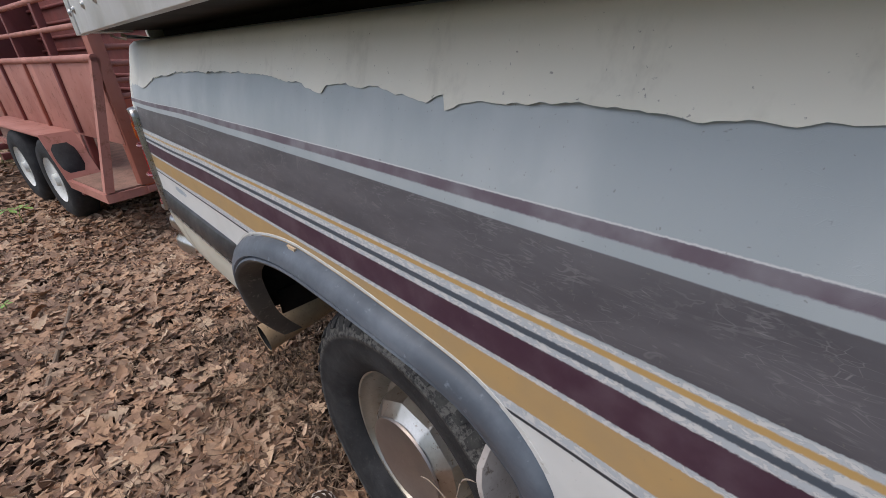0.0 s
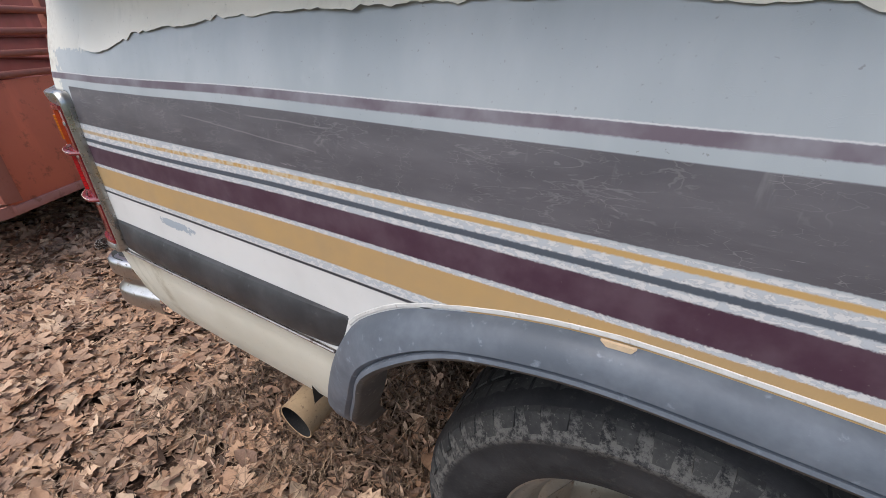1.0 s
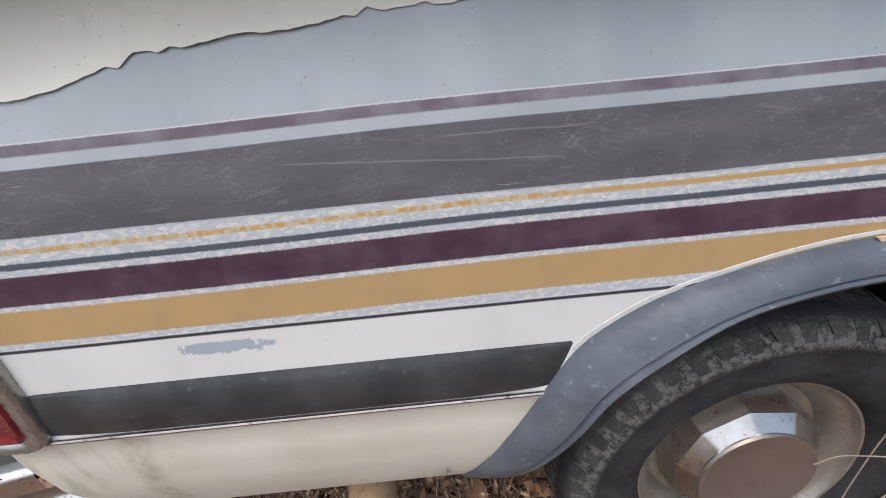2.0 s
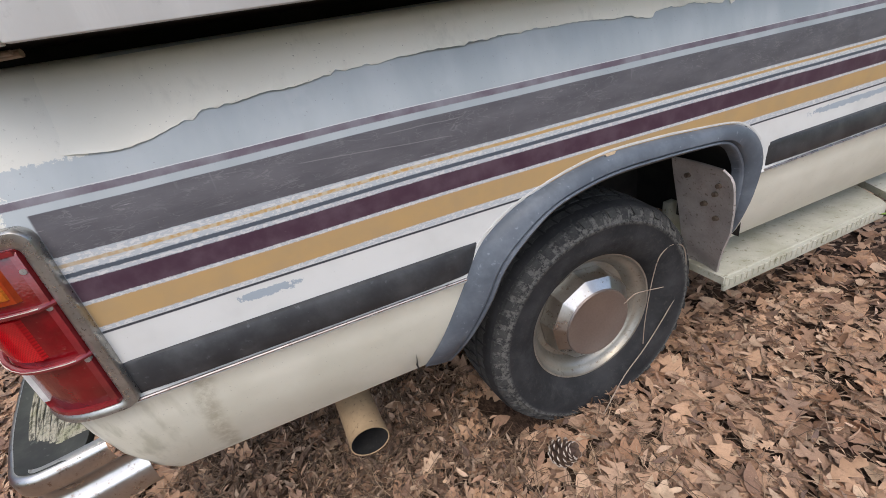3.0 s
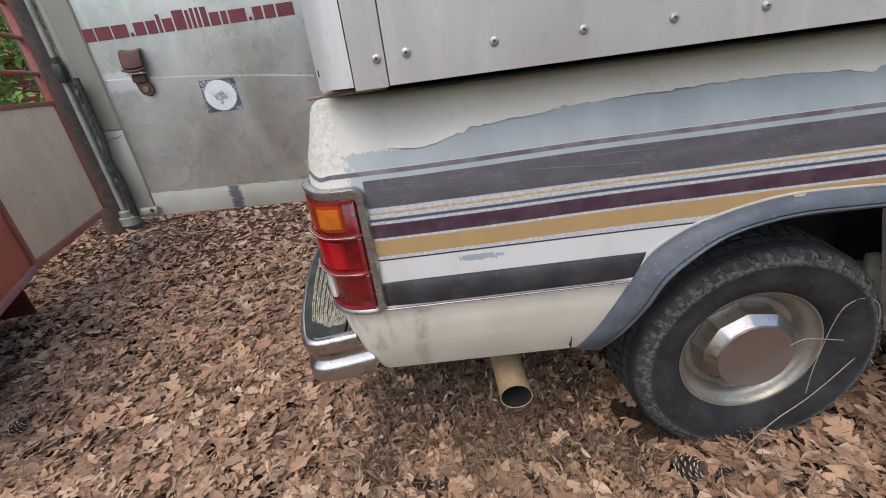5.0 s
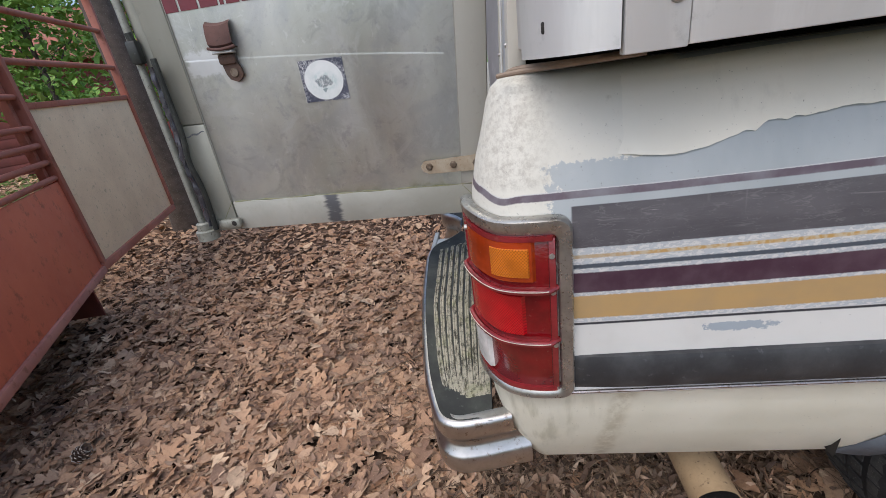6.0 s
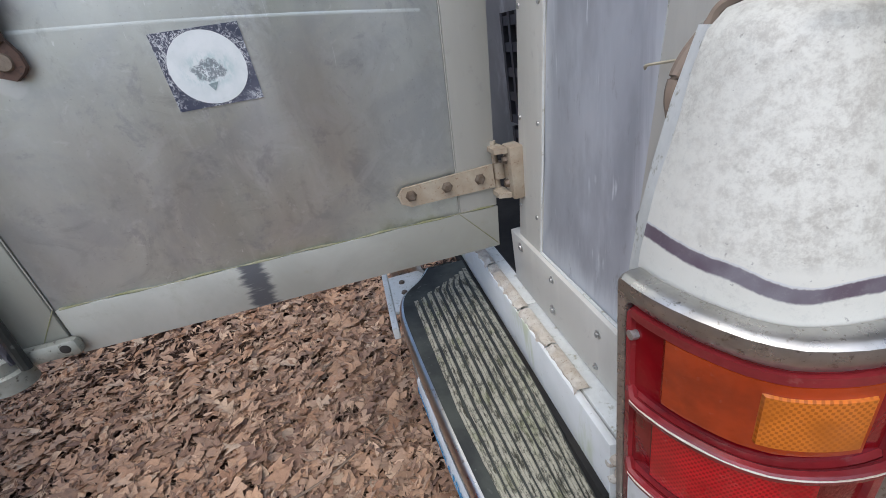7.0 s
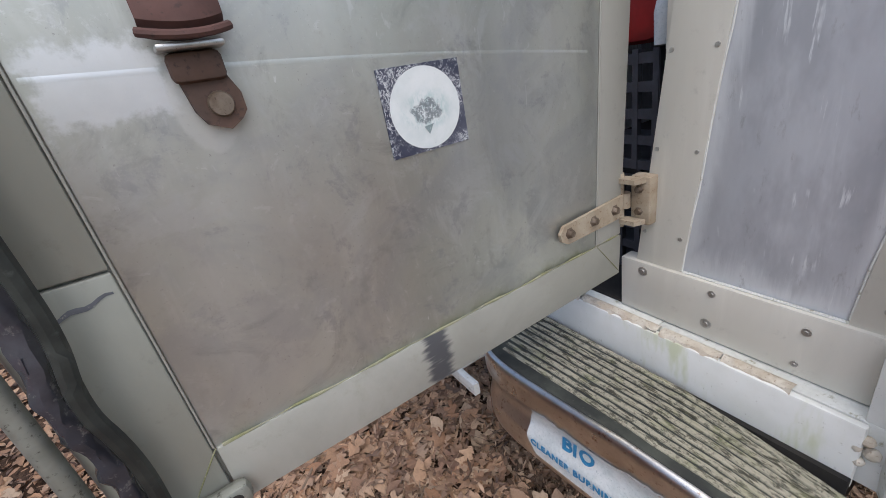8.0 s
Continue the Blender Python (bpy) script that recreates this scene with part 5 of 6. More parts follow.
def rivet(x, y, z):
    r = part("side_rivet", lathe([(0.0028, -0.0035), (0.0036, -0.0062), (0.0058, -0.0058), (0.0066, -0.004), (0.0092, -0.003), (0.0102, 0.0)], 12, (x, y, z)), SCREW, box)
    part("rivet_core", lathe([(0.0001, -0.0030), (0.0032, -0.0032)], 8, (x, y, z)), BOLT, r, "dark rivet core")


for k in range(14):
    x = 0.366 + 0.1835 * k
    rivet(x, BOX_Y, 1.478 - 0.0015 * k)
for k in range(5):
    rivet(0.304, BOX_Y - 0.004, 1.474 + 0.19 * k)
# rear wall beside the doorway
def lean(g):
    """The rear wall leans forward and towards the side."""
    return [(x + 0.012 + 0.05 * (z - 1.0), y + 0.014 - 0.09 * (z - 1.0), z) for x, y, z in g[0]], g[1]


part("hinge_post", lean(block(REAR_X, REAR_X + 0.035, 0.506, 0.608, 1.006, BOX_TOP, 0.002)), ALUFRAME, box, "tan-grey frame strip")
part("rear_panel", lean(block(REAR_X + 0.006, REAR_X + 0.03, 0.240, 0.506, 1.004, BOX_TOP, 0.001)), REARSHEET, box, "streaked grey aluminium panel")
part("rear_strip", lean(block(REAR_X, REAR_X + 0.03, 0.146, 0.240, 1.004, BOX_TOP, 0.002)), ALUFRAME, box)
part("corner_return", block(REAR_X + 0.052, REAR_X + 0.07, 0.064, 0.160, 1.44, BOX_TOP, 0.002), ALU, box)
part("kick_plate", block(REAR_X + 0.004, REAR_X + 0.042, 0.200, 0.655, 0.876, 1.006, 0.002), ALUFRAME, box, "plain aluminium kick plate")
part("sealant_bead", lean(joined(tube(curve_points([(REAR_X + 0.003, 0.506 + 0.002 * math.sin(k * 2.1), 1.01 + 0.09 * k) for k in range(12)], 3), 0.0022, 6),
                                 tube([(REAR_X + 0.002, 0.504, 1.008), (REAR_X + 0.002, 0.24, 1.008)], 0.0028, 6),
                                 tube(curve_points([(REAR_X + 0.003, 0.240 + 0.002 * math.sin(k * 1.7), 1.01 + 0.09 * k) for k in range(12)], 3), 0.0020, 6))), WHITEPAINT, box, "white sealant lines")
for y, z, r in ((0.452, 0.985, 0.0075), (0.458, 0.912, 0.011), (0.298, 0.972, 0.0075), (0.306, 0.900, 0.006), (0.600, 0.985, 0.011)):
    part("plate_bolt", lathe([(0.0001, -0.005), (r * 0.5, -0.005), (r * 0.55, -0.002), (r, -0.0015), (r, 0.001)], 12, (REAR_X + 0.004, y, z), "x"), SCREW, box)
for y in (0.520, 0.598):
    for k in range(6):
        part("frame_screw", lean(lathe([(0.0001, -0.002), (0.004, -0.002), (0.005, 0.001)], 10, (REAR_X, y, 1.079 + 0.178 * k), "x")), SCREW, box)
for k in range(7):
    part("frame_screw", lean(lathe([(0.0001, -0.002), (0.004, -0.002), (0.005, 0.001)], 10, (REAR_X, 0.205, 1.045 + 0.135 * k), "x")), SCREW, box)
part("door_jamb", block(REAR_X + 0.052, REAR_X + 0.08, 0.560, 0.596, 0.876, BOX_TOP, 0.002), ALUFRAME, box)
# black sheets over floor and walls put the box's inner shade into colour
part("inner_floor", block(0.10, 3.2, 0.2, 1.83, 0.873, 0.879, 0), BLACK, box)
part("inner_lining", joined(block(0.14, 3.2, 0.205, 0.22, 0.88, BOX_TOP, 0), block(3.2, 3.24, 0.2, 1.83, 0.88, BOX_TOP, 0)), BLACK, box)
part("hinge_bracket", joined(block(REAR_X - 0.005, REAR_X + 0.024, 0.582, 0.626, 1.102, 1.208, 0.004),
                             slab([(REAR_X - 0.006, 0.590, 1.196), (REAR_X - 0.030, 0.600, 1.196), (REAR_X - 0.032, 0.648, 1.196), (REAR_X - 0.012, 0.656, 1.196), (REAR_X - 0.006, 0.626, 1.196)], (0, 0, 0.010)),
                             slab([(REAR_X - 0.006, 0.590, 1.106), (REAR_X - 0.030, 0.600, 1.106), (REAR_X - 0.032, 0.648, 1.106), (REAR_X - 0.012, 0.656, 1.106), (REAR_X - 0.006, 0.626, 1.106)], (0, 0, 0.010)),
                             tube([(REAR_X - 0.019, 0.640, 1.095), (REAR_X - 0.019, 0.640, 1.214)], 0.0075, 10)), HINGE, box, "rusting welded hinge bracket")
for z in (1.180, 1.132):
    part("bracket_bolt", lathe([(0.0001, -0.009), (0.007, -0.008), (0.009, 0.0)], 6, (REAR_X - 0.005, 0.606, z), "x"), BOLT, box)

part("jamb_notch", block(0.040, 0.052, 0.140, 0.162, 1.004, 1.030, 0.003), BLACK, box, "dark keyhole notch in the jamb")
clods = [(0.052, 0.186, 0.842, 0.010), (0.048, 0.196, 0.826, 0.008), (0.056, 0.178, 0.818, 0.012), (0.050, 0.190, 0.798, 0.009)]
part("caulk_lump", joined(*[moved(lathe([(0.0001, -r), (r * 0.7, -r * 0.6), (r, 0.0), (r * 0.75, r * 0.7), (0.0001, r)], 9, (0, 0, 0), "z"), Matrix.Translation((x, y, z)) @ pose(0, 0, 0, 40 * i, 25 * i, 70 * i)) for i, (x, y, z, r) in enumerate(clods)]), CAULK, sill, "lumps of old caulk")

# loose cables between box and rail
for i, pts in enumerate((((0.30, 0.02, 1.414), (0.20, 0.05, 1.412), (0.135, 0.10, 1.411), (0.118, 0.145, 1.402), (0.110, 0.156, 1.386), (0.092, 0.157, 1.368), (0.081, 0.157, 1.345), (0.082, 0.156, 1.322), (0.092, 0.156, 1.302), (0.108, 0.156, 1.288)),
                         ((0.26, 0.03, 1.412), (0.19, 0.07, 1.410), (0.150, 0.12, 1.408), (0.125, 0.152, 1.395), (0.108, 0.152, 1.372), (0.096, 0.150, 1.345), (0.094, 0.148, 1.322), (0.104, 0.148, 1.298)),
                         ((0.30, -0.01, 1.414), (0.22, 0.010, 1.412), (0.14, 0.035, 1.410), (0.10, 0.06, 1.407)))):
    c = thing("loose_cable", "loose tan wiring cable lying between box and bed rail", "cable", "loose cables")
    part("cable", tube(curve_points(pts, 8), (0.0058, 0.0026, 0.0038)[i], 8), (WIRE, SEAL, WIRE)[i], c)
tie = thing("cable_tie", "yellowed plastic cable tie on the rear frame", "cable tie")
part("tie", tube(curve_points([(0.112, 0.236, 1.352), (0.108, 0.228, 1.356), (0.108, 0.205, 1.359), (0.104, 0.180, 1.362), (0.098, 0.158, 1.362)], 5), 0.0015, 6), TIE, tie)
grom = thing("rubber_bump_stop", "small grey rubber stop on the bed corner", "bump stop")
part("stop", joined(tube([(0.085, 0.156, 1.234), (0.057, 0.150, 1.234)], 0.0065, 12), lathe([(0.0001, -0.006), (0.008, -0.005), (0.0105, -0.002), (0.0105, 0.004), (0.0001, 0.007)], 14, (0.056, 0.150, 1.234), "x")), GALV, grom)

# ---- the open door: local x runs from the hinge to the free edge ----
DM = pose(0.072, 0.640, 0, 0, 0, 183.6)


def dpart(name, g, mat, parent=None, label=""):
    """A part of the sagging door: rails rise slightly towards the free edge."""
    return part(name, ([(x, y, z + 0.028 * x) for x, y, z in g[0]], g[1]), mat, parent, label)



def frame_sheet(name, g, mat, parent=None, label=""):
    """Sheets and rails of the door: the foot rises to the free edge, the hinge edge leans."""
    return part(name, ([(x - 0.078 * (z - 1.06) * (1 - x / 0.84), y, z + 0.049 * x) for x, y, z in g[0]], g[1]), mat, parent, label)


door = thing("livestock_door", "weathered aluminium box door swung fully open with decals", "door", m=DM)
W, DB, DT = 0.925, 0.984, 2.55   # local +y faces outward
frame_sheet("door_core", block(0.010, W, -0.040, -0.004, DB, DT, 0.003), DOORFRAME, door)
frame_sheet("skin", block(0.096, 0.838, -0.004, 0.0005, 1.074, DT - 0.1, 0.0005), DOOR, door, "clouded grey aluminium sheet")
frame_sheet("bottom_rail", block(0.010, 0.838, -0.004, 0.0045, DB, 1.077, 0.002), DOORRAIL, door, "tan-grey bottom rail")
frame_sheet("hinge_stile", block(0.012, 0.093, -0.004, 0.004, 1.0795, DT, 0.002), DOORFRAME, door)
frame_sheet("free_stile", joined(block(0.842, W, -0.004, 0.006, DB, 1.324, 0.003), block(0.842, W, -0.004, 0.006, 1.3265, DT, 0.003),
                          tube([(W, -0.012, DB), (W, -0.012, DT)], 0.022, 14)), STILE, door, "tan-grey rounded free edge")
frame_sheet("sealant_line", joined(tube([(0.0945, 0.0015, 1.08), (0.0945, 0.0015, DT)], 0.0014, 6), tube([(0.840, 0.0025, 1.08), (0.840, 0.0025, DT)], 0.0012, 6)), DOORFRAME, door, "pale sealant line")
frame_sheet("mitre_joint", joined(tube([(0.094, 0.0046, 1.076), (0.055, 0.0048, 1.035), (0.014, 0.0046, 0.992)], 0.0011, 6), tube([(0.838, 0.0062, 1.080), (0.872, 0.0066, 1.035), (0.902, 0.0066, 0.992)], 0.0009, 6)), MOSS, door, "grimy mitre joint")
frame_sheet("moss_line", tube([(0.02 + 0.03 * k, 0.0030 + 0.0008 * math.sin(k * 2.3), 1.0785 + 0.0010 * math.sin(k * 1.1)) for k in range(28)], [0.0016 + 0.0012 * math.sin(k * 1.7) for k in range(28)], 6), MOSS, door, "green moss in the seam")
for xa, xb in ((0.100, 0.834),):
    dpart("fold_line", grid(lambda i, j: (lambda x: (x, (0.0006, 0.00066, 0.00070, 0.00066, 0.0006)[j], 1.464 + 0.0776 * (x - 0.10) - 0.055 * (x - 0.47) ** 2 + 0.0013 * (j - 2)))(xa + (xb - xa) * i / 40), 41, 5), DOOR, door, "shallow crease across the sheet")
strap = dpart("hinge_strap", joined(slab([(0.012, 0.005, 1.122), (0.19, 0.005, 1.124), (0.208, 0.005, 1.134), (0.212, 0.005, 1.150), (0.200, 0.005, 1.164), (0.012, 0.005, 1.170)], (0, 0.007, 0)), tube([(-0.004, 0.004, 1.137), (-0.004, 0.004, 1.170)], 0.013, 12)), HINGE, door, "tan hinge strap")
for x in (0.186, 0.112, 0.042):
    dpart("strap_bolt", lathe([(0.0001, 0.010), (0.007, 0.009), (0.0095, 0.002), (0.012, 0.0)], 6, (x, 0.012, 1.146)), BOLT, strap)
dpart("joint_smear", grid(lambda i, j: (0.848 + 0.062 * i / 10, 0.0068, 1.322 - 0.012 * i / 10 + (0.006 - 0.007 * abs(i / 10 - 0.5)) * (j / 2 - 0.5) + 0.002 * math.sin(i * 1.3)), 11, 3), TAPE, door, "dark smeared joint")
latch = dpart("latch_hasp", joined(slab([(0.682, 0.004, 1.500), (0.673, 0.004, 1.480), (0.673, 0.004, 1.463), (0.680, 0.004, 1.455), (0.693, 0.004, 1.447), (0.712, 0.004, 1.455), (0.719, 0.004, 1.468), (0.724, 0.004, 1.500)], (0, 0.010, 0)),
                                  block(0.680, 0.728, 0.004, 0.022, 1.494, 1.521, 0.006)), RUST, door, "rusty iron latch hasp")
dpart("latch_cap", joined(grid(lambda i, j: (0.669 + 0.070 * i / 12, (0.004, 0.030, 0.038, 0.040, 0.030, 0.004)[j] - 0.010 * (i / 6 - 1) ** 2 * (0 if j in (0, 5) else 1), (1.600, 1.590, 1.566, 1.542, 1.532, 1.531)[j] + 0.006 * (i / 6 - 1) ** 2), 13, 6),
                          tube([(0.666 + 0.076 * k / 12, 0.040 - 0.012 * (k / 6 - 1) ** 2, 1.532 + 0.006 * (k / 6 - 1) ** 2) for k in range(13)], 0.0042, 8)), RUSTRED, latch, "maroon painted latch cap")
dpart("latch_staple", block(0.676, 0.733, 0.006, 0.034, 1.5215, 1.5275, 0.002), SCREW, latch, "bright worn staple plate")
dpart("latch_disc", lathe([(0.0001, 0.004), (0.011, 0.0035), (0.0125, 0.0)], 20, (0.695, 0.0145, 1.472)), BOLT, latch, "grey rivet disc")
dpart("pin_hole", lathe([(0.0001, 0.0012), (0.006, 0.0012), (0.0085, 0.0)], 14, (0.842, 0.030, 1.031)), BLACK, door, "dark pin hole in the rod tab")
rod = dpart("lock_rod", joined(tube([(0.957, 0.014, 1.00), (0.957, 0.014, 1.30), (0.955, 0.012, DT)], 0.0105, 12), lathe([(0.034, 0.0), (0.034, 0.03), (0.026, 0.034), (0.026, 0.055), (0.018, 0.06)], 18, (0.945, 0.022, 0.985), "z"),
                               block(0.822, 0.945, 0.006, 0.03, 1.012, 1.046, 0.011)), RODMETAL, door, "grimy galvanised lock rod")
dpart("rod_keeper", joined(block(0.932, 0.962, 0.014, 0.040, 1.520, 1.580, 0.006), tube([(0.945, 0.026, 1.575), (0.948, 0.028, 1.60)], 0.010, 8)), SEAL, rod)
wob = lambda z, q: noise.noise((z * 5, q, 0))
seal_x = lambda z: 0.896 + 0.010 * math.exp(-((z - 1.24) / 0.05) ** 2) + 0.004 * wob(z, 0.0) + 0.05 * max(0, 1.12 - z)
dpart("edge_seal", tube(curve_points([(seal_x(z), 0.040 + 0.005 * wob(z, 3.0), z) for z in np.linspace(1.02, 1.53, 16)], 4), 0.0085, 8), SEAL, door, "loose black rubber edge seal")
dpart("torn_wrap", grid(lambda i, j: (seal_x(1.03 + 0.48 * i / 60) + 0.022 + (0.010 + 0.004 * wob(i * 0.06, 7.0)) * math.cos(6.2832 * j / 12) + 0.005 * noise.noise((i * 0.3, j * 0.8, 4)),
                                      0.026 + 0.010 * math.sin(6.2832 * j / 12) + 0.006 * noise.noise((i * 0.35, j * 0.7, 9)), 1.03 + 0.48 * i / 60), 61, 12, closed_v=True), WRAP, door, "crumpled dark plastic wrap")

# decals on the door
decal = thing("door_lettering", "maroon printed lettering bars across the aluminium door", "lettering", m=door.matrix_world.copy())
x = 0.852
for k, (w, h) in enumerate(((1.3, 1.0), (1.3, 1.0), (1.3, 1.0), (0.4, 0.3), (1.0, 1.0), (0.9, 1.0), (0.4, 1.4), (0.9, 1.0), (1.0, 1.5), (0.4, 1.4), (0.4, 1.5), (0.4, 1.5), (0.6, 1.5), (0.9, 1.0), (0.6, 1.0), (1.5, 1.0), (0.4, 0.3), (0.9, 1.0), (1.0, 1.0), (1.5, 1.0))):
    ww = 0.0435 * w
    part("letter_bar", block(x - ww + 0.007, x, 0.0008, 0.0022, 1.660, 1.660 + 0.040 * h, 0), MAROONINK, decal)
    x -= ww
st = thing("door_sticker", "square navy sticker with a worn white disc", "sticker", m=door.matrix_world.copy())
cx, cz, hw, hh = 0.450, 1.4245, 0.064, 0.056
dpart("square", block(cx - hw, cx + hw, 0.0008, 0.0026, cz - hh, cz + hh, 0), LACE, st)
dpart("disc", ([(cx + 0.056 * math.cos(2 * math.pi * k / 40), 0.0036, cz + 0.053 * math.sin(2 * math.pi * k / 40)) for k in range(40)], [tuple(range(40))]), EMBLEM, st)
dpart("print_blot", ([(cx + u, 0.0042, cz + v) for u, v in ((-0.007, -0.021), (0.009, -0.023), (0.002, -0.034))], [(0, 1, 2)]), GREYINK, st)


# ---- load seen through the door gap ----
def crate(x, y, z, m):
    c = thing("plastic_crate", "dark grey plastic lattice crate inside the box", "crate", "stacked crates")
    g = []
    for k in range(5):
        g += [block(x, x + 0.32, y, y + 0.012, z + 0.06 * k, z + 0.06 * k + 0.022, 0), block(x, x + 0.012, y, y + 0.32, z + 0.06 * k, z + 0.06 * k + 0.022, 0)]
    for k in range(7):
        g += [block(x + 0.05 * k, x + 0.05 * k + 0.014, y - 0.002, y + 0.014, z, z + 0.27, 0), block(x - 0.002, x + 0.014, y + 0.05 * k, y + 0.05 * k + 0.014, z, z + 0.27, 0)]
    part("lattice", joined(*g, block(x + 0.02, x + 0.30, y + 0.02, y + 0.30, z, z + 0.02, 0)), m, c)


crate(0.24, 0.66, 0.885, CRATE)
crate(0.24, 0.67, 1.165, CRATE)
crate(0.58, 0.64, 0.885, CRATE)
jug = thing("red_fuel_can", "red plastic fuel can on the crates inside the box", "fuel can")
part("can", joined(block(0.26, 0.44, 0.69, 0.93, 1.442, 1.70, 0.03), tube([(0.30, 0.72, 1.70), (0.27, 0.69, 1.76)], 0.018, 10)), REDPLASTIC, jug)
btl = thing("white_bottle", "small white plastic bottle on the crates", "bottle")
part("bottle", lathe([(0.0001, 0), (0.022, 0.0), (0.024, 0.06), (0.020, 0.08), (0.009, 0.092), (0.009, 0.108), (0.0001, 0.11)], 16, (0.235, 0.655, 1.44), "z"), WHITEINK, btl)

# ---- red livestock trailer behind; local x runs away from the truck, local -y along its end ----
TR = pose(-1.84, -0.05, 0.0, 0, 0, 190.5)
trailer = thing("stock_trailer", "faded red steel livestock trailer parked behind the truck", "trailer", m=TR)
L, WD, FZ = 5.8, 1.45, 0.44
# floor carried past the far wall to keep the ground beneath dark
END = [(0.86, -0.25), (0.82, 0.0), (0.0, 0.0), (0.0, -0.25), (0.65, -1.99)]   # the end of the floor runs along the end gate
part("floor_frame", slab([(x, y, FZ - 0.012) for x, y in END] + [(L, -1.99, FZ - 0.012), (L, -0.25, FZ - 0.012)], (0, 0, -0.063)), PINK, trailer, "pink-red floor frame")
part("floor_deck", slab([(x + (0.03 if x < 0.7 else -0.03), y - 0.03 * (y > -1), FZ) for x, y in END] + [(L, -1.97, FZ), (L, -0.28, FZ)], (0, 0, -0.010)), BOARDS, trailer, "leaf-strewn dirty plank floor")
part("near_wall", block(0.03, L, -0.262, -0.25, 0.75, 1.34, 0.001), PINK, trailer, "faded pink sheet wall")
for k in range(6):
    part("wall_rib", block(0.86 + 0.82 * k, 0.91 + 0.82 * k, -0.25, -0.225, 0.777, 1.32, 0.004), DARKRED if k % 2 == 0 else RAIL, trailer)
# unseen sheet, added to stop light coming in from the far side
part("far_skirt", block(0.70, L, -2.0, -1.985, 0.06, FZ - 0.071, 0.002), DARKRED, trailer, "unseen skirt added to block light under the trailer")
# axles and beams out of view, added to deepen the shade below the floor
for x in (1.24, 2.22):
    part("axle", tube([(x, -1.9, 0.37), (x, -0.2, 0.37)], 0.035, 10), RUST, trailer, "rusty axle tube")
for x in (0.75, 1.7, 2.6, 3.4, 4.3, 5.2):
    part("floor_beam", block(x, x + 0.06, -1.98, -0.05, FZ - 0.15, FZ - 0.076, 0.004), DARKRED, trailer)
part("top_rail", tube([(0.0, -0.25, 1.345), (L, -0.25, 1.345)], 0.027, 12), PINK, trailer)
for z in (1.55, 1.75, 1.95, 2.15):
    part("side_rail", tube([(0.0, -0.27, z), (L, -0.27, z)], 0.02, 10), PINK, trailer)
for x in (0.0, 0.9, 1.8, 2.7, 3.6, 4.5, 5.4):
    part("stake_post", block(x, x + (0.055 if x else 0.10), -0.34 if x == 0 else -0.31, -0.255, FZ, 2.3, 0.004), DARKRED if x else RAIL, trailer)
part("corner_brace", slab([(0.0, -0.005, FZ), (0.0, -0.065, FZ), (0.0, -0.285, 1.34), (0.0, -0.235, 1.36)], (0.05, 0, 0)), PINK, trailer, "leaning corner brace")
part("fender", joined(block(1.13, 3.3, -0.25, 0.0, 0.758, 0.778, 0.004), slab([(1.13, 0.0, 0.776), (1.13, -0.25, 0.776), (0.82, -0.25, FZ - 0.05), (0.82, 0.0, FZ - 0.05)], (0.015, 0, 0)), block(1.0, 3.3, -0.262, -0.25, FZ - 0.07, 0.766, 0.002)), PINK, trailer, "boxy fender with sloping front")
part("nose_wall", block(L - 0.03, L - 0.018, -WD, -0.265, FZ + 0.002, 2.5, 0.001), DARKRED, trailer, "dark red nose wall")
part("far_wall", block(0.50, L, -WD - 0.012, -WD, FZ, 2.5, 0.001), DARKRED, trailer, "dark red far wall")
for z in (0.75, 0.95, 1.12, 1.28, 1.45, 1.62, 1.80, 2.0, 2.2, 2.4):
    part("wall_rail", tube([(0.50, -WD + 0.02, z), (L, -WD + 0.02, z)], 0.022, 8), DARKRED, trailer)
for x in (1.24, 2.22):
    w = thing("trailer_wheel", "", "")
    w.parent = trailer
    part("tyre", lathe([(0.19, -0.02), (0.22, 0.0), (0.31, 0.008), (0.355, -0.02), (0.37, -0.05), (0.37, -0.15), (0.35, -0.18), (0.2, -0.19)], 40, (x, -0.005, 0.37)), TYRE, w)
    part("rim", lathe([(0.205, 0.0), (0.20, -0.012), (0.17, -0.03), (0.06, -0.02), (0.05, 0.01), (0.0001, 0.012)], 32, (x, -0.005, 0.37)), WHITEPAINT, w, "white trailer rim")
bucket = thing("red_bucket", "dark red bucket standing on the trailer floor", "bucket", m=TR)
part("bucket", lathe([(0.0001, 0.0), (0.105, 0.0), (0.13, 0.25), (0.136, 0.252), (0.136, 0.262), (0.125, 0.262), (0.10, 0.02), (0.0001, 0.015)], 24, (0.55, -0.55, FZ + 0.002), "z"), REDPLASTIC, bucket)

# gate of the trailer standing open beyond its far corner
A, J, P = Vector((-1.91, 0.22, 0)), Vector((-2.82, 1.86, 0)), Vector((-3.40, 3.42, 0))
ad = (J - A).normalized()
endgate = thing("end_gate", "orange-red steel end gate of the livestock trailer", "gate", m=Matrix.Translation(A) @ Matrix.Rotation(math.atan2(ad.y, ad.x), 4, "Z"))
AL = (J - A).length
part("steel_panel", block(0.0, AL, -0.008, 0.008, 0.42, 1.06, 0.002), ORANGE, endgate, "orange-red sheet panel")
part("bottom_bar", block(0.0, AL, -0.028, 0.028, 0.37, 0.42, 0.004), PINK, endgate)
for z in (1.085, 1.19, 1.30, 1.41, 1.60, 1.80):
    part("gate_rail", tube([(0.0, 0.0, z), (AL, 0.0, z)], 0.019, 10), RAIL, endgate)
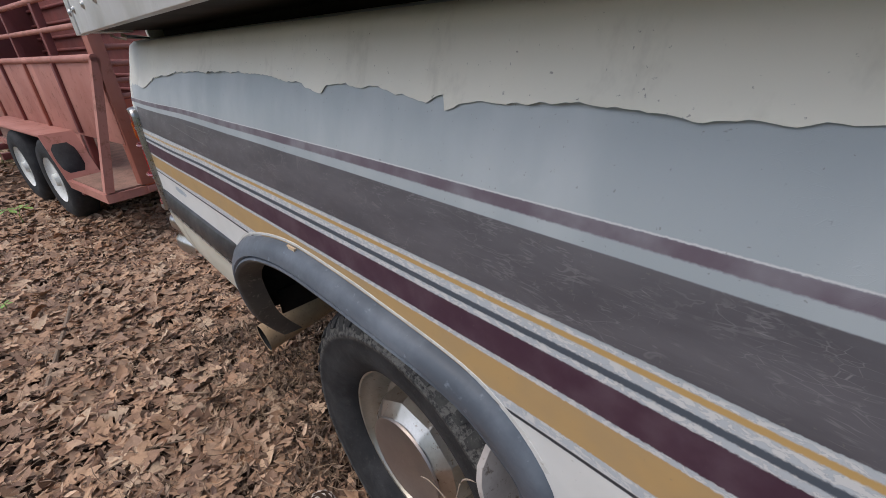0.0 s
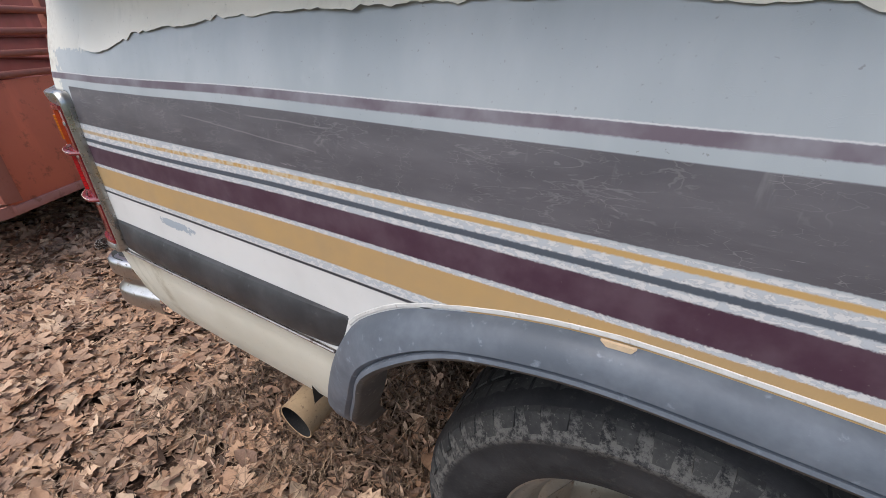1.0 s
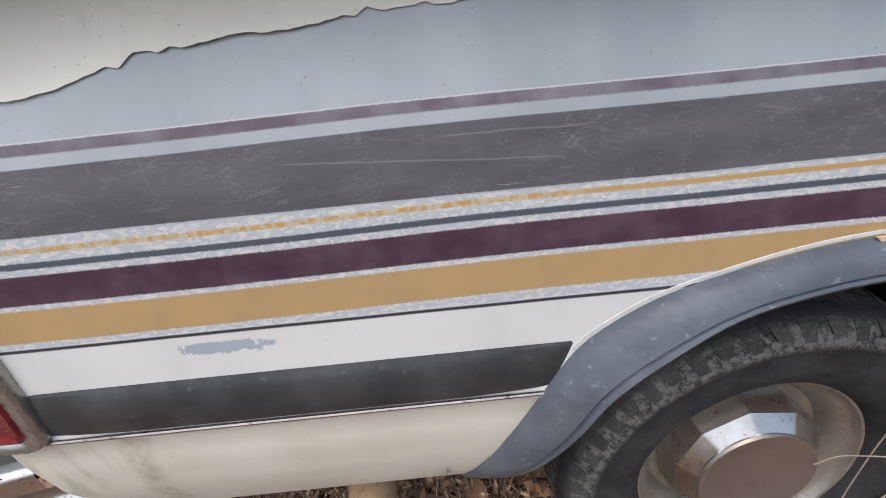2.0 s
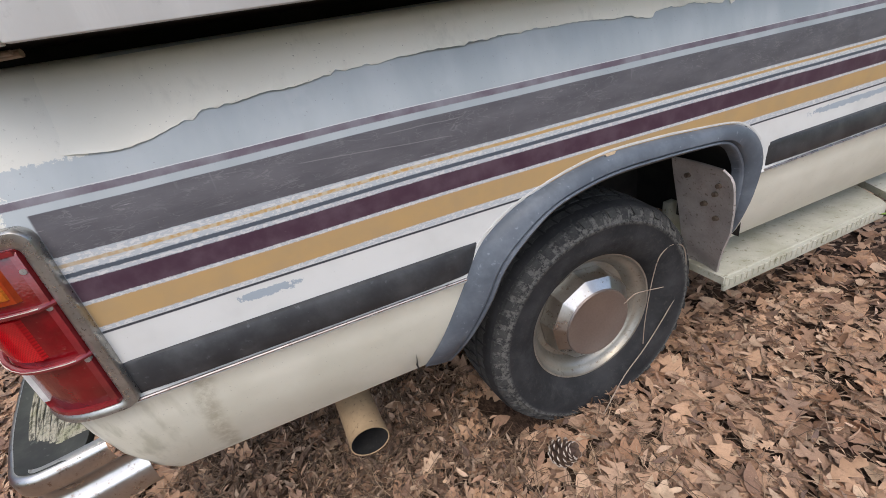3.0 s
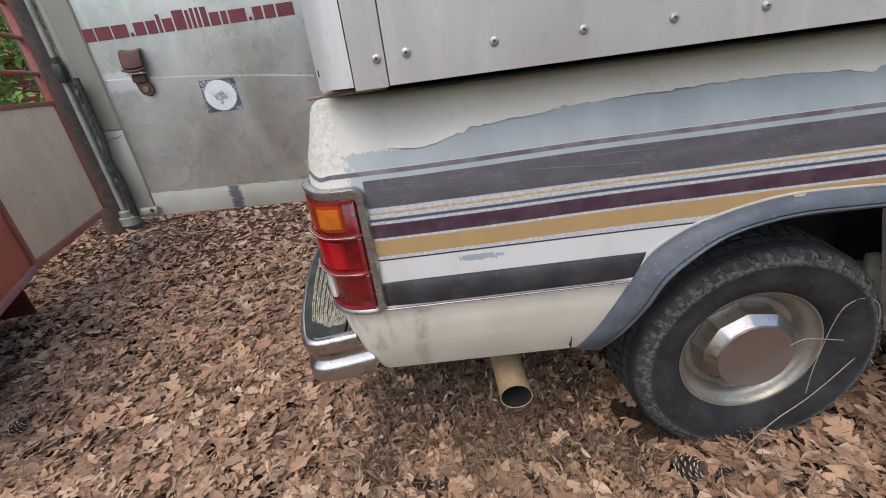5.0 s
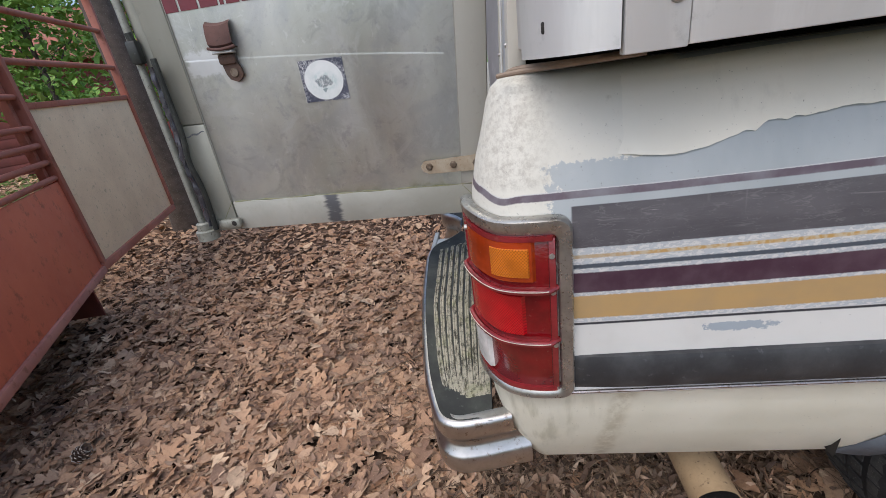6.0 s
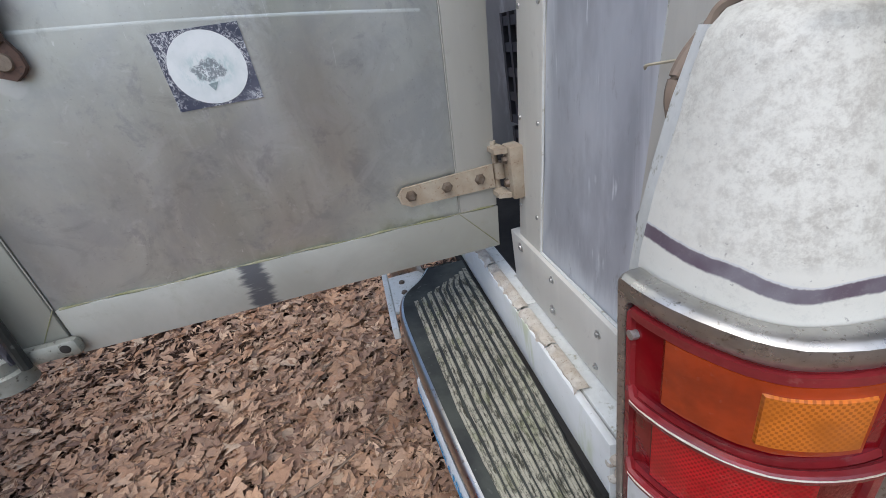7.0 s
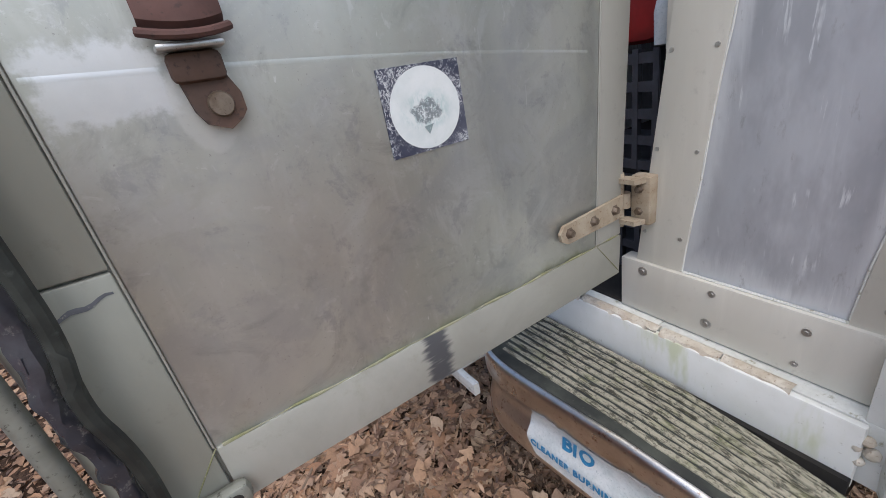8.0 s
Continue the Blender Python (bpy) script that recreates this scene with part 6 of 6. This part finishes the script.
for x in (0.02, 0.75, AL - 0.03):
    part("gate_post", block(x - 0.025, x + 0.025, 0.02, 0.065, 0.42, 2.2, 0.004), RAIL, endgate)
gd = (P - J).normalized()
gate = thing("trailer_gate", "open trailer gate of bare plywood in a red steel frame", "gate", m=Matrix.Translation(J) @ Matrix.Rotation(math.atan2(gd.y, gd.x), 4, "Z"))
GL = (P - J).length
part("plywood_panel", block(0.03, GL - 0.03, -0.008, 0.008, 0.44, 1.52, 0.001), BEIGE, gate, "bare beige plywood panel")
part("gate_frame", joined(block(0.0, GL, -0.025, 0.025, 0.38, 0.44, 0.004), block(GL - 0.045, GL, -0.03, 0.03, 0.44, 2.45, 0.004), block(0.0, 0.045, -0.03, 0.03, 0.44, 2.45, 0.004), block(0.0, GL, -0.02, 0.02, 1.52, 1.56, 0.004)), RAIL, gate, "red gate frame")
for z in (1.81, 2.12, 2.42):
    part("gate_rail", tube([(0.03, 0, z), (GL - 0.03, 0, z)], 0.022, 10), RAIL, gate)
part("gate_brace", tube([(GL, 0.0, 1.2), (GL + 0.25, 0.22, 0.42)], 0.02, 8), RAIL, gate)


# ---- leaf litter ----
def oak_leaf(rng, n=9, lobed=0.3, slim=0.15):
    """Half outline of a lobed leaf, unit length; returns verts (n,3) and faces, folded along the midrib and curled."""
    kind = rng.random()
    ts = np.linspace(0.0, 1.0, n)
    base = np.sin(np.pi * ts ** 0.85) ** 0.8 * (slim + 0.13 * rng.random() + 0.07 * (kind < lobed))
    fold, curl, bend, twist = rng.uniform(-0.25, 0.5), rng.uniform(-0.35, 0.6), rng.uniform(-0.35, 0.35), rng.uniform(-0.45, 0.45)
    mid = np.stack([ts, bend * np.sin(np.pi * ts) * 0.4, curl * (ts - 0.5) ** 2 - 0.02], 1)
    sides = []
    for sg in (-1, 1):
        w = base * (0.88 + 0.24 * rng.random(n))
        reach = np.zeros(n)
        if kind < lobed:
            lobes, phase = rng.uniform(2.6, 3.6), rng.uniform(-0.5, 0.5)
            wave = np.cos(2 * np.pi * (lobes * ts + phase))
            w = w * (0.86 + (0.36 + 0.2 * rng.random()) * wave)
            reach = 0.07 * wave * (ts < 0.95) * (ts > 0.05)
        w[0], w[-1] = 0.012, 0.0
        sides.append(np.stack([ts + reach, mid[:, 1] + sg * w, mid[:, 2] + w * fold + sg * w * twist * (ts - 0.5) + 0.02 * rng.standard_normal(n) * (w > 0.05)], 1))
    v = np.concatenate([mid, sides[0], sides[1]])
    f = []
    for i in range(n - 1):
        f += [(i, i + 1, n + i + 1, n + i), (i, 2 * n + i, 2 * n + i + 1, i + 1)]
    return v, f


rng = np.random.default_rng(11)
SHAPES = [oak_leaf(rng) for _ in range(40)]
FINE = [oak_leaf(rng, 17, 0.85) for _ in range(60)]
PLAIN = [oak_leaf(rng, 5, 0.0, 0.05) for _ in range(40)]
WIDE = [oak_leaf(rng, 5, 0.0, 0.18) for _ in range(40)]


def blocked(x, y):
    return (1.0 < x < 1.82 and 0.11 < y < 0.36) or math.hypot(x - 1.140, y + 0.045) < 0.055


def scatter(name, count, area, size, mat, lift, shapes, dens=None, tilt=0.35):
    vs, fs, n = [], [], 0
    x0, x1, y0, y1 = area
    done = 0
    while done < count:
        x, y = rng.uniform(x0, x1), rng.uniform(y0, y1)
        if blocked(x, y) or (dens and rng.random() > dens(x, y)):
            continue
        done += 1
        v, f = shapes[rng.integers(len(shapes))]
        s = rng.uniform(*size)
        e = Euler((rng.normal(0, tilt), rng.normal(0, tilt), rng.uniform(0, 6.283)))
        m = np.array(e.to_matrix())
        p = (v * s) @ m.T
        p[:, 2] -= p[:, 2].min() * 0.7
        p += (x, y, relief(x, y) + rng.uniform(*lift))
        vs.append(p)
        fs += [tuple(i + n for i in q) for q in f]
        n += len(p)
    me = bpy.data.meshes.new(name)
    me.from_pydata(np.concatenate(vs).tolist(), [], fs)
    me.materials.append(mat)
    me.shade_smooth()
    return new(name, me)


needle_bed = lambda x, y: (-0.05 < x + 0.3 * noise.noise((x * 2.5, y * 2.5, 5)) < 1.0 and 0.0 < y + 0.3 * noise.noise((x * 2.5, y * 2.5, 8)) < 1.3)
near = lambda x, y: 0.6 if needle_bed(x, y) else 1.0 if -2.6 < x < 2.6 and -1.3 < y < 2.2 else 0.85
under = lambda x, y: 0.6 if (0.3 < x < 3.2 and 0.25 < y < 1.8) else near(x, y)


def soft(x, y, box, w):
    """Share of leaves kept, falling off over w across the ragged border of a box."""
    q = 0.7 * w * noise.noise((x * 0.9, y * 0.9, 21))
    k = 1.0
    for d in (x - box[0], box[1] - x, y - box[2], box[3] - y):
        k *= min(1.0, max(0.0, (d + q) / w + 0.5))
    return k


yard = (-4.6, 4.2, -1.8, 4.6)
litter = scatter("leaf_litter", 22000, (-6.6, 6.2, -3.8, 6.6), (0.040, 0.110), LEAF, (-0.006, 0.016), SHAPES, lambda x, y: under(x, y) * soft(x, y, yard, 2.4), 0.27)
tagged(litter, "thick layer of dry brown oak leaves on the ground", "leaf litter", kind="stuff")
broad = scatter("leaf_litter", 7600, (-3.6, 3.9, -2.5, 3.2), (0.050, 0.122), LEAF, (0.0, 0.024), FINE, lambda x, y: (0.34 if needle_bed(x, y) else 1.0) * soft(x, y, (-2.4, 2.7, -1.3, 2.0), 1.4), 0.21)
tagged(broad, "broad dry tan oak leaves lying over the litter", "leaf litter", kind="stuff")
behind = scatter("leaf_litter", 3800, (-4.4, 0.1, -0.9, 2.8), (0.062, 0.136), LEAF, (0.0, 0.024), FINE, lambda x, y: soft(x, y, (-3.9, -0.3, -0.6, 2.4), 0.8), 0.22)
tagged(behind, "broad tan oak leaves heaped behind the truck", "leaf litter", kind="stuff")
small = scatter("leaf_litter", 40000, (-4.0, 4.0, -2.4, 3.6), (0.018, 0.062), LITTER, (-0.002, 0.032), PLAIN, lambda x, y: (1.0 if needle_bed(x, y) else under(x, y)) * soft(x, y, (-3.2, 3.2, -1.5, 3.0), 1.4), 0.42)
tagged(small, "broken small dry leaf pieces on the ground", "leaf litter", kind="stuff")
far = scatter("leaf_litter", 27000, (-14, 8, -7, 16), (0.08, 0.17), LEAF, (-0.006, 0.012), WIDE, lambda x, y: 1.0 - soft(x, y, yard, 2.4))
tagged(far, "dry leaves spread through the yard beyond", "leaf litter", kind="stuff")
bed = scatter("leaf_litter", 11000, (-0.6, 1.7, -0.7, 1.6), (0.018, 0.060), CRUMBS, (0.0, 0.030), PLAIN, lambda x, y: (1.0 if needle_bed(x, y) else 0.12) * soft(x, y, (-0.3, 1.3, -0.3, 1.4), 0.5), 0.7)
tagged(bed, "dark broken leaf crumbs beside the truck", "leaf litter", kind="stuff")
NEEDLES = []
for k in range(10):
    b, c = rng.uniform(-0.12, 0.12), rng.uniform(0, 0.10)
    ts = np.linspace(0, 1, 4)
    mid = np.stack([ts, b * np.sin(np.pi * ts), c * np.sin(np.pi * ts)], 1)
    NEEDLES.append((np.concatenate([mid + (0, 0.010, 0), mid - (0, 0.010, 0)]), [(i, i + 1, 5 + i, 4 + i) for i in range(3)]))
dens = lambda x, y: (0.55 if needle_bed(x, y) and y < 0.9 else 0.35 if (-0.2 < x < 1.2 and -0.16 < y < 0.9) else (0.5 if (0.7 < x < 1.5 and -0.22 < y < 0.16) else 0.2 if (0.6 < x < 2.6 and -0.6 < y < 0.6) else 0.09)) * (0.6 + 0.8 * noise.noise((x * 3, y * 3, 9))) * soft(x, y, (-2.4, 3.0, -1.3, 2.4), 0.9)
needles = scatter("pine_needles", 11500, (-3.2, 3.8, -2.1, 3.2), (0.05, 0.13), NEEDLE, (0.004, 0.042), NEEDLES, dens, 0.2)
tagged(needles, "scattered brown pine needles over the leaves", "pine needles", kind="stuff")

# larger single leaves on top of the litter
BIG = []
for i in range(14):
    me = bpy.data.meshes.new("fallen_leaf")
    v, f = FINE[i]
    me.from_pydata((v * (1.0, 1.0, 0.8)).tolist(), [], f)
    me.materials.append(LEAF)
    me.shade_smooth()
    BIG.append(me)
for k in range(260):
    x, y = rng.uniform(-1.6, 2.4), rng.uniform(-0.9, 1.5)
    if blocked(x, y):
        continue
    ob = new("leaf", BIG[int(rng.integers(14))])
    s = rng.uniform(0.075, 0.13)
    ob.matrix_world = Matrix.LocRotScale((x, y, relief(x, y) + 0.022), Euler((rng.normal(0, 0.25), rng.normal(0, 0.25), rng.uniform(0, 6.28))), (s, s, s))
    ob.parent = litter


# ---- pine cones and sticks ----
def cone(x, y, r, rz):
    c = thing("pine_cone", "open brown pine cone lying on the leaves", "pine cone", "pine cones")
    m = Matrix.Translation((x, y, relief(x, y) + 0.028 + r * 0.9)) @ pose(0, 0, 0, 48, 0, rz)
    core = part("core", moved(lathe([(0.0001, -r * 1.5), (r * 0.45, -r), (r * 0.5, 0), (r * 0.3, r), (0.0001, r * 1.5)], 10, (0, 0, 0), "z"), m), RUST, c)
    g, tips = [], []
    for k in range(60):
        a, t = k * 2.39996, k / 60
        z, rr = (-1.3 + 2.6 * t) * r, r * (0.55 + 0.55 * math.sin(math.pi * min(1, t * 1.15 + 0.08)))
        o = Vector((math.cos(a), math.sin(a), 0))
        u = Vector((-o.y, o.x, 0))
        w = r * 0.26
        q0, q1 = o * r * 0.3 + Vector((0, 0, z - r * 0.1)), o * rr + Vector((0, 0, z + r * 0.22))
        g.append(([q0 + u * w * 0.4, q0 - u * w * 0.4, q1 - u * w, q1 + o * r * 0.14, q1 + u * w, q1 + Vector((0, 0, -r * 0.16))], [(0, 1, 2, 3), (0, 3, 4), (1, 0, 5), (0, 4, 5), (1, 5, 2)]))
        tips.append(([q1 - u * w * 1.02 + o * 0.0006, q1 + o * r * 0.155, q1 + u * w * 1.02 + o * 0.0006, q1 + Vector((0, 0, -r * 0.165)) + o * 0.0008, q1 + o * r * 0.05 + Vector((0, 0, r * 0.07))], [(0, 3, 2, 1), (0, 1, 4), (1, 2, 4)]))
    part("scale_cover", moved(joined(*g), m), CONE, c, smooth=0)
    part("scale_tip", moved(joined(*tips), m), CONETIP, c, "pale weathered scale tips", smooth=0)


cone(1.140, -0.03, 0.040, 30)
cone(-1.87, 0.54, 0.034, 100)
can = thing("litter_scrap", "small crumpled silver foil scrap on the leaves", "litter")
part("scrap", block(0.985, 1.035, -0.560, -0.545, 0.035, 0.043, 0.003), SCREW, can)


def stick(pts, r):
    s = thing("stick", "thin dry fallen stick on the leaves", "stick", "fallen sticks")
    pts = [(x, y, relief(x, y) + 0.022 + z) for x, y, z in pts]
    part("stick", tube(curve_points(pts, 5), r, 7), TWIG, s)


stick(((-1.55, -0.38, 0.0), (-1.17, -0.45, 0.005), (-0.75, -0.53, 0.01), (-0.28, -0.635, 0.0)), 0.011)
stick(((-0.62, 1.66, 0.0), (-0.69, 1.58, 0.01), (-0.76, 1.51, 0.0)), 0.007)
stick(((-0.24, 0.46, 0.0), (-0.32, 0.38, 0.01), (-0.42, 0.28, 0.0)), 0.006)
stick(((0.20, -0.10, 0.0), (0.02, 0.06, 0.012), (-0.15, 0.20, 0.004)), 0.005)
stick(((-0.35, 1.2, 0.0), (-0.60, 1.0, 0.01), (-0.80, 0.94, 0.0)), 0.005)
for k in range(14):
    x, y, a, l = rng.uniform(-2, 2.3), rng.uniform(-0.9, 2.0), rng.uniform(0, 6.28), rng.uniform(0.08, 0.2)
    stick(((x, y, 0), (x + l * math.cos(a), y + l * math.sin(a), 0.006), (x + 2 * l * math.cos(a + 0.2), y + 2 * l * math.sin(a + 0.2), 0)), rng.uniform(0.002, 0.004))
vine = thing("dry_vine", "thin dry vine stem leaning on the tyre", "vine")
part("stem", joined(tube(curve_points([(1.637, 0.105, 0.53), (1.655, 0.105, 0.565), (1.70, 0.105, 0.588), (1.765, 0.107, 0.55), (1.784, 0.108, 0.42), (1.72, 0.105, 0.31), (1.613, 0.100, 0.18), (1.50, 0.085, 0.10), (1.36, 0.03, 0.04)], 6), 0.0020, 6),
                    tube(curve_points([(1.637, 0.105, 0.53), (1.622, 0.105, 0.45), (1.606, 0.104, 0.31), (1.603, 0.102, 0.20)], 6), 0.0016, 6),
                    tube(curve_points([(1.505, 0.105, 0.425), (1.54, 0.10, 0.45), (1.582, 0.10, 0.447), (1.676, 0.10, 0.428)], 6), 0.0017, 6)), PALETWIG, vine)


# ---- green seedlings ----
def seedling(x, y, whorls, seed):
    """Stem, a twig to each whorl, and leaves broadest towards their tips; whorls are (x, y, z, leaves, leaf length)."""
    r = random.Random(seed)
    p = thing("seedling", "fresh green broad-leaved seedling growing through the dry leaves", "plant", "green seedlings")
    base = Vector((x, y, relief(x, y) - 0.01))
    knee = base + Vector((0, 0, 0.62 * sum(q[2] for q in whorls) / len(whorls)))
    part("stem", tube([base, base.lerp(knee, 0.5) + Vector((0.004, 0.003, 0)), knee], 0.0035, 6), GREEN, p)
    for wx, wy, wz, count, size in whorls:
        node = Vector((wx, wy, wz))
        part("twig", tube(curve_points([knee, knee.lerp(node, 0.5) + Vector((0.01, 0.0, 0.02)), node], 5), 0.0022, 5), GREEN, p)
        turn = r.uniform(0, 6.28)
        for k in range(count):
            h = turn + 6.283 * k / count + r.uniform(-0.35, 0.35)
            d = Vector((math.cos(h), math.sin(h), r.uniform(-0.1, 0.55))).normalized()
            u = d.cross(Vector((0, 0, 1))).normalized()
            w = u.cross(d)
            l = size * r.uniform(0.7, 1.15)
            n = 8

            def at(i, j):
                t = i / n
                half = 0.21 * l * math.sin(math.pi * t ** 1.45) * (1 if t < 1 else 0) + 0.012 * l * (1 - t)
                sag = -0.22 * l * t * t + 0.015 * l * math.sin(9 * t) * abs(j - 2)
                return node + d * (0.06 * l + 0.94 * l * t) + u * half * (j - 2) / 2 + w * (0.18 * half * abs(j - 2) / 2) + Vector((0, 0, sag))

            part("leaf", joined(grid(at, n + 1, 5), tube([node, node + d * 0.08 * l], 0.0016, 5)), GREEN, p)


seedling(1.84, -0.98, ((1.446, -0.600, 0.983, 6, 0.125), (1.55, -0.665, 0.965, 6, 0.12), (1.66, -0.70, 0.975, 5, 0.12)), 3)
seedling(1.50, -1.12, ((1.05, -0.856, 1.116, 5, 0.036), (1.085, -0.885, 1.092, 6, 0.040), (1.062, -0.880, 1.112, 6, 0.038), (1.10, -0.895, 1.112, 6, 0.040), (1.16, -0.925, 1.11, 6, 0.045)), 6)
seedling(1.56, -1.02, ((1.135, -0.844, 0.985, 5, 0.052), (1.165, -0.876, 0.962, 6, 0.055), (1.27, -0.91, 0.98, 5, 0.06)), 5)
seedling(-3.3, -0.62, ((-3.26, -0.58, 0.15, 6, 0.09), (-3.36, -0.68, 0.13, 5, 0.09)), 12)
seedling(-4.0, -0.95, ((-3.94, -0.9, 0.20, 6, 0.12), (-4.06, -1.0, 0.18, 6, 0.12)), 15)
seedling(-1.35, -0.75, ((-1.35, -0.75, 0.05, 4, 0.05),), 18)


# ---- yard beyond ----
def tree(x, y, r, h, seed, label, crown_z=3.0, leaves=900, spread=2.0, size=(0.05, 0.11)):
    q = random.Random(seed)
    t = thing("tree", label, "tree", "yard trees")
    path = [(x + 0.05 * math.sin(k), y + 0.05 * math.cos(1.3 * k), -0.1 + h * k / 8) for k in range(9)]
    part("trunk", tube(curve_points(path, 3), [r * (1.25 - 0.25 * min(1, i / 3)) * (1 - 0.6 * i / 25) for i in range(25)], 14), BARK, t)
    limbs, vs, fs = [], [], []
    for k in range(9):
        a, z = k * 2.4, crown_z + (h - crown_z) * k / 10
        e = Vector((x + spread * math.cos(a) * q.uniform(0.5, 1), y + spread * math.sin(a) * q.uniform(0.5, 1), z + q.uniform(0.3, 1.0)))
        limbs.append(tube([(x, y, z), tuple(Vector((x, y, z)).lerp(e, 0.5) + Vector((0, 0, 0.1))), tuple(e)], [r * 0.3, r * 0.18, r * 0.06], 7))
        for _ in range(leaves // 9):
            c = Vector((x, y, z)).lerp(e, q.uniform(0.3, 1.1)) + Vector((q.gauss(0, 0.25), q.gauss(0, 0.25), q.gauss(0, 0.2)))
            s, m = q.uniform(*size), Euler((q.uniform(-1, 1), q.uniform(-1, 1), q.uniform(0, 6.3))).to_matrix()
            n = len(vs)
            vs += [tuple(c + m @ Vector(p) * s) for p in ((0, 0, 0), (0.5, 0.3, 0.1), (1, 0, 0), (0.5, -0.3, 0.1))]
            fs.append((n, n + 1, n + 2, n + 3))
    part("limbs", joined(*limbs), BARK, t)
    part("crown", (vs, fs), GREEN, t, smooth=0)


tree(-3.75, 3.95, 0.17, 7, 1, "dark lichen-spotted tree trunk behind the trailer gate", 5.2, 500, 1.4)
tree(-6.2, 5.4, 0.05, 3.4, 2, "slim young tree with bright green leaves", 1.2, 2200, 1.0, (0.08, 0.17))
tree(-7.6, 6.6, 0.06, 4.0, 3, "slim young tree with bright green leaves", 1.3, 2200, 1.2, (0.08, 0.17))
tree(-6.4, 7.6, 0.05, 3.6, 4, "slim young tree with bright green leaves", 1.1, 2200, 1.1, (0.08, 0.17))
tree(-8.6, 4.4, 0.05, 3.6, 21, "slim young tree with bright green leaves", 0.9, 2200, 1.2, (0.08, 0.17))
tree(-9.5, 5.2, 0.09, 6.0, 5, "young broad-leaved tree with bright green leaves", 1.6, 900, 1.6)
tree(-6.3, -1.6, 0.10, 7.0, 6, "young broad-leaved tree with bright green leaves", 2.2, 700, 1.6)
barn = thing("barn", "long red barn with lapped board walls beyond the yard", "barn", m=pose(-12.5, 12.5, 0, 0, 0, 46))
part("wall", block(-9, 9, 0, 5, 0, 3.2, 0.01), DARKRED, barn)
for k in range(12):
    part("board", block(-9, 9, -0.03, 0.0, 0.1 + 0.25 * k, 0.1 + 0.25 * k + 0.235, 0.004), DARKRED, barn)
part("roof", slab([(-9.3, -0.5, 3.0), (9.3, -0.5, 3.0), (9.3, 2.5, 4.8), (-9.3, 2.5, 4.8)], (0, 0, 0.08)), RAIL, barn)
part("roof", slab([(-9.3, 5.5, 3.0), (9.3, 5.5, 3.0), (9.3, 2.5, 4.8), (-9.3, 2.5, 4.8)], (0, 0, 0.08)), RAIL, barn)
vs, fs = [], []
q = random.Random(77)
for k in range(7600):
    a = q.uniform(-1.75, 3.45)   # unseen gap left to the south-west so bright sky reflects in the door
    R = q.uniform(24, 34)
    # trees past 2.3 rad are halved in height, which lets in more sky light
    c = Vector((R * math.cos(a), R * math.sin(a), abs(q.gauss(4, 3.0)) * (0.6 + 0.5 * noise.noise((a * 6, 0, 0))) * (0.5 if a > 2.3 else 1.0)))
    m = Euler((q.uniform(-1, 1), q.uniform(-1, 1), q.uniform(0, 6.3))).to_matrix()
    s = q.uniform(0.4, 1.0)
    n = len(vs)
    vs += [tuple(c + m @ Vector(p) * s) for p in ((0, 0, 0), (0.5, 0.35, 0.2), (1, 0, 0), (0.5, -0.35, 0.2))]
    fs.append((n, n + 1, n + 2, n + 3))
wood = part("woodland", (vs, fs), GREEN, None, smooth=0)
tagged(wood, "ring of spring-green woodland round the yard", "woods", kind="stuff")
